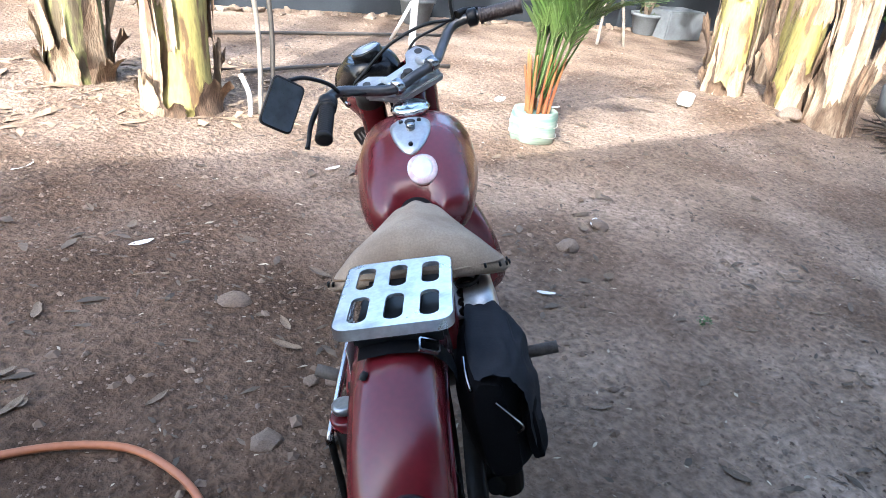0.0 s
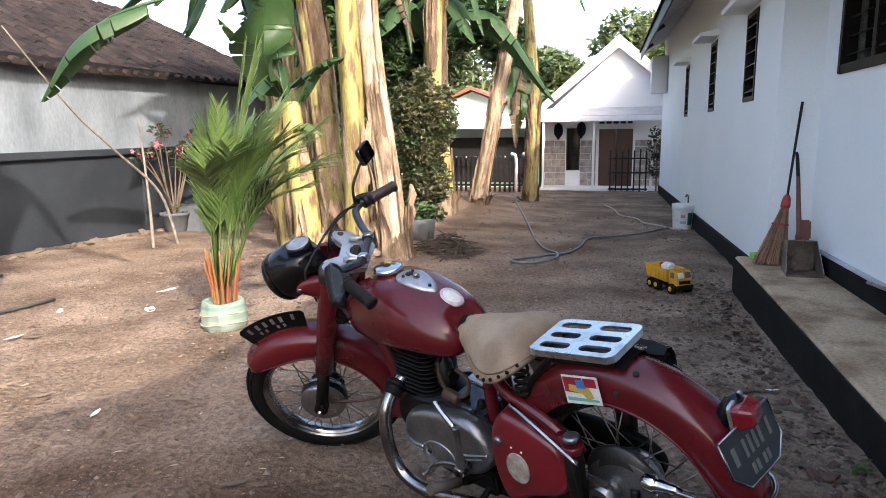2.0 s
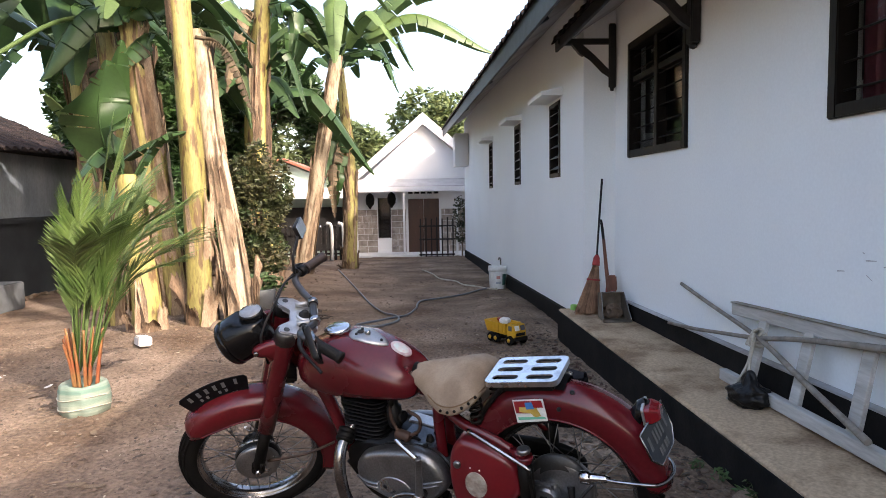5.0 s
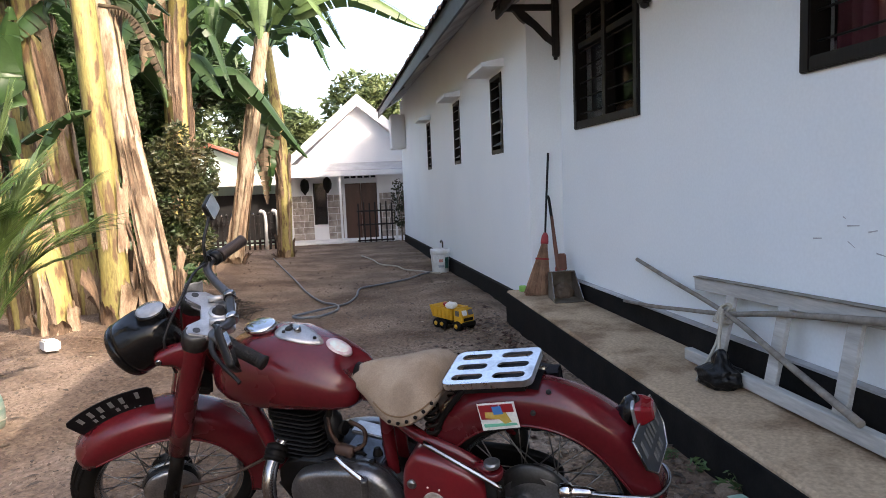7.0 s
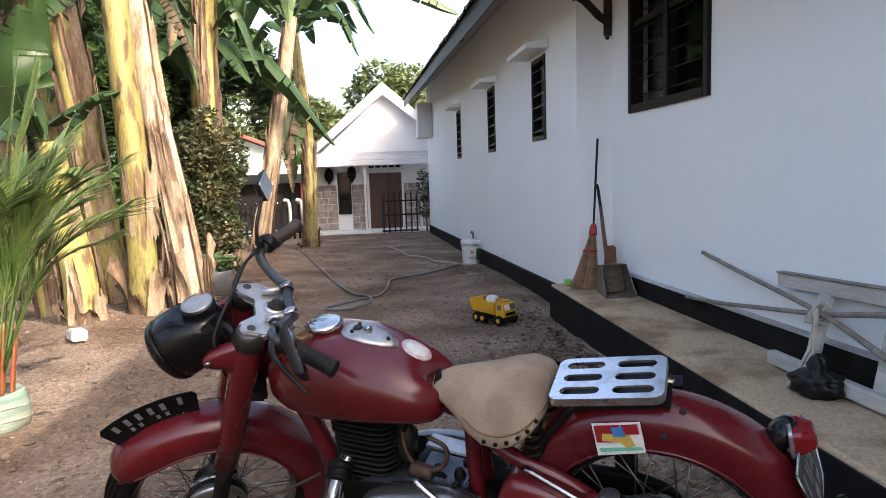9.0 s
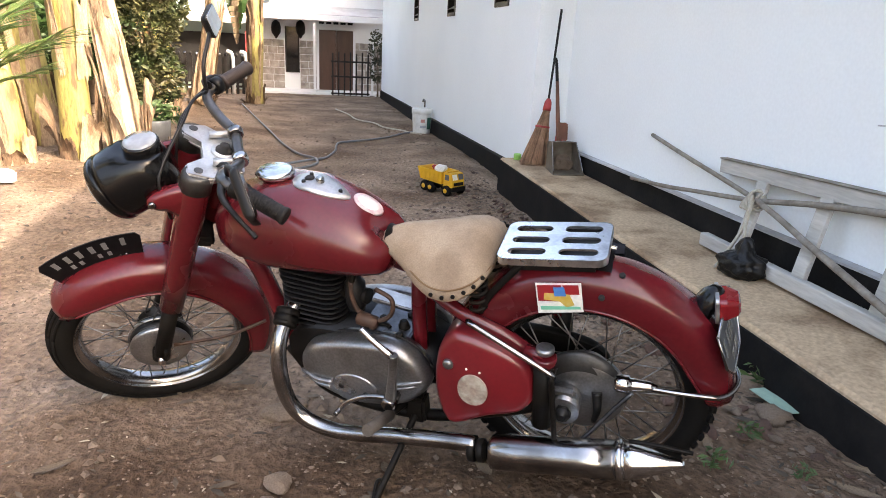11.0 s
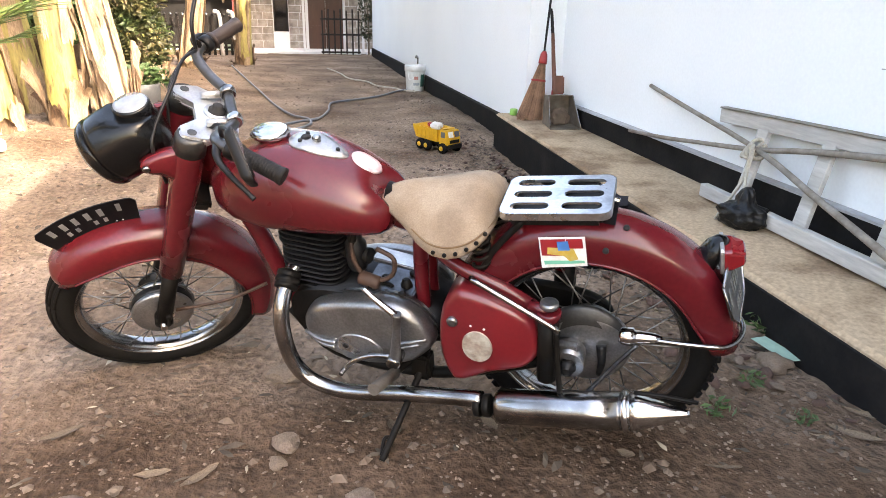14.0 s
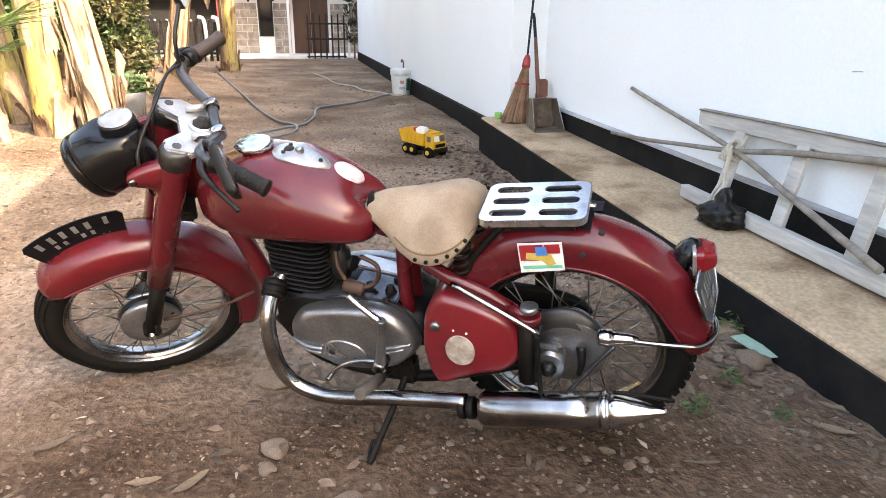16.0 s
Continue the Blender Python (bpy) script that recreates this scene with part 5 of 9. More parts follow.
def guard_sheet(a0, a1, r0, r1, off, nn=8):
    """A thin sheet on the mudguard's left flank between two angles and radii."""
    sb = bmesh.new()
    rows = []
    for i in range(nn + 1):
        a = math.radians(a0 + (a1 - a0) * i / nn)
        rows.append([(0.055 + r * math.cos(a), 0.0945 + off + 0.0012 * math.sin(i), 0.345 + r * math.sin(a)) for r in (r0, (r0 + r1) / 2, r1)])
    loft(sb, rows, closed=False)
    return sb


def flat_sheet(pts, off):
    sb = bmesh.new()
    lo = [sb.verts.new((u, 0.0940 + off, h)) for u, h in pts]
    hi = [sb.verts.new((u, 0.0948 + off, h)) for u, h in pts]
    n = len(lo)
    sb.faces.new(lo)
    sb.faces.new(hi[::-1])
    for i in range(n):
        sb.faces.new((lo[i], lo[(i + 1) % n], hi[(i + 1) % n], hi[i]))
    return sb


stk = bpart("square_sticker", flat_sheet([(0.166, 0.648), (0.073, 0.662), (0.063, 0.592), (0.156, 0.574)], 0.0012), WHITE_STICKER, rg, "white, red and yellow square sticker")
bpart("sticker_print", flat_sheet([(0.162, 0.644), (0.112, 0.652), (0.108, 0.612), (0.157, 0.606)], 0.0030), STICKER_RED, stk)
bpart("sticker_print", flat_sheet([(0.110, 0.652), (0.078, 0.657), (0.074, 0.635), (0.106, 0.630)], 0.0030), STICKER_RED, stk)
bpart("sticker_print", flat_sheet([(0.146, 0.628), (0.094, 0.632), (0.082, 0.608), (0.098, 0.600), (0.112, 0.612), (0.146, 0.612)], 0.0040), STICKER_YELLOW, stk)
bpart("sticker_print", flat_sheet([(0.128, 0.645), (0.106, 0.649), (0.100, 0.628), (0.124, 0.624)], 0.0050), STICKER_BLUE, stk)
bpart("sticker_print", flat_sheet([(0.152, 0.594), (0.070, 0.606), (0.068, 0.600), (0.150, 0.585)], 0.0040), STICKER_GREEN, stk)

# --- luggage rack: one chromed plate with six slots ---
def round_rect(cx, cy, hx, hy, r, n=5):
    pts = []
    for sx, sy, a0 in ((1, 1, 0), (-1, 1, 90), (-1, -1, 180), (1, -1, 270)):
        for q in range(n + 1):
            a = math.radians(a0 + 90 * q / n)
            pts.append((cx + sx * (hx - r) + r * math.cos(a), cy + sy * (hy - r) + r * math.sin(a)))
    return pts


bm = bmesh.new()
loops = [round_rect(0.138, 0.018, 0.112, 0.082, 0.022)]
for cu in (0.085, 0.191):
    for cl in (-0.032, 0.018, 0.068):
        loops.append(round_rect(cu, cl, 0.040, 0.0135, 0.0133))
edges = []
for lp in loops:
    vs = [bm.verts.new((x, y, 0)) for x, y in lp]
    edges += [bm.edges.new((vs[i], vs[(i + 1) % len(vs)])) for i in range(len(vs))]
bmesh.ops.triangle_fill(bm, use_beauty=True, edges=edges)
ext = bmesh.ops.extrude_face_region(bm, geom=list(bm.faces))
bmesh.ops.translate(bm, verts=[v for v in ext["geom"] if isinstance(v, bmesh.types.BMVert)], vec=(0, 0, 0.005))
rack_m = Matrix.Translation((0.138, 0, 0.706)) @ pose(0, 0, 0, 0, 6.5, 0) @ Matrix.Translation((-0.138, 0, 0))
bm.transform(rack_m)
RACK = paint("scuffed_rack_chrome", (0.74, 0.75, 0.76), 0.30, 1.0, (0.42, 0.42, 0.43), 14, 0.7, 120, 0.05, 0.002, rough_vary=0.12, detail=8, sharp=(0.52, 0.68))
rack = bpart("luggage_rack", bm, RACK, label="chromed six-slot luggage rack plate")
bm = bmesh.new()
o = round_rect(0.138, 0.018, 0.113, 0.083, 0.022)
i_ = round_rect(0.138, 0.018, 0.1105, 0.0805, 0.020)
loft(bm, [[(x, y, 0.0052) for x, y in o], [(x, y, -0.011) for x, y in o], [(x, y, -0.011) for x, y in i_], [(x, y, 0.004) for x, y in i_]], caps=False, smooth=False)
bm.transform(rack_m)
bpart("rack_rim", bm, RACK, rack, "turned-down chrome rim")
bm = bmesh.new()
box(bm, (0.19, 0.13, 0.022), Matrix.Translation((0.138, 0.012, 0.677)) @ pose(0, 0, 0, 0, 6.5, 0), 0.006)
bpart("rack_pad", bm, BLACK_PLASTIC, rack, "black pad under the rack")

# --- bag slung over the right flank, its strap round the mudguard ---
bag = thing("saddle_bag", "black canvas messenger bag slung on the motorcycle flank", "bag", BIKE)
def bag_shell(u0, u1, yc, hy, zc, hz, tilt, wr, nu=34, nq=44):
    """A soft sack: rounded box with folds, sagging as it hangs."""
    bb = bmesh.new()
    rings = []
    for i in range(nu + 1):
        t = i / nu
        u = u0 + (u1 - u0) * t
        puff = max(0.12, math.sin(math.pi * min(max(t, 0.02), 0.98))) ** 0.35
        ring = []
        for q in range(nq):
            a = 2 * math.pi * q / nq
            c, s = math.cos(a), math.sin(a)
            y = yc + hy * puff * math.copysign(abs(c) ** 0.6, c)
            z = zc + hz * math.copysign(abs(s) ** 0.55, s) * (0.9 + 0.1 * puff) - tilt * t
            fold = wr * math.sin(26 * z + 9 * u + 3 * noise.noise(Vector((u * 9, z * 9, 1.0)))) + 1.6 * wr * noise.noise(Vector((u * 22, z * 16, c * 2)))
            ring.append((u + 0.4 * fold, y + fold * (1 if c < 0 else 0.3) - 0.05 * (zc + hz - z), z + 0.5 * fold))
        rings.append(ring)
    loft(bb, rings)
    return bb


bpart("bag_body", bag_shell(0.19, -0.005, -0.100, 0.052, 0.548, 0.088, 0.0, 0.007), CANVAS, bag)
bm = bmesh.new()
rows = []
for i in range(29):
    t = 0.04 + 0.94 * i / 28
    u = 0.19 - 0.195 * t
    puff = max(0.12, math.sin(math.pi * t)) ** 0.35
    row = []
    for k in range(19):
        ang = math.radians(74 + 112 * k / 18)
        c, s = math.cos(ang), math.sin(ang)
        off = 0.007 + 0.008 * (k / 18) ** 3 + 0.008 * noise.noise(Vector((u * 20, k * 0.5, 2.0)))
        y = -0.100 + (0.052 * (0.35 + 0.65 * puff) + off) * math.copysign(abs(c) ** 0.6, c)
        z = 0.548 + (0.088 + off) * math.copysign(abs(s) ** 0.55, s) - 0.05 * max(0.0, k / 18 - 0.8)
        row.append((u, y - 0.05 * (0.636 - z), z))
    rows.append(row)
loft(bm, rows, closed=False)
bpart("flap", bm, CANVAS_GREY, bag, "grey-black flap with top light put into its colour")
bpart("front_pocket", bag_shell(0.155, 0.010, -0.152, 0.018, 0.530, 0.045, 0.01, 0.005, 20, 32), CANVAS, bag, "puffy zipped pocket")
btube("pocket_cord", [(-0.010, -0.105, 0.606), (-0.016, -0.122, 0.588), (-0.018, -0.138, 0.566), (-0.014, -0.130, 0.552)], 0.002, DULL_CHROME, bag, "pale zip cord", 6)
btube("zip", [(0.055, -0.068, 0.637), (0.03, -0.069, 0.631), (0.004, -0.074, 0.617)], 0.003, DULL_CHROME, bag, "metal zip", 6)
strap = bmesh.new()
STRAP = [(-0.062, 0.085), (-0.054, 0.040), (-0.046, 0.022), (-0.034, 0.006), (-0.012, -0.0035), (0.024, -0.0070), (0.056, -0.0035), (0.070, 0.0)]
loft(strap, [[(0.055 + (0.337 - dr) * math.cos(math.radians(a)), y, 0.345 + (0.337 - dr) * math.sin(math.radians(a))) for y, dr in STRAP] for a in (90.5, 93.0, 95.0, 96.5)], closed=False)
bpart("strap", strap, CANVAS, bag, "dark webbing strap over the mudguard")
bk = bmesh.new()
ro, ri = round_rect(0, 0, 0.012, 0.015, 0.004), round_rect(0, 0, 0.0095, 0.0125, 0.003)
loft(bk, [[(x, y, 0) for x, y in ro], [(x, y, 0.005) for x, y in ro], [(x, y, 0.005) for x, y in ri], [(x, y, 0) for x, y in ri], [(x, y, 0) for x, y in ro]], caps=False, smooth=False)
bk.transform(Matrix.Translation((0.026, -0.026, 0.683)) @ pose(0, 0, 0, 24, -8, 0))
bpart("buckle", bk, DULL_CHROME, bag, "metal buckle")

# --- tail light and number plate ---
tl = bpart("tail_light", lathe(bmesh.new(), [(0.012, -0.04), (0.030, -0.034), (0.040, -0.018), (0.042, 0.0), (0.040, 0.012)], Matrix.Translation((-0.176, 0.006, 0.580)) @ pose(0, 0, 0, 0, -112, 0) @ Matrix.Diagonal((1.55, 0.85, 0.7, 1)), 20), BLACK, label="tail light with black body and red lens")
LM = Matrix.Translation((-0.196, 0.014, 0.606)) @ pose(0, 0, 0, 0, 9, 0)
bm = bmesh.new()
loft(bm, [[LM @ Vector((-x, y, z)) for y, z in round_rect(0, 0, hy, hz, rr_, 3)] for x, hy, hz, rr_ in ((0.003, 0.036, 0.024, 0.008), (0.018, 0.036, 0.024, 0.010), (0.040, 0.027, 0.017, 0.009), (0.044, 0.021, 0.012, 0.007))], smooth=False)
bpart("lens", bm, LENS_RED, tl, "faceted red lens")
bm = bmesh.new()
loft(bm, [[LM @ Vector((-x, y, z)) for y, z in round_rect(0, 0, hy, hz, 0.009, 3)] for x, hy, hz in ((-0.004, 0.037, 0.028), (-0.003, 0.039, 0.030), (0.003, 0.039, 0.030), (0.004, 0.037, 0.028))], smooth=False)
bpart("bezel", bm, BRIGHT_ALLOY, tl, "pale metal bezel")
px_, py_ = Vector((-0.15, -0.988, 0.0)).normalized(), Vector((0.371, -0.056, 0.925)).normalized()
PLM = Matrix.Translation((-0.224, 0.025, 0.553)) @ Matrix((px_, py_, px_.cross(py_))).transposed().to_4x4()
out = [(-0.098, 0.043), (-0.096, -0.033), (-0.055, -0.073), (0.062, -0.073), (0.100, -0.036), (0.098, 0.043)]
plate = bpart("rear_plate", slab(bmesh.new(), out, 0.003, PLM), PLATE_GREY, label="dark grey six-sided number plate")
rimb = bmesh.new()
tube(rimb, [PLM @ Vector((x, y, 0.003)) for x, y in out + out[:1]], 0.003, 6, n=1)
bpart("plate_edge", rimb, DULL_CHROME, plate)
for x, w in ((-0.066, 0.018), (-0.028, 0.013), (-0.008, 0.013), (0.012, 0.013), (0.032, 0.013), (0.066, 0.013)):
    bm = bmesh.new()
    box(bm, (w * 0.7, 0.038, 0.0016), PLM @ Matrix.Translation((x, -0.002, 0.0042)))
    bpart("plate_bar", bm, PLATE_BAR, plate)
for x in (-0.024, -0.008, 0.018, 0.034):
    bm = bmesh.new()
    box(bm, (0.010, 0.022, 0.0016), PLM @ Matrix.Translation((x, -0.048, 0.0042)))
    bpart("plate_bar", bm, PLATE_BAR, plate)

# --- engine ---
def closed_curve(pts, n=6):
    p = [Vector(q) for q in pts]
    out = []
    m = len(p)
    for i in range(m):
        a, b, c, d = p[i - 1], p[i], p[(i + 1) % m], p[(i + 2) % m]
        for k in range(n):
            t = k / n
            out.append(0.5 * ((2 * b) + (c - a) * t + (2 * a - 5 * b + 4 * c - d) * t * t + (3 * b - a - 3 * c + d) * t ** 3))
    return out


def pod(outline, l0, l1, round_=0.02, bulge=0.006):
    """A cover with a smooth outline in (u, h), from l0 out to l1, its edge rounded and its face bulged."""
    pb = bmesh.new()
    cu = closed_curve([(u, h, 0) for u, h in outline])
    cx = sum(v.x for v in cu) / len(cu)
    cz = sum(v.y for v in cu) / len(cu)
    s = 1 if l1 > l0 else -1
    size = max(v.x for v in cu) - min(v.x for v in cu)
    rings = []
    def ring(k, l):
        return [(cx + (v.x - cx) * k, l, cz + (v.y - cz) * k) for v in cu]
    rings.append(ring(1.0, l0))
    for q in range(6):
        a = math.radians(90 * q / 5)
        rings.append(ring(1 - 2 * round_ / size * (1 - math.cos(a)), l1 - s * round_ + s * round_ * math.sin(a)))
    for k in (0.72, 0.45, 0.2, 0.02):
        rings.append(ring(k * (1 - 2 * round_ / size), l1 + s * bulge * (1 - k * k)))
    loft(pb, rings)
    return pb


CASE = [(0.750, 0.330), (0.730, 0.374), (0.69, 0.404), (0.61, 0.425), (0.51, 0.433), (0.447, 0.410), (0.409, 0.358), (0.406, 0.320), (0.443, 0.272), (0.49, 0.246), (0.591, 0.228), (0.667, 0.243), (0.735, 0.283)]
eng = bpart("engine", pod(CASE, 0.065, 0.128, 0.034, 0.008), ALLOY, label="polished grey alloy engine case")
bpart("crankcase", pod([(0.79, 0.33), (0.77, 0.40), (0.66, 0.420), (0.50, 0.400), (0.43, 0.375), (0.40, 0.34), (0.46, 0.26), (0.60, 0.235), (0.73, 0.26)], 0.085, -0.105, 0.03, 0.006), DARK_ALLOY, eng, "oily crankcase")
bpart("oval_cover", pod([(0.652, 0.290), (0.640, 0.322), (0.602, 0.338), (0.556, 0.328), (0.532, 0.296), (0.552, 0.268), (0.590, 0.254), (0.634, 0.258)], 0.115, 0.1395, 0.006, 0.004), ALLOY, eng, "raised oval cover")
for pts in ([(0.745, 0.325, 0.116), (0.70, 0.318, 0.132), (0.655, 0.318, 0.1345)], [(0.738, 0.308, 0.108), (0.70, 0.302, 0.128), (0.66, 0.302, 0.133)], [(0.50, 0.342, 0.134), (0.46, 0.352, 0.130), (0.42, 0.36, 0.118)], [(0.50, 0.329, 0.133), (0.46, 0.339, 0.129), (0.43, 0.345, 0.119)]):
    btube("rib", [(u, l + 0.002, h - 0.018) for u, h, l in pts], 0.0055, ALLOY, eng, "raised rib", 6)
seam_pts = [(v.x, 0.078, v.y) for v in closed_curve([(0.572 + (u - 0.572) * 1.004, 0.328 + (h - 0.328) * 1.006, 0) for u, h in CASE], 3)]
btube("case_joint", seam_pts + seam_pts[:1], 0.003, DARK_ALLOY, eng, "dark joint line", 6, n=1)
for u, h, l in ((0.705, 0.372, 0.116), (0.60, 0.405, 0.118), (0.535, 0.410, 0.117), (0.42, 0.345, 0.112), (0.562, 0.285, 0.140), (0.626, 0.300, 0.140), (0.66, 0.254, 0.114), (0.45, 0.395, 0.108)):
    bpart("screw", lathe(bmesh.new(), [(0.008, -0.004), (0.008, 0.003), (0.005, 0.005)], Matrix.Translation((u, l, h)) @ pose(0, 0, 0, -90, 0, 0), 10), DARK_ALLOY, eng)
bm = bmesh.new()
box(bm, (0.122, 0.118, 0.014), Matrix.Translation((0.528, 0.029, 0.425)) @ pose(0, 0, 0, 0, -9, 0), 0.004)
box(bm, (0.112, 0.108, 0.06), Matrix.Translation((0.528, 0.026, 0.392)) @ pose(0, 0, 0, 0, -9, 0), 0.006)
bpart("gearbox_cover", bm, GEARBOX, eng, "oily flat gearbox cover")
for u, l in ((0.570, 0.070), (0.490, 0.074), (0.548, 0.028), (0.490, -0.012)):
    bpart("bolt", lathe(bmesh.new(), [(0.010, 0.0), (0.010, 0.012), (0.006, 0.014)], Matrix.Translation((u, l, 0.429 + (u - 0.528) * 0.158)), 6), BLACK_IRON, eng)
bpart("filler_cap", lathe(bmesh.new(), [(0.015, 0.0), (0.016, 0.006), (0.012, 0.014), (0.010, 0.022), (0.006, 0.023)], Matrix.Translation((0.492, 0.034, 0.424)), 6), BLACK_IRON, eng, "black hexagonal filler cap")
btube("gear_slot", [(0.560, 0.050, 0.437), (0.535, 0.046, 0.434), (0.522, 0.052, 0.431)], 0.006, BLACK_IRON, eng, "dark linkage on the cover", 8)
bpart("gearbox_lid", box(bmesh.new(), (0.128, 0.055, 0.014), Matrix.Translation((0.545, -0.066, 0.428)) @ pose(0, 0, 0, 0, -9, 0), 0.003), BRIGHT_ALLOY, eng, "bright alloy lid")
bpart("right_cover", pod([(0.72, 0.35), (0.69, 0.41), (0.60, 0.435), (0.50, 0.43), (0.43, 0.39), (0.42, 0.34), (0.48, 0.27), (0.58, 0.245), (0.68, 0.27)], -0.09, -0.135, 0.02, 0.006), ALLOY, eng, "right alloy cover")
# finned barrel, leaning a little back
CYL = Matrix.Translation((0.738, -0.005, 0.385)) @ pose(0, 0, 0, 0, -5, 0)
bpart("barrel", lathe(bmesh.new(), [(0.062, 0.0), (0.060, 0.02), (0.060, 0.19)], CYL, 24), BLACK_IRON, eng, "black barrel")
for k in range(11):
    bm = bmesh.new()
    rr = 0.083 + (0.004 if k > 7 else 0)
    ring = round_rect(0, 0, rr, rr * 0.95, 0.045, 6)
    loft(bm, [[CYL @ Vector((x * s_, y * s_, z)) for x, y in ring] for s_, z in ((0.97, 0.028 + k * 0.0150), (1.0, 0.0295 + k * 0.0150), (1.0, 0.0315 + k * 0.0150), (0.97, 0.033 + k * 0.0150))], smooth=False)
    bpart("fin", bm, DARK_ALLOY, eng)
bpart("cylinder_head", lathe(bmesh.new(), [(0.075, 0.193), (0.072, 0.205), (0.045, 0.212), (0.018, 0.214), (0.016, 0.235)], CYL, 20), DARK_ALLOY, eng)
# carburettor and its fuel hose
carb = bpart("carburettor", lathe(bmesh.new(), [(0.020, -0.045), (0.026, -0.03), (0.026, 0.03), (0.018, 0.04), (0.018, 0.06)], Matrix.Translation((0.615, 0.03, 0.505)), 16), DARK_ALLOY, label="grimy carburettor")
bpart("intake", tube(bmesh.new(), [(0.68, 0.0, 0.50), (0.64, 0.02, 0.50), (0.58, 0.03, 0.50)], 0.02, 12), BLACK_IRON, carb)
btube("fuel_hose", [(0.615, 0.05, 0.55), (0.61, 0.058, 0.50), (0.585, 0.06, 0.458), (0.545, 0.06, 0.455), (0.515, 0.055, 0.475), (0.513, 0.05, 0.515), (0.555, 0.045, 0.535)], 0.0058, RUST, carb, "brown perished rubber hose", 10)
bpart("float_bowl", lathe(bmesh.new(), [(0.012, -0.03), (0.018, -0.025), (0.018, 0.02), (0.01, 0.026)], Matrix.Translation((0.578, 0.062, 0.452)) @ pose(0, 0, 0, 0, 75, 0), 12), RUST, carb, "rusty fuel union")
btube("fuel_tap", [(0.60, 0.03, 0.60), (0.605, 0.045, 0.575), (0.612, 0.05, 0.55)], 0.008, BLACK_IRON, carb, "", 8)
for q in range(5):
    a = q * 1.3
    btube("throttle_cable", [(0.615, 0.03, 0.56), (0.68 + 0.02 * q, 0.05 - 0.02 * q, 0.585), (0.86, 0.02 - 0.015 * q, 0.60)], 0.0035, BLACK_PLASTIC, carb, "", 5)

# --- exhaust ---
ex = btube("exhaust_pipe", [(0.770, 0.050, 0.466), (0.781, 0.100, 0.437), (0.786, 0.138, 0.395), (0.783, 0.161, 0.330), (0.768, 0.171, 0.252), (0.733, 0.172, 0.198), (0.667, 0.172, 0.174), (0.588, 0.172, 0.177), (0.465, 0.172, 0.202), (0.349, 0.172, 0.220), (0.275, 0.172, 0.229)], 0.0200, DULL_CHROME, label="long chrome exhaust pipe", seg=20)
bpart("exhaust_collar", lathe(bmesh.new(), [(0.022, -0.026), (0.030, -0.022), (0.031, -0.012), (0.027, -0.009), (0.031, -0.006), (0.031, 0.005), (0.027, 0.008), (0.031, 0.011), (0.029, 0.020), (0.021, 0.024)], Matrix.Translation((0.783, 0.092, 0.440)) @ pose(0, 0, 0, -128, 0, 0), 18), BLACK_IRON, ex, "black finned collar")
mdir = Vector((-0.277, 0.0, 0.053)).normalized()
mrot = mdir.to_track_quat("Z", "Y").to_matrix().to_4x4()
MUF = Matrix.Translation((0.232, 0.176, 0.222)) @ mrot
muf = bpart("silencer", lathe(bmesh.new(), [(0.024, -0.012), (0.036, -0.004), (0.0405, 0.006), (0.0415, 0.05), (0.0420, 0.20), (0.0425, 0.280)], MUF, 32), DULL_CHROME, ex, "scuffed chrome silencer")
for z in (-0.030, -0.052):
    bpart("clamp", lathe(bmesh.new(), [(0.024, z - 0.009), (0.028, z - 0.007), (0.028, z + 0.007), (0.024, z + 0.009)], MUF, 18), BLACK_IRON, ex, "black clamp")
bpart("silencer_ring", lathe(bmesh.new(), [(0.042, 0.278), (0.046, 0.281), (0.046, 0.290), (0.042, 0.293)], MUF, 32), CHROME, ex, "chrome ring")
bpart("silencer_tail", lathe(bmesh.new(), [(0.0425, 0.292), (0.0385, 0.315), (0.0285, 0.350), (0.017, 0.385), (0.008, 0.410), (0.007, 0.416)], MUF, 28), CHROME, ex, "tapered chrome tail")
btube("silencer_fin", [(-0.06, 0.165, 0.325), (-0.12, 0.165, 0.328), (-0.19, 0.165, 0.325)], 0.005, BLACK_IRON, ex, "", 6)

# --- toolbox ---
tb = bpart("toolbox", pod([(0.381, 0.393), (0.368, 0.470), (0.338, 0.514), (0.310, 0.519), (0.242, 0.501), (0.176, 0.467), (0.151, 0.413), (0.153, 0.363), (0.184, 0.321), (0.257, 0.291), (0.335, 0.248), (0.361, 0.264), (0.378, 0.324)], 0.07, 0.150, 0.022, 0.010), RED_BOX, label="bright red teardrop toolbox")
bpart("toolbox_badge", pod([(0.286 + 0.035 * math.cos(a), 0.382 + 0.044 * math.sin(a)) for a in (2 * math.pi * q / 10 for q in range(10))], 0.150, 0.1625, 0.001, 0.0005), paint("worn_badge", (0.40, 0.36, 0.30), 0.7, 0.0, (0.20, 0.14, 0.11), 40, 0.85, 120, 0.2, 0.002), tb, "worn grey round badge")
bpart("knob", lathe(bmesh.new(), [(0.012, -0.004), (0.013, 0.004), (0.011, 0.008), (0.004, 0.009)], Matrix.Translation((0.343, 0.153, 0.441)) @ pose(0, 0, 0, -90, 0, 0), 14), ALLOY, tb, "screw knob")
for u, h in ((0.300, 0.438), (0.270, 0.434)):
    bpart("paint_chip", lathe(bmesh.new(), [(0.0028, -0.002), (0.0028, 0.0008), (0.0015, 0.001)], Matrix.Translation((u, 0.1585, h)) @ pose(0, 0, 0, -90, 0, 0), 7), WHITE_STICKER, tb)

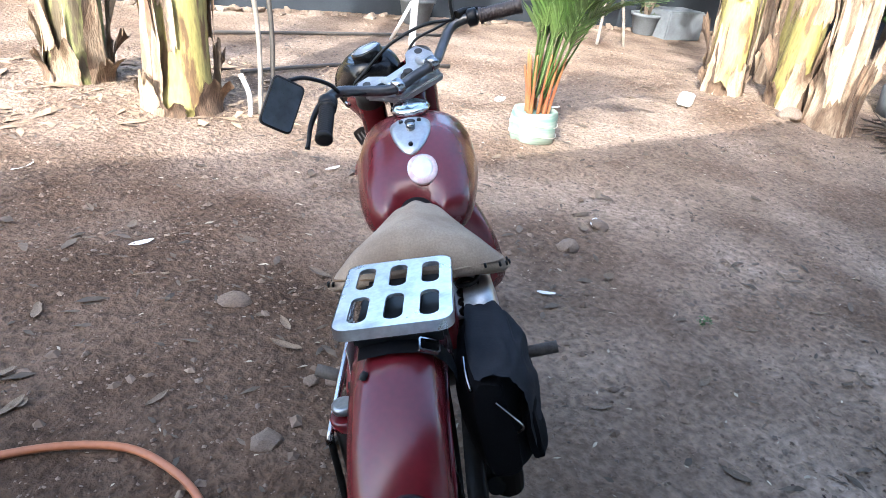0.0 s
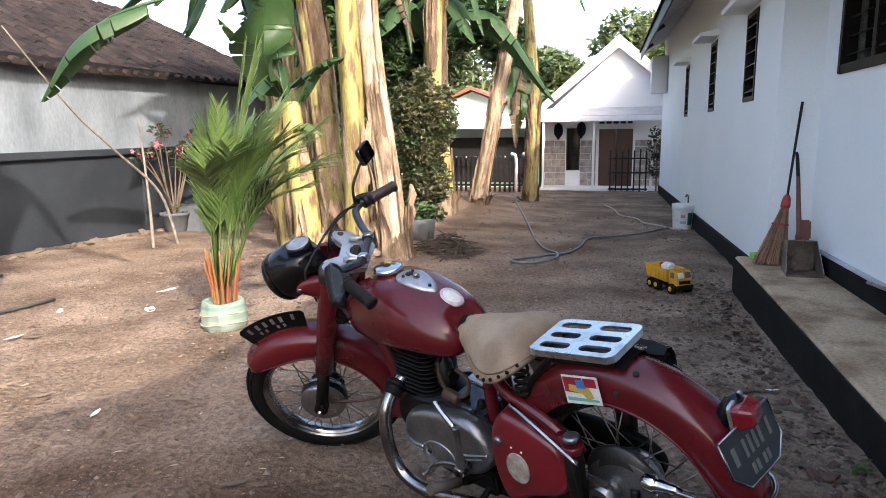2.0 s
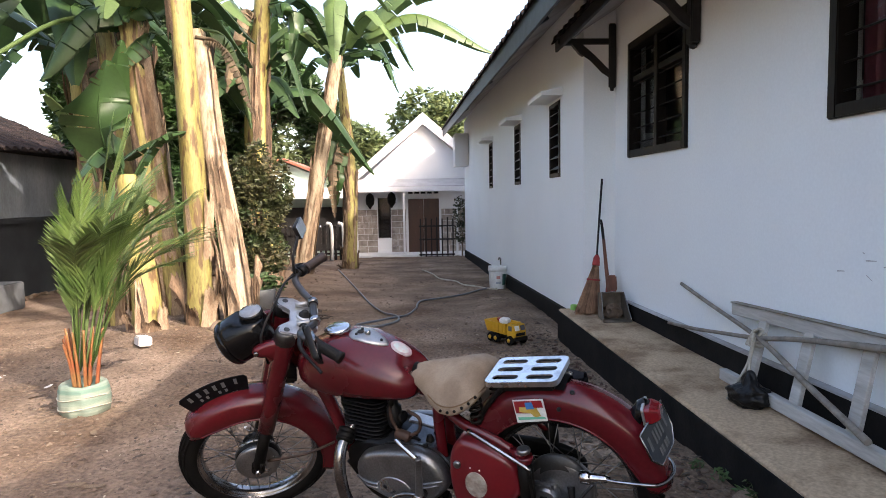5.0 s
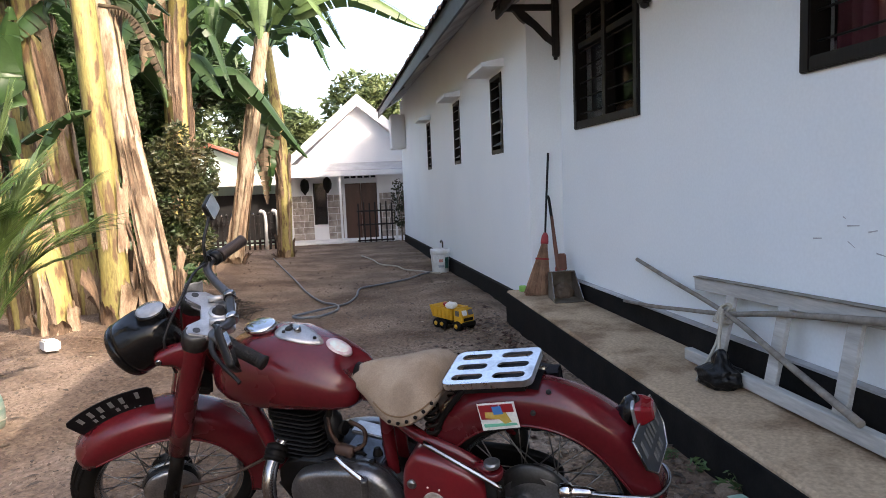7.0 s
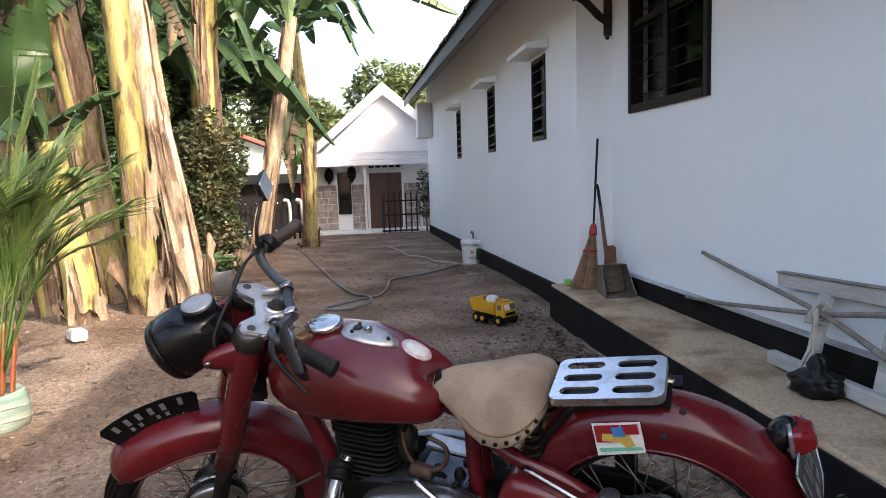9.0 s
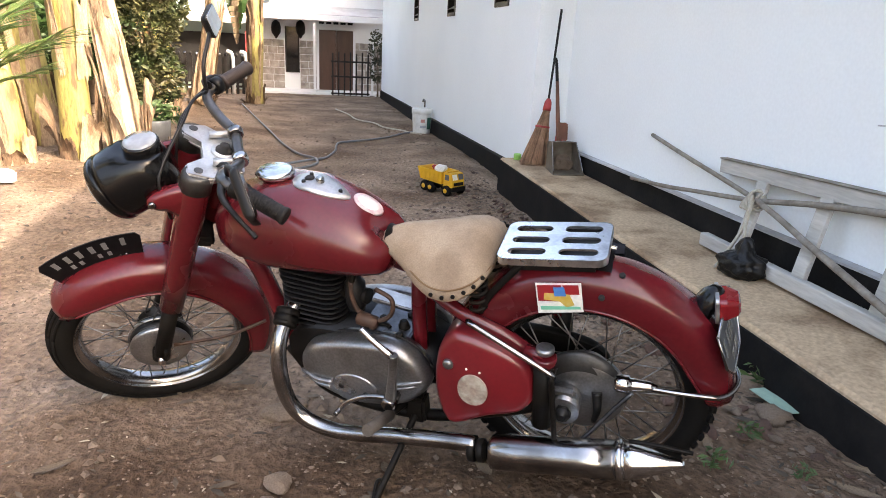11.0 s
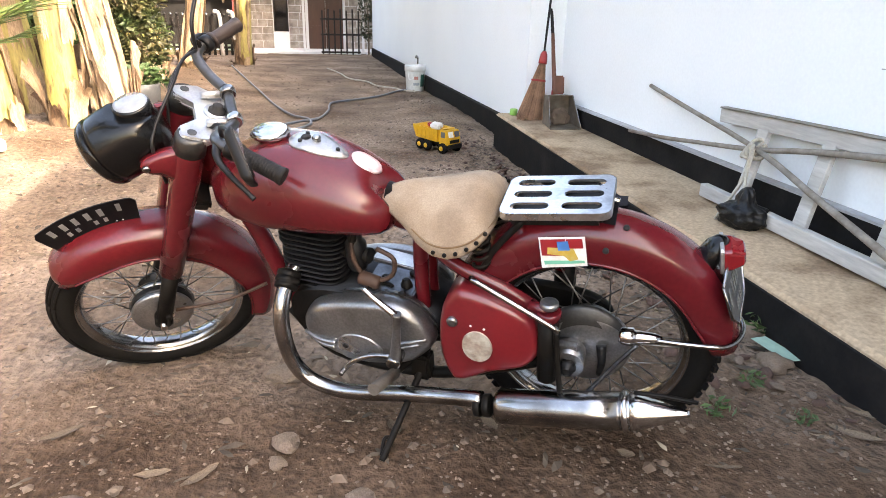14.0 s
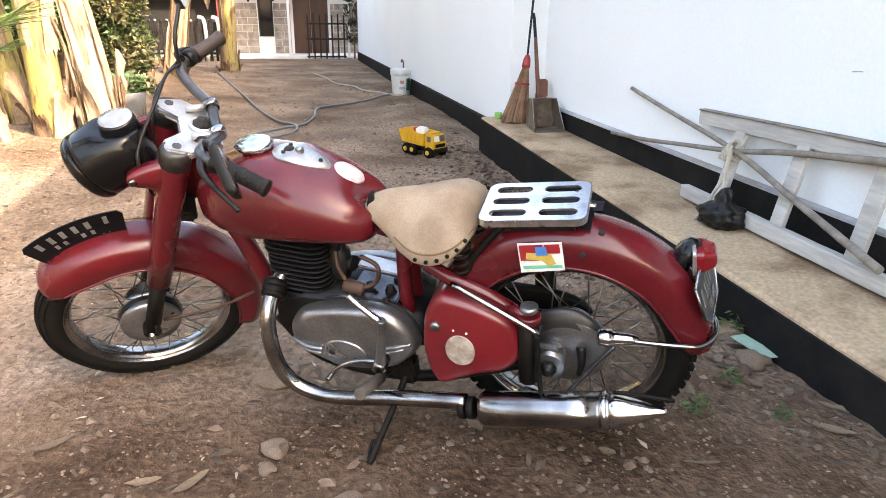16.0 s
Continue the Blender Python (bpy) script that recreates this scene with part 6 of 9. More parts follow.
bpart("side_cover", pod([(0.385, 0.52), (0.37, 0.585), (0.31, 0.612), (0.25, 0.60), (0.225, 0.54), (0.25, 0.47), (0.33, 0.44)], -0.075, -0.128, 0.02, 0.008), BRIGHT_ALLOY, label="pale alloy side cover")

# --- rear suspension, axle, stays ---
sh = btube("shock_absorber", [(0.132, 0.136, 0.30), (0.132, 0.136, 0.482)], 0.023, BLACK_IRON, label="black plunger suspension leg", seg=16)
bpart("shock_cap", lathe(bmesh.new(), [(0.019, 0.0), (0.020, 0.004), (0.020, 0.010), (0.015, 0.013)], Matrix.Translation((0.132, 0.136, 0.505)), 18), ALLOY, sh, "dull alloy cap")
bpart("shock_clamp", lathe(bmesh.new(), [(0.025, -0.006), (0.027, -0.003), (0.027, 0.012), (0.024, 0.015)], Matrix.Translation((0.132, 0.136, 0.480)), 18), RED, sh, "red clamp")
btube("shock_lug", [(0.132, 0.136, 0.488), (0.175, 0.125, 0.494)], 0.014, RED, sh)
btube("shock_absorber", [(0.128, -0.112, 0.30), (0.128, -0.112, 0.475)], 0.027, BLACK_IRON, seg=16)
axl = btube("rear_axle", [(0.088, 0.05, 0.335), (0.088, 0.125, 0.335)], 0.036, ALLOY, label="alloy axle housing", seg=20)
bpart("axle_nut", lathe(bmesh.new(), [(0.020, 0.0), (0.020, 0.014), (0.010, 0.016), (0.010, 0.024)], Matrix.Translation((0.088, 0.124, 0.335)) @ pose(0, 0, 0, -90, 0, 0), 6), DARK_ALLOY, axl, "hex nut")
bpart("axle_lug", box(bmesh.new(), (0.07, 0.02, 0.10), Matrix.Translation((0.098, 0.10, 0.335)), 0.008), ALLOY, axl)
btube("brake_lever", [(0.02, 0.07, 0.36), (0.015, 0.085, 0.32), (0.02, 0.085, 0.285)], [0.012, 0.009, 0.006], DARK_ALLOY, axl)
bpart("drum_plate", lathe(bmesh.new(), [(0.094, 0.0), (0.096, 0.006), (0.090, 0.014), (0.060, 0.020), (0.015, 0.022)], Matrix.Translation((0.060, 0.045, 0.357)) @ pose(0, 0, 0, -90, 0, 0), 40), MID_ALLOY, axl, "dull round brake plate")
rod = btube("support_rod", [(0.300, 0.132, 0.548), (0.287, 0.136, 0.543), (0.120, 0.164, 0.473), (0.112, 0.165, 0.464)], 0.0065, DULL_CHROME, label="bent chrome support rod", seg=8, n=4)
btube("rod_foot", [(0.112, 0.165, 0.466), (0.107, 0.165, 0.39), (0.096, 0.165, 0.27)], 0.0065, BLACK_IRON, rod, "black lower end", seg=8, n=4)
btube("guard_stay", [(-0.09, 0.100, 0.423), (-0.14, 0.101, 0.424), (-0.197, 0.101, 0.427), (-0.232, 0.092, 0.426), (-0.256, 0.066, 0.427), (-0.268, 0.030, 0.430), (-0.262, -0.010, 0.430), (-0.235, -0.040, 0.428), (-0.15, -0.055, 0.425)], 0.0058, DULL_CHROME, label="thin chrome mudguard stay", seg=8)
btube("stay_strut", [(-0.055, 0.102, 0.404), (-0.02, 0.118, 0.362), (0.036, 0.140, 0.284), (0.055, 0.146, 0.277), (0.090, 0.152, 0.276)], 0.0050, GEARBOX, label="thin grey strut to the mudguard stay", seg=8)
bpart("stay_spool", lathe(bmesh.new(), [(0.014, 0.0), (0.019, 0.006), (0.021, 0.03), (0.015, 0.034), (0.015, 0.042), (0.012, 0.075), (0.006, 0.09)], Matrix.Translation((-0.015, 0.095, 0.418)) @ pose(0, 0, 0, 0, -86, 0), 20), CHROME, label="chrome tapered spool")
btube("rack_stay", [(0.20, 0.075, 0.675), (0.26, 0.085, 0.60), (0.285, 0.09, 0.55)], 0.008, BLACK_IRON, seg=8)

# --- controls low down ---
kick = btube("kick_starter", [(0.548, 0.155, 0.500), (0.52, 0.165, 0.483), (0.468, 0.176, 0.452)], [0.006, 0.007, 0.009], CHROME, label="chrome kick starter lever", seg=10)
btube("kick_arm", [(0.464, 0.176, 0.458), (0.472, 0.172, 0.40), (0.488, 0.165, 0.30)], [0.010, 0.010, 0.014], ALLOY, kick, seg=10)
bpart("kick_hub", lathe(bmesh.new(), [(0.018, -0.03), (0.018, 0.012), (0.010, 0.016)], Matrix.Translation((0.49, 0.166, 0.300)) @ pose(0, 0, 0, -90, 0, 0), 14), DULL_CHROME, kick)
btube("gear_lever", [(0.50, 0.150, 0.298), (0.55, 0.155, 0.295), (0.60, 0.160, 0.272), (0.625, 0.165, 0.245), (0.63, 0.185, 0.243)], 0.0065, DULL_CHROME, label="bent gear lever", seg=8)
for s, p_, q_ in ((1, (0.486, 0.182, 0.276), (0.497, 0.280, 0.317)), (-1, (0.555, -0.180, 0.250), (0.558, -0.268, 0.256))):
    peg = btube("foot_peg", [p_, q_], 0.0145, WORN_PEG, label="worn rubber foot peg", seg=12)
    btube("peg_bracket", [(0.47, s * 0.07, 0.235), (0.50, s * 0.13, 0.235), p_], 0.011, BLACK_IRON, peg, seg=8)
stand = btube("side_stand", [(0.452, 0.085, 0.212), (0.464, 0.17, 0.176), (0.486, 0.262, 0.119), (0.494, 0.300, 0.097)], [0.010, 0.009, 0.009, 0.009], BLACK_IRON, label="black side stand with flat foot", seg=8)
bpart("stand_foot", box(bmesh.new(), (0.05, 0.022, 0.008), Matrix.Translation((0.497, 0.312, 0.093)) @ pose(0, 0, 0, 15, 0, 30), 0.003), BLACK_IRON, stand)
btube("stand_lug", [(0.486, 0.250, 0.126), (0.503, 0.252, 0.118), (0.498, 0.290, 0.104)], 0.005, BLACK_IRON, stand, seg=6)
bpart("stand_pivot", box(bmesh.new(), (0.05, 0.05, 0.08), Matrix.Translation((0.452, 0.08, 0.222)), 0.008), BLACK_IRON, stand)
# chain case seen through the wheel
bpart("chain_guard", pod([(0.36, 0.40), (0.20, 0.42), (0.05, 0.40), (0.0, 0.345), (0.05, 0.28), (0.20, 0.27), (0.36, 0.29)], -0.045, -0.075, 0.008, 0.002), BLACK_IRON, label="black chain guard")

# --- fork, lamp, bars (fork space: x ahead of the steering axis, z along it) ---
FX0 = 0.0625
for s in (1, -1):
    leg = btube("fork_leg", [(FX0, s * 0.085, 0.0), (FX0, s * 0.085, -0.10), (FX0, s * 0.085, -0.41)], [0.035, 0.034, 0.030], RED, label="dark red fork shroud", seg=20, fork=True, n=3)
    btube("fork_slider", [(FX0, s * 0.085, -0.40), (FX0, s * 0.085, -0.60)], 0.021, BLACK_IRON, leg, "black fork slider", 14, True)
    bpart("fork_cap", lathe(bmesh.new(), [(0.036, -0.040), (0.036, -0.004), (0.033, 0.004), (0.028, 0.008), (0.024, 0.004), (0.010, 0.004), (0.010, 0.012)], Matrix.Translation((FX0, s * 0.085, 0.024)), 20), MID_ALLOY, leg, "grey alloy fork cap", True)
    bpart("axle_boss", lathe(bmesh.new(), [(0.020, -0.03), (0.024, -0.02), (0.024, 0.012), (0.014, 0.02)], Matrix.Translation((FX0, s * 0.082, -0.609)) @ pose(0, 0, 0, -s * 90, 0, 0), 16), BLACK_IRON, leg, "", True)
    btube("slider_lug", [(FX0 - 0.01, s * 0.11, -0.60), (FX0 - 0.005, s * 0.112, -0.56)], 0.006, BLACK_IRON, leg, "", 6, True)
    # lamp ear: a red pressed bracket reaching forward
    ear = bmesh.new()
    outl = closed_curve([(0.045, -0.005, 0), (0.10, -0.012, 0), (0.142, -0.036, 0), (0.160, -0.060, 0), (0.148, -0.076, 0), (0.115, -0.080, 0), (0.075, -0.098, 0), (0.045, -0.105, 0)], 4)
    ring_a = [(v.x, s * 0.098, v.y) for v in outl]
    cx = sum(v.x for v in outl) / len(outl)
    cz = sum(v.y for v in outl) / len(outl)
    loft(ear, [[(x, s * 0.078, z) for x, y, z in ring_a], ring_a, [(cx + (x - cx) * 0.8, s * 0.106, cz + (z - cz) * 0.8) for x, y, z in ring_a], [(cx + (x - cx) * 0.02, s * 0.108, cz + (z - cz) * 0.02) for x, y, z in ring_a]])
    bpart("lamp_ear", ear, RED, leg, "red pressed lamp bracket", True)
    bpart("ear_bolt", lathe(bmesh.new(), [(0.009, 0.0), (0.009, 0.006), (0.004, 0.008)], Matrix.Translation((0.148, s * 0.104, -0.060)) @ pose(0, 0, 0, -s * 90, 0, 0), 8), DULL_CHROME, leg, "", True)
btube("front_axle", [(FX0, -0.115, -0.609), (FX0, 0.115, -0.609)], 0.010, DULL_CHROME, fork=True)
bpart("brake_plate", lathe(bmesh.new(), [(0.080, 0.0), (0.082, 0.006), (0.078, 0.014), (0.05, 0.017), (0.014, 0.018)], Matrix.Translation((FX0, 0.047, -0.609)) @ pose(0, 0, 0, -90, 0, 0), 36), ALLOY, front, "dull alloy brake plate", True)
btube("torque_rod", [(FX0 - 0.03, 0.07, -0.585), (-0.10, 0.078, -0.535), (-0.20, 0.072, -0.475)], 0.005, RUST, label="thin rusty torque rod", seg=6, fork=True)
# yoke: cast plate joining the legs to the stem
yb = bmesh.new()
slab(yb, [(FX0 + 0.026, 0.100), (FX0 - 0.030, 0.110), (0.005, 0.080), (-0.042, 0.066), (-0.052, -0.066), (0.005, -0.080), (FX0 - 0.030, -0.110), (FX0 + 0.026, -0.100), (FX0 + 0.026, -0.060), (0.044, -0.034), (0.044, 0.034), (FX0 + 0.026, 0.060)], 0.020, Matrix.Translation((0, 0, 0.014)))
bmesh.ops.bevel(yb, geom=list(yb.edges), offset=0.004, segments=2, affect="EDGES")
yoke = bpart("yoke", yb, BRIGHT_ALLOY, label="cast alloy top yoke", fork=True)
bpart("stem_nut", lathe(bmesh.new(), [(0.020, 0.0), (0.020, 0.012), (0.012, 0.014), (0.012, 0.024), (0.006, 0.026)], Matrix.Translation((0, 0, 0.031)), 12), DARK, yoke, "dark stem socket", True)
bpart("stem_ring", lathe(bmesh.new(), [(0.021, 0.0), (0.030, 0.0), (0.029, 0.007), (0.022, 0.008)], Matrix.Translation((0, 0, 0.033)), 20, caps=False), BRIGHT_ALLOY, yoke, "", True)
bpart("lower_yoke", box(bmesh.new(), (0.09, 0.20, 0.03), Matrix.Translation((0.04, 0, -0.17)), 0.008), BLACK_IRON, yoke, "", True)
bpart("steering_stem", tube(bmesh.new(), [(0, 0, -0.17), (0, 0, 0.02)], 0.024, 14), BLACK_IRON, yoke, "", True)
for s in (1, -1):
    bpart("bar_clamp", lathe(bmesh.new(), [(0.016, -0.012), (0.019, -0.008), (0.019, 0.008), (0.016, 0.012)], Matrix.Translation((-0.028, s * 0.055, 0.058)) @ pose(0, 0, 0, 90, 0, 0), 14), DULL_CHROME, yoke, "chrome bar clamp", True)
    btube("clamp_bolt", [(0.03, s * 0.055, 0.042), (-0.02, s * 0.055, 0.052)], 0.009, BRIGHT_ALLOY, yoke, "", 8, True)
    btube("clamp_post", [(-0.026, s * 0.055, 0.02), (-0.028, s * 0.055, 0.05)], 0.011, BRIGHT_ALLOY, yoke, "", 8, True)
lamp_m = Matrix.Translation((0.190, 0.0, -0.067)) @ pose(0, 0, 0, 0, 90 + 46, 0) @ Matrix.Diagonal((0.745, 0.745, 0.85, 1))
up_m = Matrix.Translation((0.178, -0.005, 0.024)) @ pose(0, 0, 0, 0, RAKE - 2, 0)
bm = lathe(bmesh.new(), [(0.010, -0.119), (0.040, -0.117), (0.066, -0.111), (0.088, -0.098), (0.099, -0.082), (0.106, -0.060), (0.110, -0.030), (0.111, 0.0), (0.111, 0.030), (0.1105, 0.048)], lamp_m, 48)
for v in bm.verts:
    q = up_m.inverted() @ v.co
    lim = -0.010 + 0.9 * max(0.0, Vector((q.x, q.y)).length - 0.050)
    if q.z > lim:
        v.co = up_m @ Vector((q.x, q.y, lim))
lampb = bpart("headlamp", bm, BLACK, label="bulbous black headlamp shell", fork=True)
bpart("headlamp_rim", lathe(bmesh.new(), [(0.1105, 0.047), (0.1118, 0.050), (0.1112, 0.058), (0.107, 0.068), (0.100, 0.075), (0.094, 0.077)], lamp_m, 36, caps=False), BLACK, lampb, "black lamp rim", True)
bpart("headlamp_glass", lathe(bmesh.new(), [(0.096, 0.074), (0.080, 0.086), (0.05, 0.094), (0.01, 0.097)], lamp_m, 30), DIAL, lampb, "pale lamp glass", True)
bpart("speedometer", lathe(bmesh.new(), [(0.042, -0.035), (0.041, -0.008), (0.041, 0.006), (0.037, 0.010)], up_m, 28), BLACK, lampb, "black speedometer bezel", True)
bpart("speedometer_glass", lathe(bmesh.new(), [(0.0365, 0.0085), (0.0365, 0.0110), (0.02, 0.014), (0.005, 0.015)], up_m, 28), DIAL, lampb, "cloudy pale dial glass", True)
for z, sx in ((0.0, 1), (0.02, 1)):
    bpart("lamp_screw", lathe(bmesh.new(), [(0.006, 0.0), (0.006, 0.004), (0.003, 0.005)], lamp_m @ pose(0, 0, 0, 0, 0, 60 + 700 * z) @ Matrix.Translation((0, 0.1035, -0.01 + z)) @ pose(0, 0, 0, -90, 0, 0), 8), DULL_CHROME, lampb, "", True)
# handlebar
bar_half = [(-0.028, 0.0, 0.056), (-0.026, 0.065, 0.056), (0.008, 0.125, 0.070), (0.030, 0.172, 0.088), (0.026, 0.204, 0.098), (0.004, 0.228, 0.102), (-0.030, 0.256, 0.103), (-0.066, 0.288, 0.103)]
bar_right = [(-0.064, -0.298, 0.097), (-0.032, -0.262, 0.089), (0.002, -0.230, 0.081), (0.024, -0.203, 0.075), (0.029, -0.170, 0.068), (0.006, -0.122, 0.058), (-0.026, -0.065, 0.054)]
full = bar_right + bar_half
bar = btube("handlebar", full, 0.0125, paint("blackened_chrome", (0.10, 0.10, 0.105), 0.35, 0.8, (0.05, 0.045, 0.04), 14, 0.7, 90, 0.1, 0.002), label="wide dark swept-back handlebar", seg=14, fork=True)
for s, mt in ((1, GRIP), (-1, BROWN_GRIP)):
    g = bmesh.new()
    p0, p1 = (Vector((-0.006, 0.237, 0.1025)), Vector((-0.078, 0.299, 0.103))) if s > 0 else (Vector((-0.010, -0.241, 0.083)), Vector((-0.072, -0.308, 0.099)))
    d = (p1 - p0).normalized()
    gm = Matrix.Translation(p0) @ d.to_track_quat("Z", "Y").to_matrix().to_4x4()
    prof = [(0.014, -0.004), (0.021, -0.002), (0.021, 0.004)]
    for q in range(14):
        z = 0.006 + q * 0.0064
        prof += [(0.0165, z), (0.0178, z + 0.002), (0.0178, z + 0.0044)]
    prof += [(0.0195, 0.097), (0.0195, 0.103), (0.012, 0.105)]
    lathe(g, prof, gm, 18)
    bpart("grip", g, mt, bar, "ribbed rubber grip", True)
    bpart("lever_mount", lathe(bmesh.new(), [(0.018, -0.012), (0.022, -0.008), (0.022, 0.010), (0.018, 0.014)], Matrix.Translation((0.006, s * 0.226, 0.102 if s > 0 else 0.080)) @ d.to_track_quat("Z", "Y").to_matrix().to_4x4(), 14), DARK_ALLOY, bar, "", True)
    btube("hand_lever" , [(0.030, s * 0.195, 0.092), (0.034, s * 0.235, 0.084), (0.010, s * 0.280, 0.074), (-0.019, s * 0.312, 0.062), (-0.030, s * 0.325, 0.057)], [0.011, 0.008, 0.006, 0.005, 0.006], DARK_ALLOY if s > 0 else BLACK_IRON, bar, "worn control lever", 8, True)
    if s < 0:
        btube("cable", [(0.032, s * 0.185, 0.084), (0.070, s * 0.12, 0.088), (0.099, s * 0.03, 0.070), (0.131, s * -0.04, 0.012), (0.137, s * -0.08, -0.022), (0.10, s * -0.075, -0.12)], 0.0042, BLACK_PLASTIC, bar, "black control cable", 6, True)
    else:
        btube("cable", [(0.030, 0.190, 0.088), (0.0, 0.13, 0.072), (0.012, 0.07, 0.052), (0.035, 0.045, -0.02), (0.03, 0.04, -0.12)], 0.0042, BLACK_PLASTIC, bar, "black control cable", 6, True)
    if s < 0:
        btube("cable", [(0.030, s * 0.205, 0.088), (0.065, s * 0.16, 0.062), (0.095, s * 0.09, 0.035), (0.09, s * 0.05, -0.06), (0.06, s * 0.05, -0.18)], 0.0035, BLACK_PLASTIC, bar, "black control cable", 6, True)


def mirror(stem, center, normal, long_axis, hw, hh, name, label):
    mob = btube(name, stem, 0.0048, BLACK_PLASTIC, bar, label, 8, True)
    zz = Vector(normal).normalized()
    yy = Vector(long_axis)
    yy = (yy - zz * yy.dot(zz)).normalized()
    mm = Matrix.Translation(center) @ Matrix((yy.cross(zz), yy, zz)).transposed().to_4x4()
    sh_ = bmesh.new()
    o_ = round_rect(0, 0, hw, hh, 0.012)
    loft(sh_, [[mm @ Vector((x * k, y * k, z)) for x, y in o_] for k, z in ((0.75, -0.016), (0.95, -0.010), (1.0, 0.0), (1.0, 0.004), (0.93, 0.004))])
    ob = part("mirror_shell", (sh_.transform(FORK), sh_.transform(Matrix.Scale(BK, 4)), sh_)[2], BLACK_PLASTIC, mob)
    gl = bmesh.new()
    i2 = round_rect(0, 0, hw * 0.92, hh * 0.92, 0.010)
    loft(gl, [[mm @ Vector((x, y, z)) for x, y in i2] for z in (0.004, 0.0052)])
    part("mirror_face", (gl.transform(FORK), gl.transform(Matrix.Scale(BK, 4)), gl)[2], DARK_MIRROR if name == "left_mirror" else MIRROR, mob, "mirror glass")
    return mob


mirror([(0.030, -0.185, 0.074), (0.048, -0.200, 0.140), (0.040, -0.255, 0.185), (0.034, -0.300, 0.200)], (0.029, -0.316, 0.209), (-0.8, 0.25, 0.55), (-0.5, -0.8, 0.25), 0.030, 0.044, "right_mirror", "right mirror on a thin black stem")
mirror([(0.020, 0.184, 0.098), (0.030, 0.200, 0.128), (0.040, 0.245, 0.168), (0.034, 0.284, 0.188)], (0.010, 0.328, 0.163), (-0.86, -0.06, 0.50), (-0.371, 0.799, -0.474), 0.037, 0.055, "left_mirror", "left mirror in a black shell, hanging down")


# --- front mudguard and its plate ---
def low_front(a):
    return 0.226 + 0.040 * max(0.0, (52 - a) / 30) ** 1.6 + 0.02 * max(0.0, (a - 140) / 40)


fg = bpart("front_mudguard", guard((FX0, 0, -0.609), 0.318, 0.23, 21, 183, 0.066, 60, low_front, RED, True, "", nose=30.0), RED, label="deep dark red front mudguard", fork=True)
edge = [(FX0 + (low_front(a) + 0.001) * math.cos(math.radians(a)), 0.0665, -0.609 + (low_front(a) + 0.001) * math.sin(math.radians(a))) for a in range(30, 183, 8)]
btube("rolled_edge", edge, 0.0035, RED, fg, "", 6, True)
btube("rolled_edge", [(x, -y, z) for x, y, z in edge], 0.0035, RED, fg, "", 6, True)
pb = bmesh.new()
rings = []
for i in range(25):
    a = math.radians(36 + 40 * i / 24)
    k = 0.7 if i in (0, 24) else 1.0
    lo = 0.318
    hi = 0.386 - 0.012 * (1 - k) * 3
    rings.append([(FX0 + r * math.cos(a), y, -0.609 + r * math.sin(a)) for r, y in ((lo, -0.0015), (hi, -0.0015), (hi, 0.0015), (lo, 0.0015))])
loft(pb, rings, smooth=False)
fp = bpart("front_plate", pb, PLATE, label="black curved number plate on the front mudguard", fork=True)
def plate_bar(a0, a1, r0, r1):
    b_ = bmesh.new()
    for y in (0.0020, -0.0020):
        loft(b_, [[(FX0 + r * math.cos(math.radians(a)), y + e, -0.609 + r * math.sin(math.radians(a))) for r, e in ((r0, 0.0004), (r1, 0.0004), (r1, -0.0004), (r0, -0.0004))] for a in (a0, (a0 + a1) / 2, a1)], smooth=False)
    bpart("plate_bar", b_, PLATE_BAR, fp, "", True)


for a0 in (41.0, 46.5, 51.5, 56.5, 61.5):
    plate_bar(a0, a0 + 1.9, 0.350, 0.373)
plate_bar(68.5, 70.2, 0.352, 0.376)
for a0 in (46.0, 50.0, 58.0, 62.0):
    plate_bar(a0, a0 + 1.6, 0.329, 0.342)
for a0 in (66.5, 69.0):
    bpart("plate_bolt", lathe(bmesh.new(), [(0.004, 0.0), (0.004, 0.003), (0.002, 0.004)], Matrix.Translation((FX0 + 0.322 * math.cos(math.radians(a0)), 0.0015, -0.609 + 0.322 * math.sin(math.radians(a0)))) @ pose(0, 0, 0, -90, 0, 0), 8), DULL_CHROME, fp, "", True)


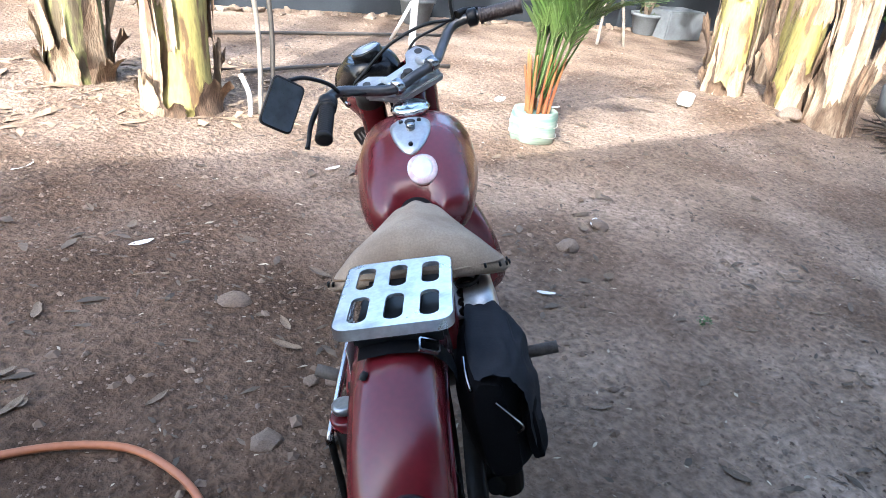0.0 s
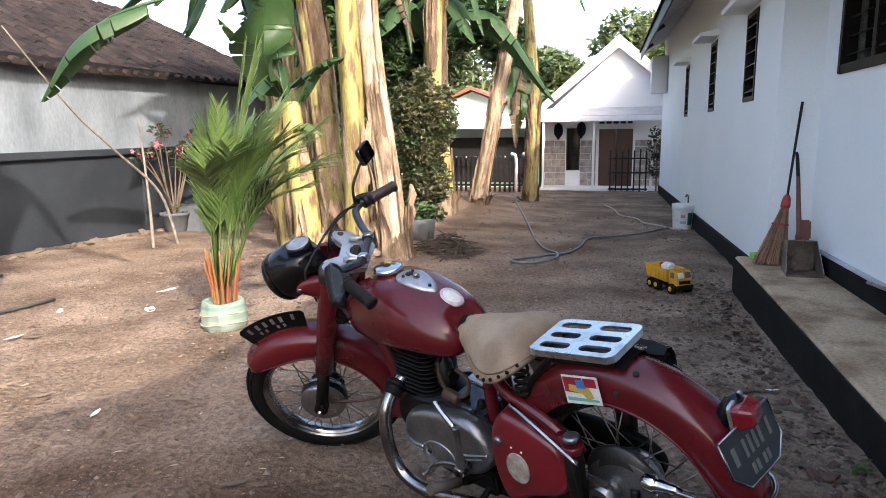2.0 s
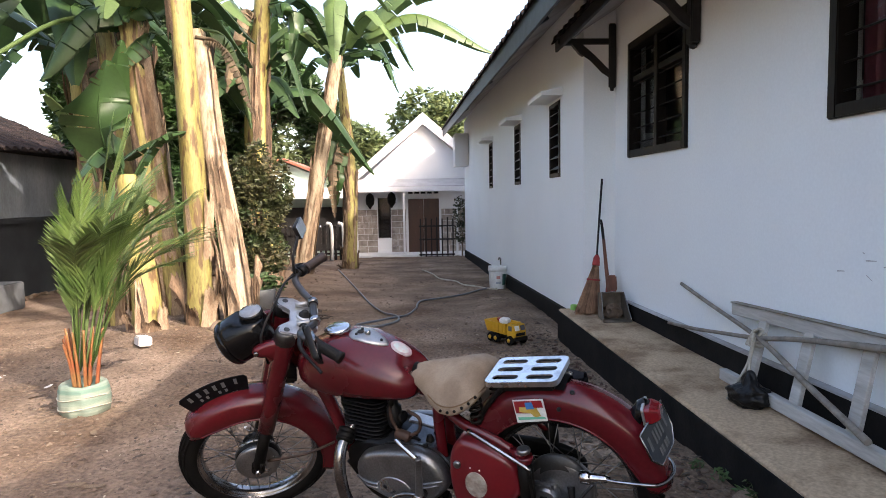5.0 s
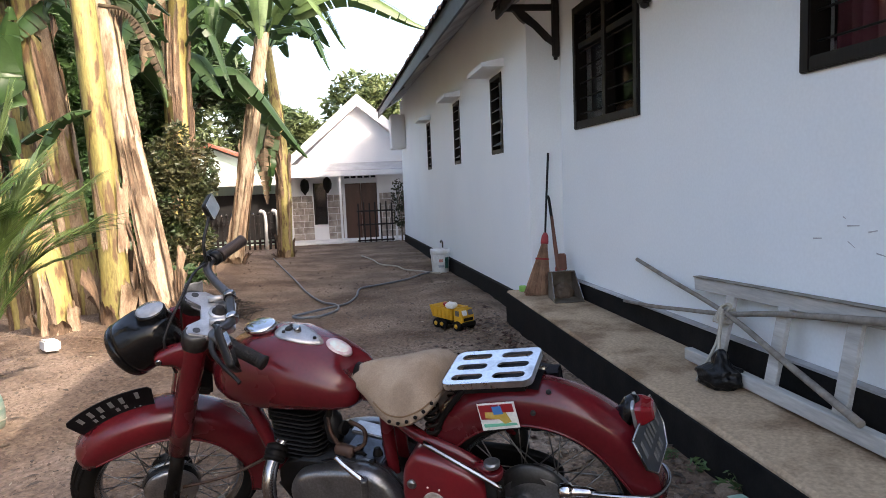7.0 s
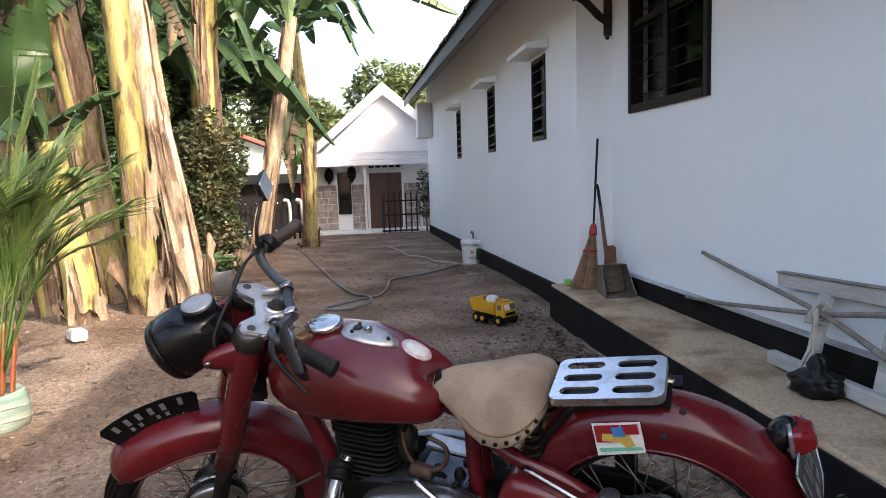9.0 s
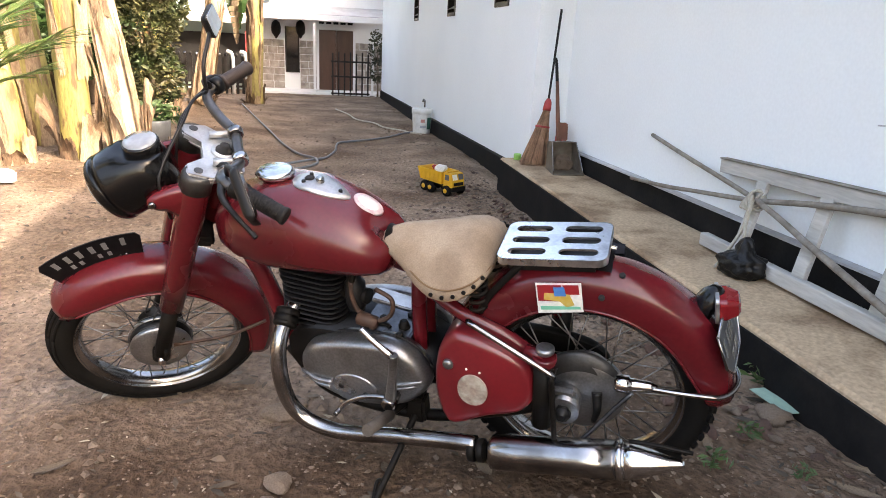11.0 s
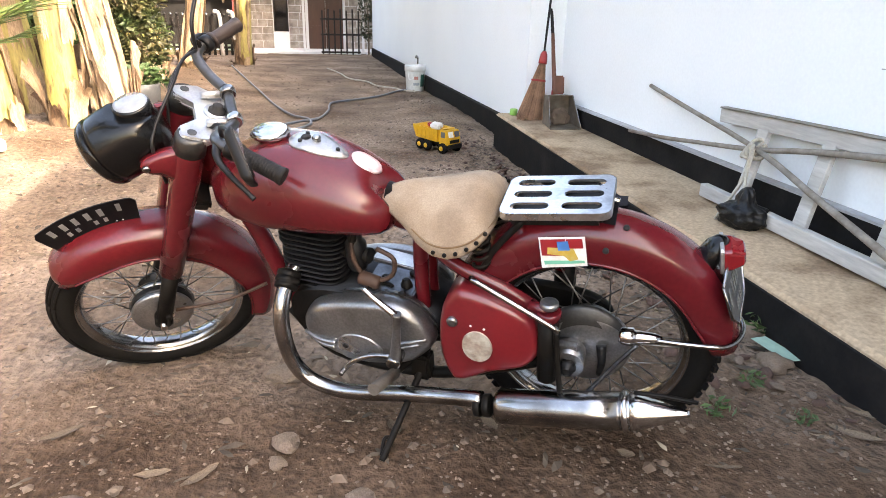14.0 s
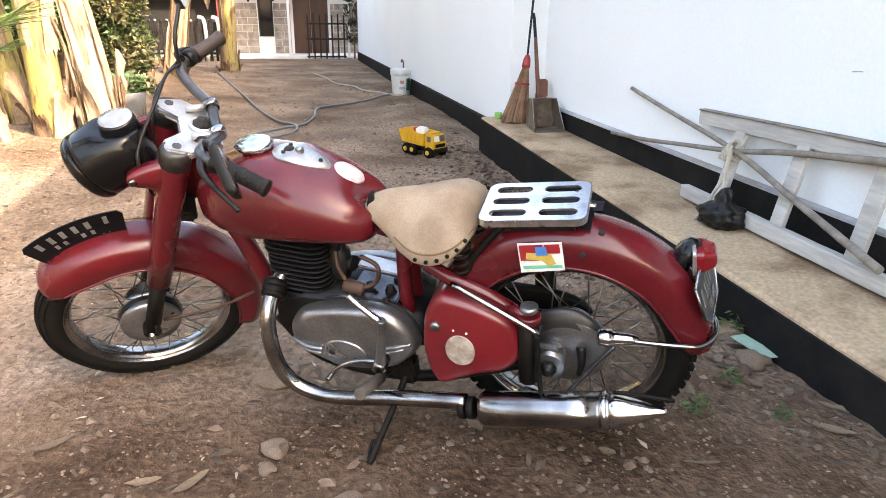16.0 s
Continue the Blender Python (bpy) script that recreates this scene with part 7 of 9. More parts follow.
# ---- banana plants ----
def banana_leaf(base, mid, tip, width, mat, seed, fold=0.35, tatter=0.25):
    """A long blade on an arching midrib; each side torn into strips that droop a little by themselves."""
    r = random.Random(seed)
    line = smooth_curve([base, mid, tip], 12)
    bm = bmesh.new()
    n = len(line) - 1
    tube(bm, [line[0], line[n // 3], line[2 * n // 3], line[n]], [0.022, 0.016, 0.009, 0.003], 6, 4)
    for side in (1, -1):
        i = 3
        while i < n:
            k = min(n, i + (1 if tatter > 0.4 else r.choice((1, 2, 3, 5, 6))))
            droop = fold + r.uniform(-0.12, tatter)
            rows = []
            for j in range(i, k + 1):
                d = (line[min(j + 1, n)] - line[max(j - 1, 0)]).normalized()
                across = d.cross(Vector((0, 0, 1)))
                if across.length < 0.2:
                    across = d.cross(Vector((1, 0, 0)))
                across = across.normalized() * side
                down = d.cross(across) * side
                if down.z > 0:
                    down = -down
                f = (j - 2) / (n - 2)
                w = width * max(0.03, math.sin(math.pi * min(1.0, f ** 0.65))) ** 0.6
                edge_in = 0.012 if j in (i, k) else 0.0
                row = []
                for q in range(4):
                    t = q / 3
                    row.append(line[j] + across * w * t * math.cos(droop * t) + down * w * t * math.sin(droop * t * 1.2) - d * (edge_in * t if j == k else -edge_in * t) + d * w * 0.18 * t)
                rows.append(row)
            if len(rows) > 1:
                loft(bm, rows, closed=False)
            i = k
    return bm


def banana_stem(pts, r0, r1, seed):
    r = random.Random(seed)
    line = smooth_curve(pts, 10)
    bm = bmesh.new()
    n = len(line) - 1
    rings = []
    for i, p in enumerate(line):
        t = i / n
        rad = r0 + (r1 - r0) * t + 0.20 * r0 * max(0.0, 1 - t * 7) ** 2
        ring = []
        for q in range(22):
            a = 2 * math.pi * q / 22
            wob = 1 + 0.07 * math.sin(3 * a + 5 * t + seed) + 0.06 * noise.noise(Vector((math.cos(a) * 2, math.sin(a) * 2, t * 6 + seed)))
            ring.append(p + Vector((math.cos(a), math.sin(a), 0)) * rad * wob)
        rings.append(ring)
    loft(bm, rings)
    return bm, line


def sheath_strip(line, r0, r1, t0, t1, ang, half, lift, seed):
    """A dry sheath clinging to a stem between two heights, ragged at both ends and curling off."""
    r = random.Random(seed)
    bm = bmesh.new()
    n = len(line) - 1
    cols = 9
    jag0 = [r.uniform(-0.06, 0.10) for _ in range(cols)]
    jag1 = [r.uniform(-0.22, 0.10) for _ in range(cols)]
    curl = r.uniform(0.0, 0.03)
    rows = []
    for k in range(15):
        f = k / 14
        row = []
        for q in range(cols):
            e = -1 + 2 * q / (cols - 1)
            ff = jag0[q] * (1 - f) + f + jag1[q] * f
            t = max(0.0, min(0.995, t0 + (t1 - t0) * ff))
            x = min(t * n, n - 0.001)
            i = int(x)
            p = line[i].lerp(line[i + 1], x - i)
            rad = (r0 + (r1 - r0) * t) * 1.05 + 0.20 * r0 * max(0.0, 1 - t * 7) ** 2 + 0.008
            hw = half * (1 - 0.45 * f ** 1.5) * (1 + 0.05 * math.sin(k * 1.7 + seed))
            a = ang + 0.05 * math.sin(k * 0.3 + seed) + hw * e
            w = noise.noise(Vector((a * 2.5, t * 14, seed * 0.7)))
            rr = rad + curl * e * e * (0.4 + f) + lift * f ** 3 * (1 + 0.5 * e) + 0.009 * (w + 0.4)
            row.append(p + Vector((math.cos(a) * rr, math.sin(a) * rr, 0.02 * w)))
        rows.append(row)
    loft(bm, rows, closed=False)
    return bm


def banana(stems, leaves, label, dry=9, seed=1, group="banana plants", bark=None):
    """stems: (points, radius low, radius high); leaves: (base, mid, tip, half width, material)."""
    b0_ = stems[0][0][0]
    root = thing("banana_plant", label, "banana plant", Matrix.Translation(b0_), group)
    inv = Matrix.Translation(b0_).inverted()
    rr = random.Random(seed)
    def add(name, bm, mat, lab=""):
        bm.transform(inv)
        return part(name, bm, mat, root, lab)
    for si, (pts, r0, r1) in enumerate(stems):
        bm, line = banana_stem(pts, r0, r1, seed + si)
        add("stem", bm, bark or STEM, "yellow-green stem with brown streaks")
        for k in range(int(dry * 2.7)):
            t0 = max(0.0, rr.uniform(-0.05, 0.72))
            pale = rr.random() < (0.9 if bark is STEM_PALE else 0.6)
            add("dry_sheath", sheath_strip(line, r0, r1, t0, min(0.99, t0 + rr.uniform(0.14, 0.42)), rr.uniform(0, 6.28), rr.uniform(0.10, 0.50), rr.choice((0.0, 0.0, 0.01, 0.03, 0.07)), seed * 40 + si * 12 + k), SHEATH if pale else SHEATH_BROWN, "papery dry sheath" if pale else "brown dry sheath")
        tall = (line[-1] - line[0]).length
        for k in range(7):
            add("foot_sheath", sheath_strip(line, r0, r1, 0.0, min(0.9, rr.uniform(0.16, 0.62) / tall), k * 0.9 + rr.uniform(-0.3, 0.3), rr.uniform(0.3, 0.6), rr.uniform(0.02, 0.11), seed * 57 + si * 9 + k), SHEATH if rr.random() < 0.5 else SHEATH_BROWN, "torn dry sheath peeling at the foot")
    for k, (b, m, t, w, mat, *hang) in enumerate(leaves):
        add("leaf", banana_leaf(b, m, t, w, mat, seed * 31 + k, hang[0] if hang else (0.55 if mat is BANANA_DRY else 0.3), 0.5 if mat is BANANA_DRY else 0.25), mat)
    return root


def crown(top, n, length, seed, width=0.24, az0=0.0, rise=0.55, mats=None):
    r = random.Random(seed)
    out = []
    t = Vector(top)
    for k in range(n):
        a = az0 + 2 * math.pi * k / n + r.uniform(-0.3, 0.3)
        L = length * r.uniform(0.8, 1.15)
        d = Vector((math.cos(a), math.sin(a), 0))
        h = rise * r.uniform(0.5, 1.3)
        out.append((t - Vector((0, 0, 0.15)), t + d * L * 0.45 + Vector((0, 0, L * h * 0.55)), t + d * L * r.uniform(0.85, 1.0) + Vector((0, 0, L * (h * 0.4 - r.uniform(0.15, 0.6)))), width * r.uniform(0.85, 1.15), (mats or (BANANA_LEAF, BANANA_LEAF, BANANA_PALE))[r.randrange(3)]))
    return out


def gz(x, y, dz=-0.05):
    return (x, y, ground_z(x, y) + dz)


V = Vector
# big clump beside the lane
banana([([gz(5.6, 4.40), (5.6, 4.43, 1.7), (5.6, 4.5, 3.5), (5.6, 4.52, 4.3)], 0.135, 0.10)],
       crown((5.6, 4.52, 4.3), 7, 2.3, 21),
       "tall yellow banana plant shedding papery brown sheaths", 2, 2)
banana([([gz(5.55, 3.93), (5.74, 4.12, 1.1), (5.90, 4.30, 2.1), (6.06, 4.46, 3.3)], 0.145, 0.09)],
       [(V((6.0, 4.42, 3.3)), V((6.2, 4.10, 3.15)), V((6.2, 3.93, 2.2)), 0.15, BANANA_PALE, 1.0), (V((5.95, 4.45, 3.2)), V((6.0, 4.1, 3.05)), V((6.1, 3.85, 2.3)), 0.10, BANANA_DRY, 1.2)],
       "pale peeling banana trunk leaning into the clump", 9, 17, bark=STEM_PALE)
clump = banana([([gz(6.3, 4.97), (6.3, 5.18, 2.4), (6.3, 5.31, 3.6)], 0.19, 0.12), ([gz(6.75, 5.5), (6.7, 5.62, 1.8), (6.62, 5.75, 3.7)], 0.17, 0.11)],
       crown((6.3, 5.31, 3.55), 6, 2.1, 22, az0=0.4) + crown((6.62, 5.75, 3.7), 6, 2.2, 23, az0=1.0) + [(V((4.95, 6.15, 2.72)), V((4.55, 6.85, 2.36)), V((4.5, 7.45, 1.68)), 0.2, BANANA_LEAF, 0.8),
       (V((6.3, 4.95, 3.4)), V((6.2, 5.2, 3.65)), V((6.1, 5.75, 3.35)), 0.30, BANANA_LEAF, 0.9), (V((6.3, 4.95, 3.3)), V((6.2, 5.15, 3.28)), V((6.0, 5.5, 2.75)), 0.26, BANANA_LEAF, 0.9), (V((6.3, 5.1, 3.2)), V((6.3, 5.32, 3.0)), V((6.25, 5.42, 2.1)), 0.24, BANANA_LEAF, 1.0), (V((6.3, 5.2, 3.5)), V((6.0, 5.7, 3.5)), V((5.8, 6.1, 2.7)), 0.28, BANANA_LEAF, 0.9)],
       "brown-sheathed banana plant in the clump", 10, 3)
banana([([gz(5.3, 4.87), (5.32, 4.92, 0.7), (5.3, 5.01, 1.65)], 0.165, 0.10)],
       [(V((5.3, 5.0, 1.5)), V((5.35, 4.72, 2.0)), V((5.4, 4.42, 2.1)), 0.16, BANANA_LEAF), (V((5.3, 5.02, 1.55)), V((5.05, 5.16, 2.15)), V((4.95, 5.0, 2.75)), 0.34, BANANA_LEAF), (V((5.6, 5.25, 1.76)), V((5.6, 4.93, 1.98)), V((5.6, 4.60, 2.10)), 0.13, BANANA_LEAF, 0.4), (V((5.3, 5.02, 1.5)), V((5.2, 5.15, 1.95)), V((4.98, 5.42, 1.55)), 0.22, BANANA_LEAF), (V((5.3, 4.98, 1.2)), V((5.2, 4.8, 1.42)), V((5.1, 4.55, 1.3)), 0.12, BANANA_PALE), (V((5.3, 5.05, 1.5)), V((5.4, 5.2, 2.3)), V((5.2, 4.95, 3.0)), 0.20, BANANA_LEAF)],
       "short cut banana stump with new green leaves", 6, 4)
banana([([gz(5.9, 5.46), (5.88, 5.5, 0.8), (5.9, 5.57, 1.6)], 0.085, 0.06)], [(V((5.9, 5.57, 1.5)), V((5.85, 5.75, 2.2)), V((5.6, 6.0, 2.6)), 0.16, BANANA_PALE)], "thin pale young banana stem", 2, 5)
bm = bmesh.new()
tube(bm, [(6.6, 5.7, 3.6), (5.7, 5.85, 3.3), (4.93, 6.17, 2.72)], [0.03, 0.026, 0.022], 7)
bm.transform(clump.matrix_world.inverted())
part("leaf_stalk", bm, BANANA_PALE, clump, "long arching leaf stalk")
# mid-distance plants by the bush
banana([([gz(10.5, 4.68), (10.5, 4.79, 2.0), (10.5, 4.76, 3.6), (10.5, 4.65, 5.0)], 0.21, 0.14)],
       crown((10.5, 4.65, 5.0), 7, 2.4, 25, az0=0.2) + [(V((10.9, 4.75, 3.3)), V((11.6, 3.9, 3.45)), V((12.0, 2.8, 1.85)), 0.36, BANANA_LEAF, 0.6), (V((10.5, 4.7, 3.6)), V((10.3, 4.2, 4.0)), V((10.2, 3.85, 2.9)), 0.2, BANANA_LEAF), (V((10.5, 4.7, 4.5)), V((10.1, 4.95, 4.6)), V((9.9, 5.2, 3.2)), 0.22, BANANA_DRY), (V((10.5, 4.75, 4.6)), V((10.4, 5.3, 4.4)), V((10.3, 5.8, 3.5)), 0.34, BANANA_LEAF, 0.9), (V((10.5, 4.7, 4.8)), V((10.4, 4.1, 4.75)), V((10.4, 4.2, 3.5)), 0.30, BANANA_LEAF, 0.9)],
       "tall banana plant with peeling brown stem by the bush", 11, 7)
banana([([gz(11.4, 5.25), (11.4, 5.2, 1.5), (11.3, 5.15, 3.0)], 0.15, 0.09)], crown((11.3, 5.15, 3.0), 6, 1.7, 26), "younger green banana plant by the bush", 5, 8)
banana([([gz(8.2, 6.7), (8.2, 6.75, 1.8), (8.15, 6.85, 3.6)], 0.18, 0.11)],
       crown((8.15, 6.85, 3.6), 8, 2.1, 33, width=0.30, az0=0.6, rise=0.7, mats=(BANANA_LEAF, BANANA_LEAF, BANANA_LEAF)) + [(V((8.15, 6.85, 3.5)), V((7.7, 7.3, 3.6)), V((7.3, 7.7, 2.7)), 0.28, BANANA_LEAF), (V((8.15, 6.85, 3.4)), V((7.7, 6.3, 3.3)), V((7.5, 6.1, 2.3)), 0.24, BANANA_DRY)],
       "tall dark-leaved banana plant at the back of the clump", 8, 13)
# the two trunks near the houses
banana([([gz(12.30, 4.39), (12.30, 4.12, 1.30), (12.30, 3.85, 2.63), (12.30, 3.52, 4.31)], 0.17, 0.105)],
       crown((12.30, 3.52, 4.31), 8, 2.25, 27, rise=0.75) + [(V((12.30, 3.39, 4.49)), V((12.30, 1.91, 5.17)), V((12.30, 0.29, 4.36)), 0.36, BANANA_PALE, 0.8), (V((12.30, 3.39, 4.49)), V((12.39, 1.88, 5.86)), V((12.39, 0.03, 5.65)), 0.50, BANANA_PALE, 0.55), (V((12.30, 3.48, 4.49)), V((12.22, 3.99, 5.30)), V((12.22, 4.60, 4.96)), 0.40, BANANA_LEAF, 0.9), (V((12.30, 3.52, 4.31)), V((12.22, 2.62, 4.36)), V((12.22, 2.27, 3.54)), 0.28, BANANA_LEAF)],
       "leaning pale banana trunk with a wide light green crown", 9, 9, bark=STEM_PALE)
banana([([gz(15.0, 3.65), (15.0, 3.57, 1.2), (15.0, 3.6, 2.6), (15.0, 3.76, 4.6)], 0.175, 0.11)],
       crown((15.0, 3.76, 4.6), 6, 2.1, 28) + [(V((15.0, 3.75, 3.4)), V((14.8, 4.05, 2.8)), V((14.8, 3.9, 1.2)), 0.28, BANANA_LEAF), (V((15.0, 3.75, 3.4)), V((14.8, 3.9, 2.3)), V((14.8, 3.95, 1.2)), 0.30, BANANA_LEAF, 0.2), (V((15.0, 3.75, 3.0)), V((14.7, 3.95, 2.2)), V((14.7, 3.95, 0.9)), 0.2, BANANA_DRY)],
       "upright banana trunk with hanging dry and green leaves", 8, 10)
# two stems at the near end of the yard
banana([([gz(0.64, 5.16), (0.66, 5.22, 1.2), (0.62, 5.35, 3.2)], 0.195, 0.14)], crown((0.62, 5.35, 3.2), 6, 2.0, 29, rise=0.9), "thick yellow-green banana stem in the sun", 6, 11)
banana([([gz(0.12, 5.78), (0.14, 5.8, 1.2), (0.10, 5.9, 3.0)], 0.17, 0.12)], crown((0.10, 5.9, 3.0), 6, 1.9, 30, rise=0.9), "mossy banana stem, darkened for shade, dry sheaths at its foot", 9, 12, bark=STEM_MOSSY_SHADE)


# ---- leafy crowns ----
def leaf_cloud(blobs, count, size, seed, flat=0.45):
    """Many small bent leaves in a set of ellipsoids (cx, cy, cz, rx, ry, rz), thick near the outside."""
    r = random.Random(seed)
    verts, faces = [], []
    wts = [b[3] * b[4] * b[5] for b in blobs]
    for _ in range(count):
        cx, cy, cz, rx, ry, rz = r.choices(blobs, wts)[0]
        d = V((r.gauss(0, 1), r.gauss(0, 1), r.gauss(0, 1))).normalized() * r.uniform(0.45, 1.0) ** 0.5 * r.uniform(0.85, 1.08)
        p = V((cx + d.x * rx, cy + d.y * ry, cz + d.z * rz))
        a = V((r.gauss(0, 1), r.gauss(0, 1), r.gauss(0, 0.6))).normalized()
        b = a.cross(V((r.gauss(0, 1), r.gauss(0, 1), r.gauss(0, 1)))).normalized()
        s = size * r.uniform(0.6, 1.3)
        n = a.cross(b) * s * 0.12
        k = len(verts)
        verts += [p - a * s, p - b * s * flat + n, p + a * s * 0.1 - n * 0.3, p + b * s * flat + n, p + a * s]
        faces += [(k, k + 1, k + 2), (k, k + 2, k + 3), (k + 1, k + 4, k + 2), (k + 2, k + 4, k + 3)]
    return verts, faces


def leafy(name, label, category, base, trunk, limbs, blobs, count, size, mat, seed, flat=0.45, bark=None):
    root = thing(name, label, category, Matrix.Translation(base))
    inv = Matrix.Translation(base).inverted()
    bm = bmesh.new()
    tube(bm, [p[:3] for p in trunk], [p[3] for p in trunk], 10)
    bm.transform(inv)
    part("trunk", bm, bark or BARK, root)
    for lb in limbs:
        bm = bmesh.new()
        tube(bm, [p[:3] for p in lb], [p[3] for p in lb], 7)
        bm.transform(inv)
        part("limb", bm, bark or BARK, root)
    v, f = leaf_cloud(blobs, count, size, seed, flat)
    me = bpy.data.meshes.new("crown")
    me.from_pydata([V(q) - V(base) for q in v], [], f)
    me.materials.append(mat)
    ob = new("crown", me)
    ob.parent = root
    return root


BHX, BHY = 7.40, 4.15
leafy("bush", "dense dark green bush with reddish young tips", "bush", gz(BHX, BHY, 0), [(BHX, BHY, -0.1, 0.04), (BHX, BHY - 0.04, 0.9, 0.03), (BHX, BHY - 0.04, 1.7, 0.016)], [[(BHX, BHY - 0.02, 0.6, 0.024), (BHX - 0.08, BHY + 0.16, 1.06, 0.016), (BHX - 0.08, BHY + 0.28, 1.53, 0.008)], [(BHX, BHY - 0.02, 0.7, 0.024), (BHX + 0.08, BHY - 0.2, 1.14, 0.016), (BHX + 0.08, BHY - 0.31, 1.61, 0.008)]],
      [(BHX, BHY, 1.26, 0.34, 0.36, 0.58), (BHX - 0.04, BHY + 0.16, 1.65, 0.3, 0.26, 0.36), (BHX, BHY - 0.24, 1.53, 0.3, 0.25, 0.44), (BHX, BHY - 0.04, 0.66, 0.32, 0.36, 0.40), (BHX, BHY + 0.18, 0.42, 0.3, 0.22, 0.28), (BHX, BHY, 2.0, 0.2, 0.17, 0.18)], 6500, 0.042, BUSH_LEAF, 41)
leafy("bush", "low bush beside the porch of the white house", "bush", (19.9, 0.4, -0.6), [(19.9, 0.4, -0.65, 0.03), (19.9, 0.4, 0.2, 0.02), (19.9, 0.45, 0.9, 0.01)], [], [(19.9, 0.45, 0.9, 0.25, 0.25, 0.5), (19.9, 0.4, 0.2, 0.25, 0.3, 0.4)], 500, 0.06, BUSH_LEAF, 42)
leafy("tree", "broad dark mango tree behind the houses", "tree", (17.2, 7.4, -0.6), [(17.2, 7.4, -0.8, 0.28), (17.2, 7.3, 1.5, 0.22), (17.1, 7.0, 3.2, 0.16), (17.0, 6.6, 4.6, 0.08)], [[(17.15, 7.2, 2.2, 0.12), (17.0, 8.2, 3.4, 0.07), (16.9, 9.0, 4.4, 0.03)], [(17.1, 7.1, 2.6, 0.12), (17.1, 6.0, 3.4, 0.07), (17.1, 5.0, 4.0, 0.03)], [(17.1, 7.0, 3.0, 0.1), (18.0, 7.0, 4.2, 0.06), (18.6, 7.0, 5.2, 0.03)]],
      [(17.0, 7.2, 4.6, 1.6, 1.6, 1.2), (16.9, 5.6, 4.4, 1.2, 1.1, 0.9), (16.9, 9.0, 4.7, 1.4, 1.4, 1.1), (17.2, 6.6, 5.6, 1.4, 1.5, 0.9), (16.8, 4.6, 3.7, 0.8, 0.7, 0.7), (16.8, 6.9, 3.2, 1.1, 1.1, 0.7), (17.0, 10.4, 4.0, 1.2, 1.2, 1.0)], 20000, 0.17, TREE_LEAF, 43, 0.32)
leafy("tree", "dark leafy tree standing behind the banana clump", "tree", (14.2, 8.2, -0.5), [(14.2, 8.2, -0.6, 0.18), (14.2, 8.1, 1.4, 0.14), (14.1, 7.9, 3.0, 0.08)], [[(14.2, 8.1, 1.6, 0.08), (14.0, 7.2, 2.6, 0.04), (13.9, 6.7, 3.2, 0.02)]],
      [(14.0, 7.9, 3.6, 1.1, 1.2, 1.1), (13.9, 6.8, 3.2, 0.9, 0.9, 0.9), (14.0, 7.3, 2.0, 0.9, 1.0, 0.8), (13.9, 8.9, 2.8, 0.9, 0.9, 1.0), (13.8, 6.6, 1.2, 0.7, 0.7, 0.8)], 16000, 0.14, TREE_LEAF, 44, 0.34)
leafy("tree", "dense dark tree filling the gap between banana stems", "tree", (12.6, 6.4, -0.4), [(12.6, 6.4, -0.5, 0.16), (12.6, 6.4, 1.5, 0.13), (12.6, 6.3, 3.2, 0.08), (12.6, 6.2, 4.4, 0.04)], [[(12.6, 6.4, 1.8, 0.07), (12.7, 5.7, 2.8, 0.04), (12.7, 5.4, 3.4, 0.02)], [(12.6, 6.4, 2.0, 0.07), (12.5, 7.3, 3.0, 0.04), (12.5, 7.7, 3.6, 0.02)]],
      [(12.6, 6.3, 3.9, 0.9, 0.9, 0.9), (12.7, 5.6, 3.0, 0.7, 0.6, 0.8), (12.6, 6.4, 2.2, 0.8, 0.9, 0.8), (12.5, 7.4, 3.2, 0.8, 0.8, 0.8), (12.6, 6.2, 1.2, 0.7, 0.8, 0.8), (12.6, 7.2, 1.6, 0.7, 0.7, 0.8), (12.6, 6.6, 4.8, 0.6, 0.7, 0.5)], 16000, 0.12, TREE_LEAF, 45, 0.36)
leafy("tree", "dark dense tree between the clump and the old house", "tree", gz(11.3, 7.2, 0), [(11.3, 7.2, -0.4, 0.15), (11.3, 7.2, 1.5, 0.12), (11.2, 7.1, 3.0, 0.08), (11.2, 7.0, 4.2, 0.04)], [[(11.3, 7.2, 1.6, 0.06), (11.2, 6.5, 2.6, 0.04), (11.2, 6.2, 3.2, 0.02)], [(11.3, 7.2, 1.8, 0.06), (11.3, 7.8, 2.8, 0.04), (11.3, 8.0, 3.4, 0.02)]],
      [(11.2, 6.9, 3.9, 0.9, 1.0, 0.8), (11.2, 6.2, 2.9, 0.7, 0.8, 0.8), (11.3, 7.6, 2.9, 0.7, 0.7, 0.8), (11.3, 6.8, 1.8, 0.8, 1.0, 0.8), (11.3, 6.4, 0.9, 0.7, 0.8, 0.7), (11.2, 6.3, 4.5, 0.6, 0.7, 0.5)], 15000, 0.11, TREE_LEAF, 46, 0.36)
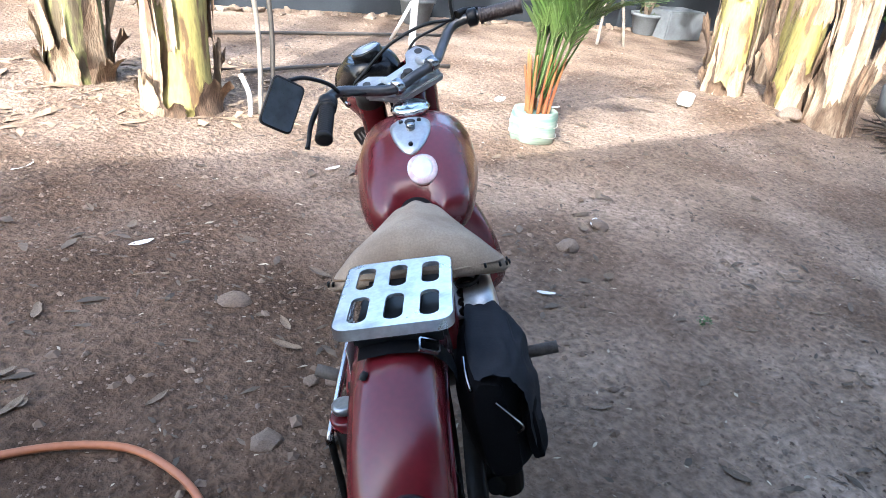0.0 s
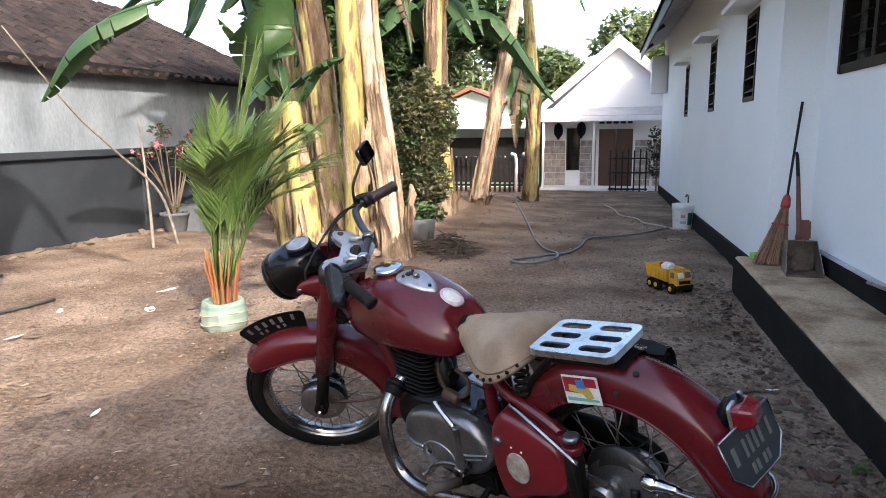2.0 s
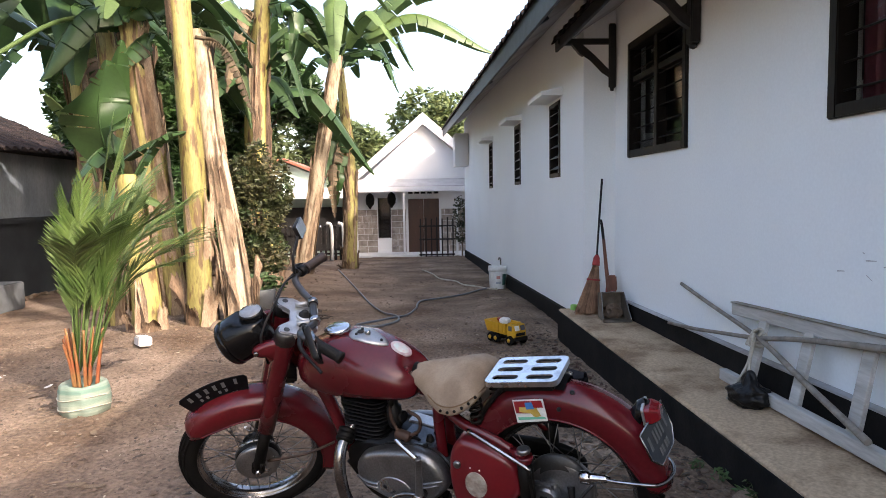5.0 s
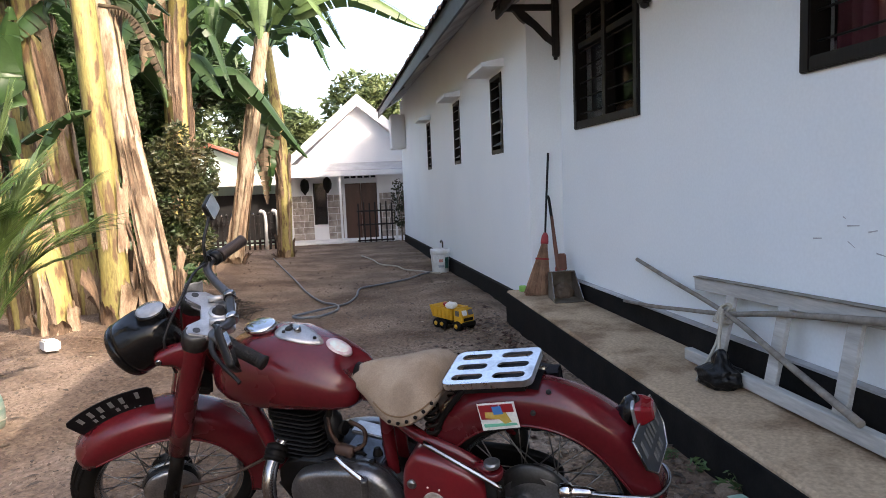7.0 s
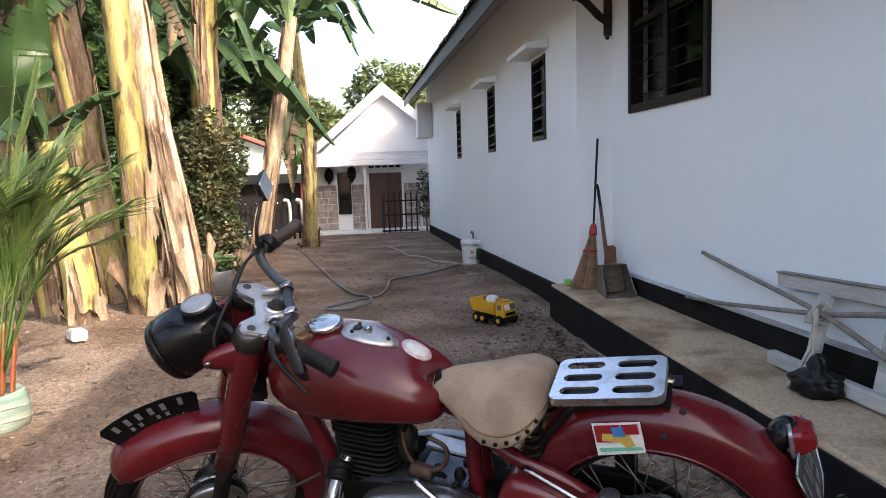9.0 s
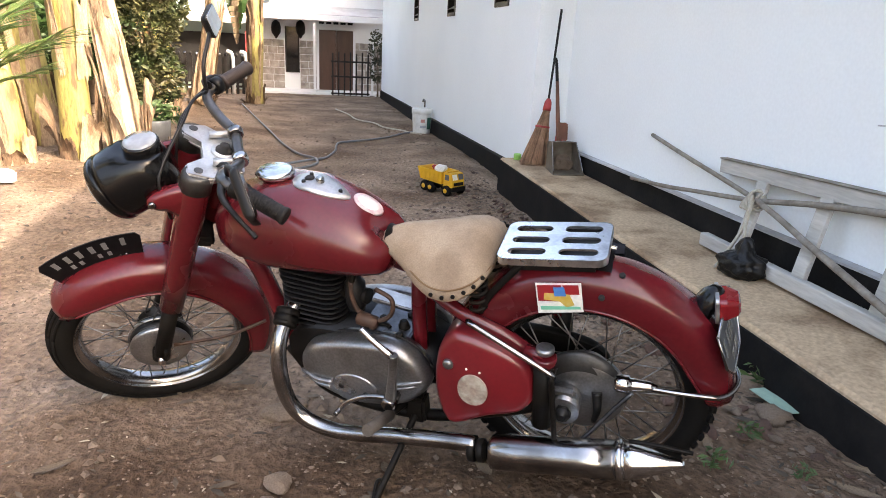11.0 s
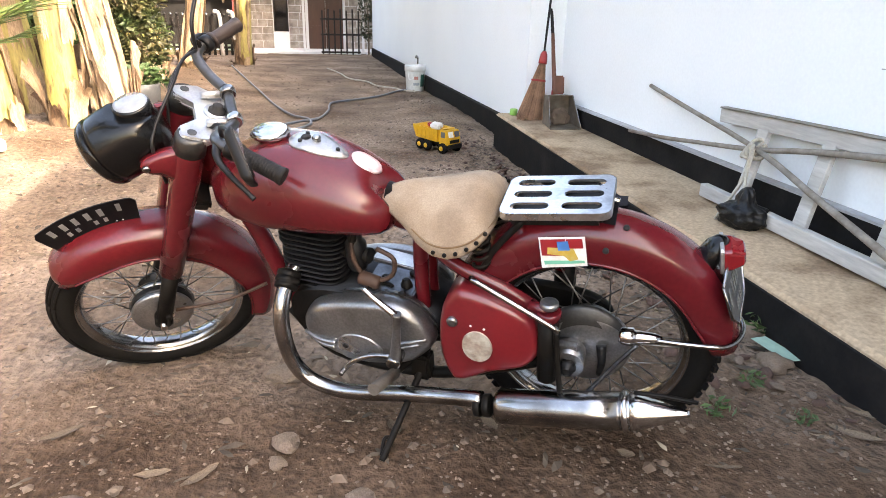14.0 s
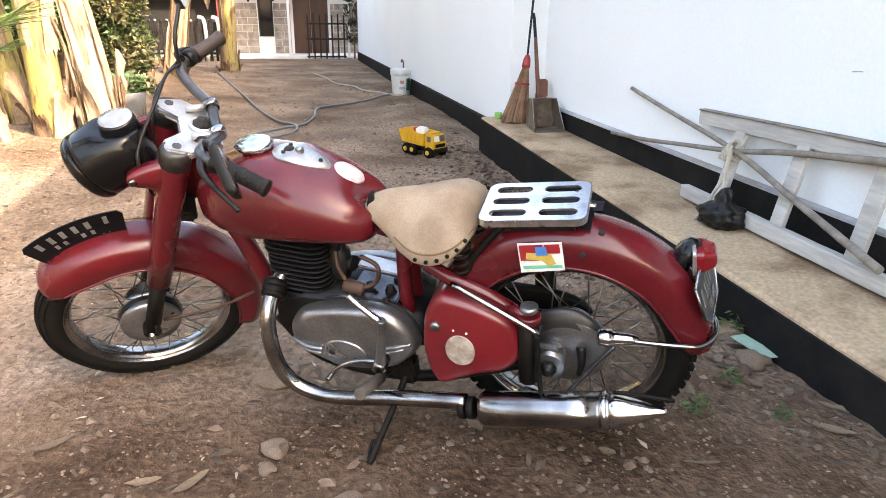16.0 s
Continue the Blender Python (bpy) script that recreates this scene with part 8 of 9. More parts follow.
leafy("tree", "dark leafy tree close behind the banana clump", "tree", gz(9.6, 7.0, 0), [(9.6, 7.0, -0.4, 0.13), (9.6, 7.0, 1.5, 0.10), (9.5, 6.95, 2.8, 0.07), (9.5, 6.9, 4.0, 0.03)], [[(9.6, 7.0, 1.6, 0.06), (9.5, 6.4, 2.4, 0.04), (9.5, 6.1, 3.0, 0.02)], [(9.6, 7.0, 1.9, 0.06), (9.6, 7.5, 2.8, 0.04), (9.6, 7.7, 3.4, 0.02)]],
      [(9.5, 6.8, 3.7, 0.6, 0.8, 0.7), (9.5, 6.2, 2.8, 0.5, 0.6, 0.7), (9.6, 7.4, 3.0, 0.6, 0.6, 0.8), (9.6, 6.6, 2.0, 0.5, 0.8, 0.6), (9.5, 6.3, 1.2, 0.5, 0.6, 0.5)], 9000, 0.11, TREE_LEAF, 47, 0.36)
# far trees, their haze painted by the paler leaf material
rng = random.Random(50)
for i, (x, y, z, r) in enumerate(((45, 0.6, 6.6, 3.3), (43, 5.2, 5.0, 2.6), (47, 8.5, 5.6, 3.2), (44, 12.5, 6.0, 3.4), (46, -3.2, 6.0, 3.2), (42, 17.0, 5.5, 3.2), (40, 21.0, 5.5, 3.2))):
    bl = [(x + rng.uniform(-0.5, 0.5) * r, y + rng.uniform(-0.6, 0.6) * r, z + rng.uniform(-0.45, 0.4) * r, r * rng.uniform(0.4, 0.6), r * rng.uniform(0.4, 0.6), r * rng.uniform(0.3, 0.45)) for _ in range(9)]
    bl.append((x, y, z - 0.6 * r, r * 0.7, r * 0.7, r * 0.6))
    leafy("tree", "far green tree beyond the houses, haze put into its colour", "tree", (x, y, -0.7), [(x, y, -0.8, 0.35), (x, y, 2.0, 0.25), (x, y, z, 0.12)], [[(x, y, 2.5, 0.15), (x, y + 0.4 * r, z * 0.8, 0.06), (x, y + 0.6 * r, z, 0.03)]], bl, 2600, 0.32, FAR_HAZE_LEAF, 60 + i, 0.4)

# ---- potted red-stemmed palm ----
PX, PY = 2.75, 4.31
pz = ground_z(PX, PY)
palm = thing("potted_palm", "young palm with red stems in a woven sack", "palm", Matrix.Translation((PX, PY, pz)))
bm = bmesh.new()
rr = random.Random(70)
rings = []
for z, r in ((-0.01, 0.115), (0.0, 0.145), (0.05, 0.156), (0.11, 0.160), (0.17, 0.156), (0.205, 0.148), (0.215, 0.140), (0.19, 0.13)):
    rings.append([(math.cos(a) * r * (1 + 0.05 * math.sin(5 * a + 20 * z) + 0.03 * math.sin(11 * a)), math.sin(a) * r * (1 + 0.05 * math.sin(4 * a + 9 * z)), z + 0.008 * math.sin(3 * a)) for a in (2 * math.pi * q / 44 for q in range(44))])
loft(bm, rings)
part("sack", bm, SACK, palm, "pale green and white woven plastic sack")
for z in (0.06, 0.13):
    bm = bmesh.new()
    ring = [(0.162 * math.cos(a), 0.162 * math.sin(a), z + 0.012 * math.sin(2 * a)) for a in (2 * math.pi * q / 40 for q in range(41))]
    tube(bm, ring, 0.004, 5, 1)
    part("tie", bm, ROPE, palm, "thin plastic tie")


def frond(base, top, tip, leaflets, length, mat, seed, up=0.75):
    """A feather leaf: a thin rib and two ranks of narrow folded leaflets."""
    r = random.Random(seed)
    line = smooth_curve([base, top, tip], 14)
    bm = bmesh.new()
    n = len(line) - 1
    tube(bm, [line[0], line[n // 2], line[n]], [0.008, 0.005, 0.002], 5, 5)
    for k in range(leaflets):
        f = 0.30 + 0.70 * k / (leaflets - 1)
        x = min(f * n, n - 0.001)
        i = int(x)
        p = line[i].lerp(line[i + 1], x - i)
        d = (line[min(i + 1, n)] - line[max(i - 1, 0)]).normalized()
        sidev = d.cross(V((0, 0, 1)))
        sidev = sidev.normalized() if sidev.length > 0.05 else V((1, 0, 0))
        for s in (1, -1):
            L = length * (0.55 + 0.45 * math.sin(math.pi * (0.12 + 0.80 * (f - 0.3) / 0.7))) * r.uniform(0.85, 1.1)
            dirv = (d * up + sidev * s * r.uniform(0.45, 0.75) + V((0, 0, r.uniform(-0.05, 0.12)))).normalized()
            nrm = dirv.cross(sidev * s).normalized()
            w = sidev.cross(dirv)
            w = (d.cross(dirv)).normalized() if d.cross(dirv).length > 0.01 else sidev
            w = dirv.cross(w).normalized()
            hw = 0.0075 * r.uniform(0.8, 1.25)
            pts = []
            for q, (t, ww) in enumerate(((0, 0.4), (0.35, 1.0), (0.7, 0.75), (1.0, 0.04))):
                c = p + dirv * L * t + V((0, 0, -0.16 * L * t * t))
                pts.append((c - w * hw * ww, c + nrm * 0.002, c + w * hw * ww))
            loft(bm, pts, closed=False, smooth=False)
    return bm


for k in range(13):
    a = 2 * math.pi * k / 13 + rr.uniform(-0.2, 0.2)
    d = V((math.cos(a), math.sin(a), 0))
    bm = bmesh.new()
    s0 = d * rr.uniform(0.03, 0.10) + V((0, 0, 0.18))
    tube(bm, [s0, s0 + d * 0.02 + V((0, 0, 0.16)), s0 + d * 0.06 + V((0, 0, rr.uniform(0.30, 0.42)))], [0.013, 0.011, 0.007], 7)
    part("stem", bm, PALM_STEM, palm, "orange-red cane")
for k in range(24):
    a = 2 * math.pi * k / 24 * 2.4 + rr.uniform(-0.2, 0.2)
    d = V((math.cos(a), math.sin(a), 0))
    spread = rr.uniform(0.14, 0.52) * (0.6 if d.y > 0.3 else 1.0)
    h = rr.uniform(0.85, 1.35) if k > 2 else rr.uniform(1.35, 1.5)
    b0_ = d * 0.05 + V((0, 0, 0.30))
    lean = V((0.05, -0.20, 0.0)) * h
    part("frond", frond(b0_, b0_ + d * spread * 0.40 + lean * 0.5 + V((0, 0, h * 0.60)), b0_ + d * spread * 1.05 + lean * 1.15 + V((0, 0, h * rr.uniform(0.78, 0.96))), 34, rr.uniform(0.22, 0.36), PALM_LEAF, 200 + k, rr.uniform(0.8, 1.4)), PALM_LEAF if k % 4 else PALM_PALE, palm)
for k, (dx, dy) in enumerate(((0.03, -0.12), (0.05, -0.05))):
    part("frond", frond((0, 0, 0.35), (dx, dy * 0.6 - 0.08, 1.2), (dx * 2, dy * 1.6 - 0.14, 1.88), 46, 0.30, PALM_PALE, 230 + k, 2.6), PALM_PALE, palm, "pale unopened spear leaf")


# ---- flowering shrubs at the wall ----
def shrub(x, y, h, n, seed, label, pot):
    z = ground_z(x, y)
    s = thing("flowering_shrub", label, "potted plant", Matrix.Translation((x, y, z)), "flowering shrubs")
    r = random.Random(seed)
    if pot:
        part("pot", lathe(bmesh.new(), [(0.14, 0.0), (0.16, 0.02), (0.21, 0.26), (0.235, 0.27), (0.235, 0.31), (0.20, 0.31), (0.18, 0.25)], None, 24), POT_GREY, s, "grey round pot")
    tips = []
    for k in range(n):
        a = 2 * math.pi * k / n + r.uniform(-0.3, 0.3)
        d = V((math.cos(a), math.sin(a) * 0.7, 0))
        tip = d * r.uniform(0.15, 0.38) * h + V((0, 0, h * r.uniform(0.7, 1.0)))
        bm = bmesh.new()
        tube(bm, [(0, 0, 0.22 if pot else -0.05), d * 0.12 * h + V((0, 0, h * 0.45)), tip], [0.022, 0.014, 0.007], 6)
        part("branch", bm, BARK, s)
        tips.append(tip)
    bl = [(t.x, t.y, t.z, 0.14, 0.14, 0.12) for t in tips] + [(0, 0, 0.35, 0.2, 0.2, 0.12)]
    v, f = leaf_cloud(bl, 260, 0.05, seed)
    me = bpy.data.meshes.new("leaves")
    me.from_pydata(v, [], f)
    me.materials.append(BUSH_LEAF)
    ob = new("leaves", me)
    ob.parent = s
    for t in tips:
        for _ in range(3):
            fb = bmesh.new()
            c = t + V((r.uniform(-0.09, 0.09), r.uniform(-0.09, 0.09), r.uniform(-0.02, 0.10)))
            nz = V((r.uniform(-0.6, 0.6), -1, r.uniform(0, 0.8))).normalized().to_track_quat("Z", "Y").to_matrix().to_4x4()
            for q in range(5):
                a = 2 * math.pi * q / 5
                loft(fb, [[Matrix.Translation(c) @ nz @ V((rad * math.cos(a + da), rad * math.sin(a + da), zz)) for da in (-w_, 0, w_)] for rad, w_, zz in ((0.006, 0.3, 0.0), (0.026, 0.55, 0.012), (0.042, 0.25, 0.018))], closed=False)
            part("flower", fb, FLOWER, s, "pink five-petalled flower")
    return s


shrub(3.95, 8.45, 1.15, 7, 81, "grey pot with a pink-flowered shrub by the wall", True)
shrub(7.85, 8.45, 1.65, 9, 82, "tall shrub with red-pink flowers by the wall", True)
pl = bmesh.new()
box(pl, (0.75, 0.5, 0.42), pose(8.3, 8.3, ground_z(8.3, 8.3) + 0.2), 0.02)
solid("planter", pl, POT_GREY, "square dark concrete planter by the wall", "planter")

# bare branch leaning over the yard, white post with its brace, stakes
bm = bmesh.new()
tube(bm, [gz(6.6, 7.5), (6.3, 7.5, 0.55), (5.6, 7.5, 1.1), (4.95, 7.5, 1.6), (4.2, 7.52, 2.4)], [0.022, 0.018, 0.014, 0.011, 0.007], 7)
solid("leaning_branch", bm, STICK, "long bare grey branch leaning over the yard", "branch")
bm = bmesh.new()
tube(bm, [gz(6.2, 7.6), (6.22, 7.62, 0.5), (6.2, 7.65, 1.5)], [0.022, 0.018, 0.012], 7)
solid("stake", bm, STICK, "thin upright grey stake in the yard", "stake")
wp = thing("white_post", "slim white wooden post with a short brace", "post", Matrix.Translation(gz(3.28, 7.21, 0)))
part("post", box(bmesh.new(), (0.055, 0.055, 4.8), pose(0, 0, 2.35, 0, 0, 8), 0.004), POST_WHITE, wp)
part("brace", tube(bmesh.new(), [(-0.13, 0.25, 0.0), (-0.02, 0.035, 0.42)], 0.021, 4), POST_WHITE, wp)
for x, y, h, mt in ((1.08, 4.98, 0.9, STICK), (1.0, 4.93, 0.25, CHIP), (1.18, 5.05, 1.0, PIPE_DARK)):
    bm = bmesh.new()
    tube(bm, [gz(x, y), (x + 0.01, y + 0.03, ground_z(x, y) + h * 0.5), (x - 0.03, y + 0.08, ground_z(x, y) + h)], 0.016, 6)
    solid("stake", bm, mt, "thin stake standing beside a banana stem", "stake")
for pts in ([(1.2, 5.95), (2.2, 6.28), (3.2, 6.25)], [(0.9, 7.4), (2.2, 7.55), (4.0, 7.7)]):
    bm = bmesh.new()
    tube(bm, [(x, y, ground_z(x, y) + 0.02) for x, y in pts], 0.016, 7)
    solid("pipe", bm, PIPE_DARK, "dark thin pipe lying on the earth", "pipe", "pipes on the ground")

# ---- hose, bucket, toy truck ----
hp = [(13.8, 3.8), (11.0, 3.25), (9.4, 2.95), (8.4, 2.78), (7.6, 2.62), (7.0, 2.45), (6.6, 2.28), (6.2, 2.26), (5.95, 2.45), (5.9, 2.66), (6.02, 2.74), (6.2, 2.62), (6.4, 2.36), (6.8, 2.15), (7.4, 2.03), (7.9, 2.0), (8.25, 1.93), (8.5, 1.65), (8.9, 1.25), (9.4, 0.95), (9.75, 0.72)]
bm = bmesh.new()
tube(bm, [(x, y, ground_z(x, y) + 0.022 + (0.02 if i in (6, 7, 12) else 0)) for i, (x, y) in enumerate(hp)], 0.0145, 8, 6)
solid("garden_hose", bm, HOSE, "blue-grey garden hose snaking over the earth", "hose")
hp = [(14.2, 1.83), (13.0, 1.62), (11.8, 1.5), (11.2, 1.22), (10.5, 1.12), (10.0, 0.86), (9.7, 0.78), (9.45, 0.62)]
bm = bmesh.new()
tube(bm, [(x, y, ground_z(x, y) + 0.02) for x, y in hp], 0.013, 8, 6)
solid("rope_hose", bm, ROPE, "pale thin hose lying towards the bucket", "hose")
hp = [(-1.1, 2.2), (-0.7, 2.33), (-0.28, 2.365), (-0.03, 2.30), (0.09, 2.16), (0.135, 2.0), (0.10, 1.86)]
bm = bmesh.new()
tube(bm, [(x, y, ground_z(x, y) + 0.018) for x, y in hp], 0.011, 8, 6)
solid("orange_hose", bm, HOSE_ORANGE, "thin orange-brown hose on the earth", "hose")

BX, BY = 9.83, 0.56
bucket = thing("bucket", "white plastic paint bucket with green print", "bucket", Matrix.Translation((BX, BY, ground_z(BX, BY))))
part("bucket_body", lathe(bmesh.new(), [(0.02, 0.002), (0.135, 0.0), (0.142, 0.01), (0.158, 0.30), (0.158, 0.345), (0.15, 0.345), (0.14, 0.05), (0.02, 0.03)], None, 32, caps=False), PAIL, bucket)
part("lid_rim", lathe(bmesh.new(), [(0.158, 0.315), (0.170, 0.318), (0.170, 0.40), (0.162, 0.405), (0.157, 0.40), (0.157, 0.318)], None, 32, caps=False), PAIL, bucket, "thick white rim")
def pail_patch(a0, a1, z0, z1, off):
    b_ = bmesh.new()
    loft(b_, [[((0.142 + 0.054 * (z - 0.01) + off) * math.cos(math.radians(a)), (0.142 + 0.054 * (z - 0.01) + off) * math.sin(math.radians(a)), z) for z in (z0, (z0 + z1) / 2, z1)] for a in [a0 + (a1 - a0) * q / 8 for q in range(9)]], closed=False)
    return b_


part("print", pail_patch(205, 240, 0.08, 0.27, 0.002), PAIL_GREEN, bucket, "dark green printed panel")
part("print", pail_patch(160, 198, 0.10, 0.14, 0.002), paint("pail_grey_print", (0.35, 0.40, 0.45), 0.5, bump=0.0), bucket, "grey printed band")
part("print", pail_patch(165, 190, 0.19, 0.24, 0.002), paint("pail_pink_print", (0.55, 0.25, 0.22), 0.5, bump=0.0), bucket, "faded red print")
bm = bmesh.new()
tube(bm, [(-0.165, 0.02, 0.30), (-0.185, 0.06, 0.22), (-0.165, 0.12, 0.20), (-0.11, 0.13, 0.28)], 0.005, 6)
part("handle", bm, PAIL, bucket, "hanging wire handle")
tap = thing("water_tap", "small grey tap on a thin pipe at the wall", "tap", Matrix.Translation((10.45, 0.42, ground_z(10.45, 0.42))))
part("riser", tube(bmesh.new(), [(0, 0, -0.05), (0, 0, 0.50)], 0.013, 8), PIPE_DARK, tap)
part("spout", tube(bmesh.new(), [(0, 0, 0.48), (-0.05, 0.03, 0.52), (-0.10, 0.05, 0.49)], 0.014, 8), DULL_CHROME, tap)

TM = Matrix.Translation((4.86, 1.12, ground_z(4.86, 1.12) + 0.006)) @ pose(0, 0, 0, 0, 0, 214)
truck = thing("toy_truck", "yellow plastic toy dump truck, dusty", "toy truck", TM)
part("chassis", box(bmesh.new(), (0.36, 0.07, 0.03), pose(0, 0, 0.065), 0.004), BLACK_PLASTIC, truck, "black chassis")
bm = bmesh.new()
loft(bm, [[(0.085, s * 0.082, 0.075), (0.085, s * 0.082, 0.205), (0.175, s * 0.082, 0.205), (0.195, s * 0.082, 0.14), (0.20, s * 0.082, 0.075)] for s in (-1, 1)], smooth=False)
bmesh.ops.bevel(bm, geom=list(bm.edges), offset=0.006, segments=2, affect="EDGES")
cab = part("cab", bm, TOY_YELLOW, truck, "yellow cab")
for s in (-1, 1):
    part("side_window", box(bmesh.new(), (0.05, 0.003, 0.05), pose(0.135, s * 0.0835, 0.165), 0.001), TOY_GLASS, cab)
for yy in (-0.038, 0.038):
    part("windscreen", box(bmesh.new(), (0.003, 0.06, 0.05), pose(0.189, yy, 0.17, 0, -17, 0), 0.001), WHITE_STICKER if yy < 0 else TOY_GLASS, cab)
part("roof_rail", box(bmesh.new(), (0.03, 0.14, 0.012), pose(0.12, 0, 0.212), 0.004), TOY_YELLOW, cab)
part("bumper", box(bmesh.new(), (0.02, 0.17, 0.04), pose(0.205, 0, 0.065), 0.004), BLACK_PLASTIC, truck, "black bumper")
part("grille", box(bmesh.new(), (0.006, 0.12, 0.03), pose(0.200, 0, 0.108), 0.002), BLACK_PLASTIC, cab)
bm = bmesh.new()
o_ = [(-0.20, 0.095, 0.105), (-0.20, -0.095, 0.105), (0.075, -0.095, 0.095), (0.075, 0.095, 0.095)]
t_ = [(-0.235, 0.105, 0.215), (-0.235, -0.105, 0.215), (0.080, -0.105, 0.205), (0.080, 0.105, 0.205)]
ti = [(-0.225, 0.095, 0.213), (-0.225, -0.095, 0.213), (0.072, -0.095, 0.203), (0.072, 0.095, 0.203)]
oi = [(-0.19, 0.085, 0.115), (-0.19, -0.085, 0.115), (0.068, -0.085, 0.105), (0.068, 0.085, 0.105)]
loft(bm, [o_, t_, ti, oi], smooth=False)
bed = part("dump_bed", bm, TOY_YELLOW, truck, "yellow tipping bed")
for k in range(5):
    for s in (-1, 1):
        part("bed_rib", box(bmesh.new(), (0.012, 0.01, 0.09), pose(-0.18 + 0.055 * k, s * 0.104, 0.155, s * 4, 0, 0), 0.002), TOY_YELLOW, bed)
part("load", box(bmesh.new(), (0.10, 0.09, 0.05), pose(-0.03, 0.0, 0.215, 6, 4, 20), 0.012), WHITE_STICKER, truck, "white scrap in the bed")
part("load", box(bmesh.new(), (0.07, 0.05, 0.04), pose(-0.12, 0.02, 0.21, 0, 14, 50), 0.01), STICKER_RED, truck, "red scrap in the bed")
for x in (-0.145, -0.06, 0.14):
    for s in (-1, 1):
        w = part("wheel", lathe(bmesh.new(), [(0.02, -0.022), (0.044, -0.02), (0.048, -0.012), (0.048, 0.012), (0.044, 0.02), (0.02, 0.022)], pose(x, s * 0.085, 0.046, 90, 0, 0), 20), RUBBER, truck, "chunky black wheel")
        part("wheel_cap", lathe(bmesh.new(), [(0.022, 0.0), (0.020, 0.005), (0.006, 0.008)], pose(x, s * 0.1075, 0.046, -s * 90, 0, 0), 12), TOY_YELLOW, w, "yellow hub")

# ---- on the ledge: broom, dustpan, brush, ladder, sticks, bag ----
def ltop(x, y=0.3):
    return ledge_top(x, y)


bz = ltop(4.55, 0.385)
broom = thing("broom", "long-handled broom with stiff brown fibres, leaning", "broom", Matrix.Translation((4.55, 0.385, bz)))
part("broom_handle", tube(bmesh.new(), [(0.055, -0.115, 0.50), (0.12, -0.16, 0.92), (0.20, -0.210, 1.315)], [0.0095, 0.0105, 0.0115], 8), BLACK_PLASTIC, broom, "thin dark handle")
part("collar", lathe(bmesh.new(), [(0.036, -0.045), (0.036, -0.02), (0.030, 0.03), (0.016, 0.06)], Matrix.Translation((0.052, -0.113, 0.515)) @ pose(0, 0, 0, 8, 7, 0), 14), BROOM_RED, broom, "red plastic collar")
bm = bmesh.new()
r = random.Random(90)
for k in range(700):
    a = r.uniform(0, 2 * math.pi)
    q = r.random() ** 0.5
    top = V((0.048 + 0.024 * q * math.cos(a), -0.108 + 0.026 * q * math.sin(a), 0.48))
    end = V((0.0 + 0.06 * q * math.cos(a), -0.015 + 0.135 * q * math.sin(a), r.uniform(0.0, 0.03)))
    sv = V((r.uniform(-1, 1), r.uniform(-1, 1), 0)).normalized() * 0.0022
    m_ = top.lerp(end, 0.5) + V((0, 0, 0.0))
    loft(bm, [[top - sv, top + sv], [m_ - sv, m_ + sv], [end - sv * 1.2, end + sv * 1.2]], closed=False, smooth=False)
part("bristles", bm, BROOM_FIBRE, broom, "spread brown fibres")
bm = bmesh.new()
lathe(bm, [(0.047, 0.0), (0.052, 0.008), (0.047, 0.016)], Matrix.Translation((0.034, -0.077, 0.325)) @ pose(0, 0, 0, 6, 6, 0) @ Matrix.Diagonal((0.85, 1.32, 1, 1)), 20, caps=False)
part("binding", bm, BROOM_RED, broom, "red binding")
brush = thing("hand_brush", "small broom with orange-brown handle, leaning", "broom", Matrix.Translation((4.45, 0.175, ltop(4.45, 0.175))))
part("brush_handle", tube(bmesh.new(), [(0.05, 0.0, 0.22), (0.13, 0.005, 0.45), (0.205, 0.010, 0.72)], [0.022, 0.019, 0.015], 8), ORANGE_WOOD, brush)
part("handle_tip", tube(bmesh.new(), [(0.205, 0.010, 0.71), (0.245, 0.018, 0.87), (0.24, 0.030, 0.915)], [0.015, 0.014, 0.010], 8), BLACK_PLASTIC, brush, "black hooked tip")
part("head_block", box(bmesh.new(), (0.05, 0.10, 0.16), pose(0.08, -0.03, 0.30, 0, 10, 0), 0.012), ORANGE_WOOD, brush, "orange-brown head block")
bm = bmesh.new()
for k in range(120):
    a, q = r.uniform(0, 2 * math.pi), r.random() ** 0.5
    top = V((0.07 + 0.02 * q * math.cos(a), -0.02 + 0.05 * q * math.sin(a), 0.26))
    end = V((0.03 + 0.06 * q * math.cos(a), -0.02 + 0.07 * q * math.sin(a), r.uniform(0.0, 0.02)))
    sv = V((r.uniform(-1, 1), r.uniform(-1, 1), 0)).normalized() * 0.003
    loft(bm, [[top - sv, top + sv], [end - sv, end + sv]], closed=False, smooth=False)
part("brush_bristles", bm, BROOM_RED, brush, "faded orange-red bristles")
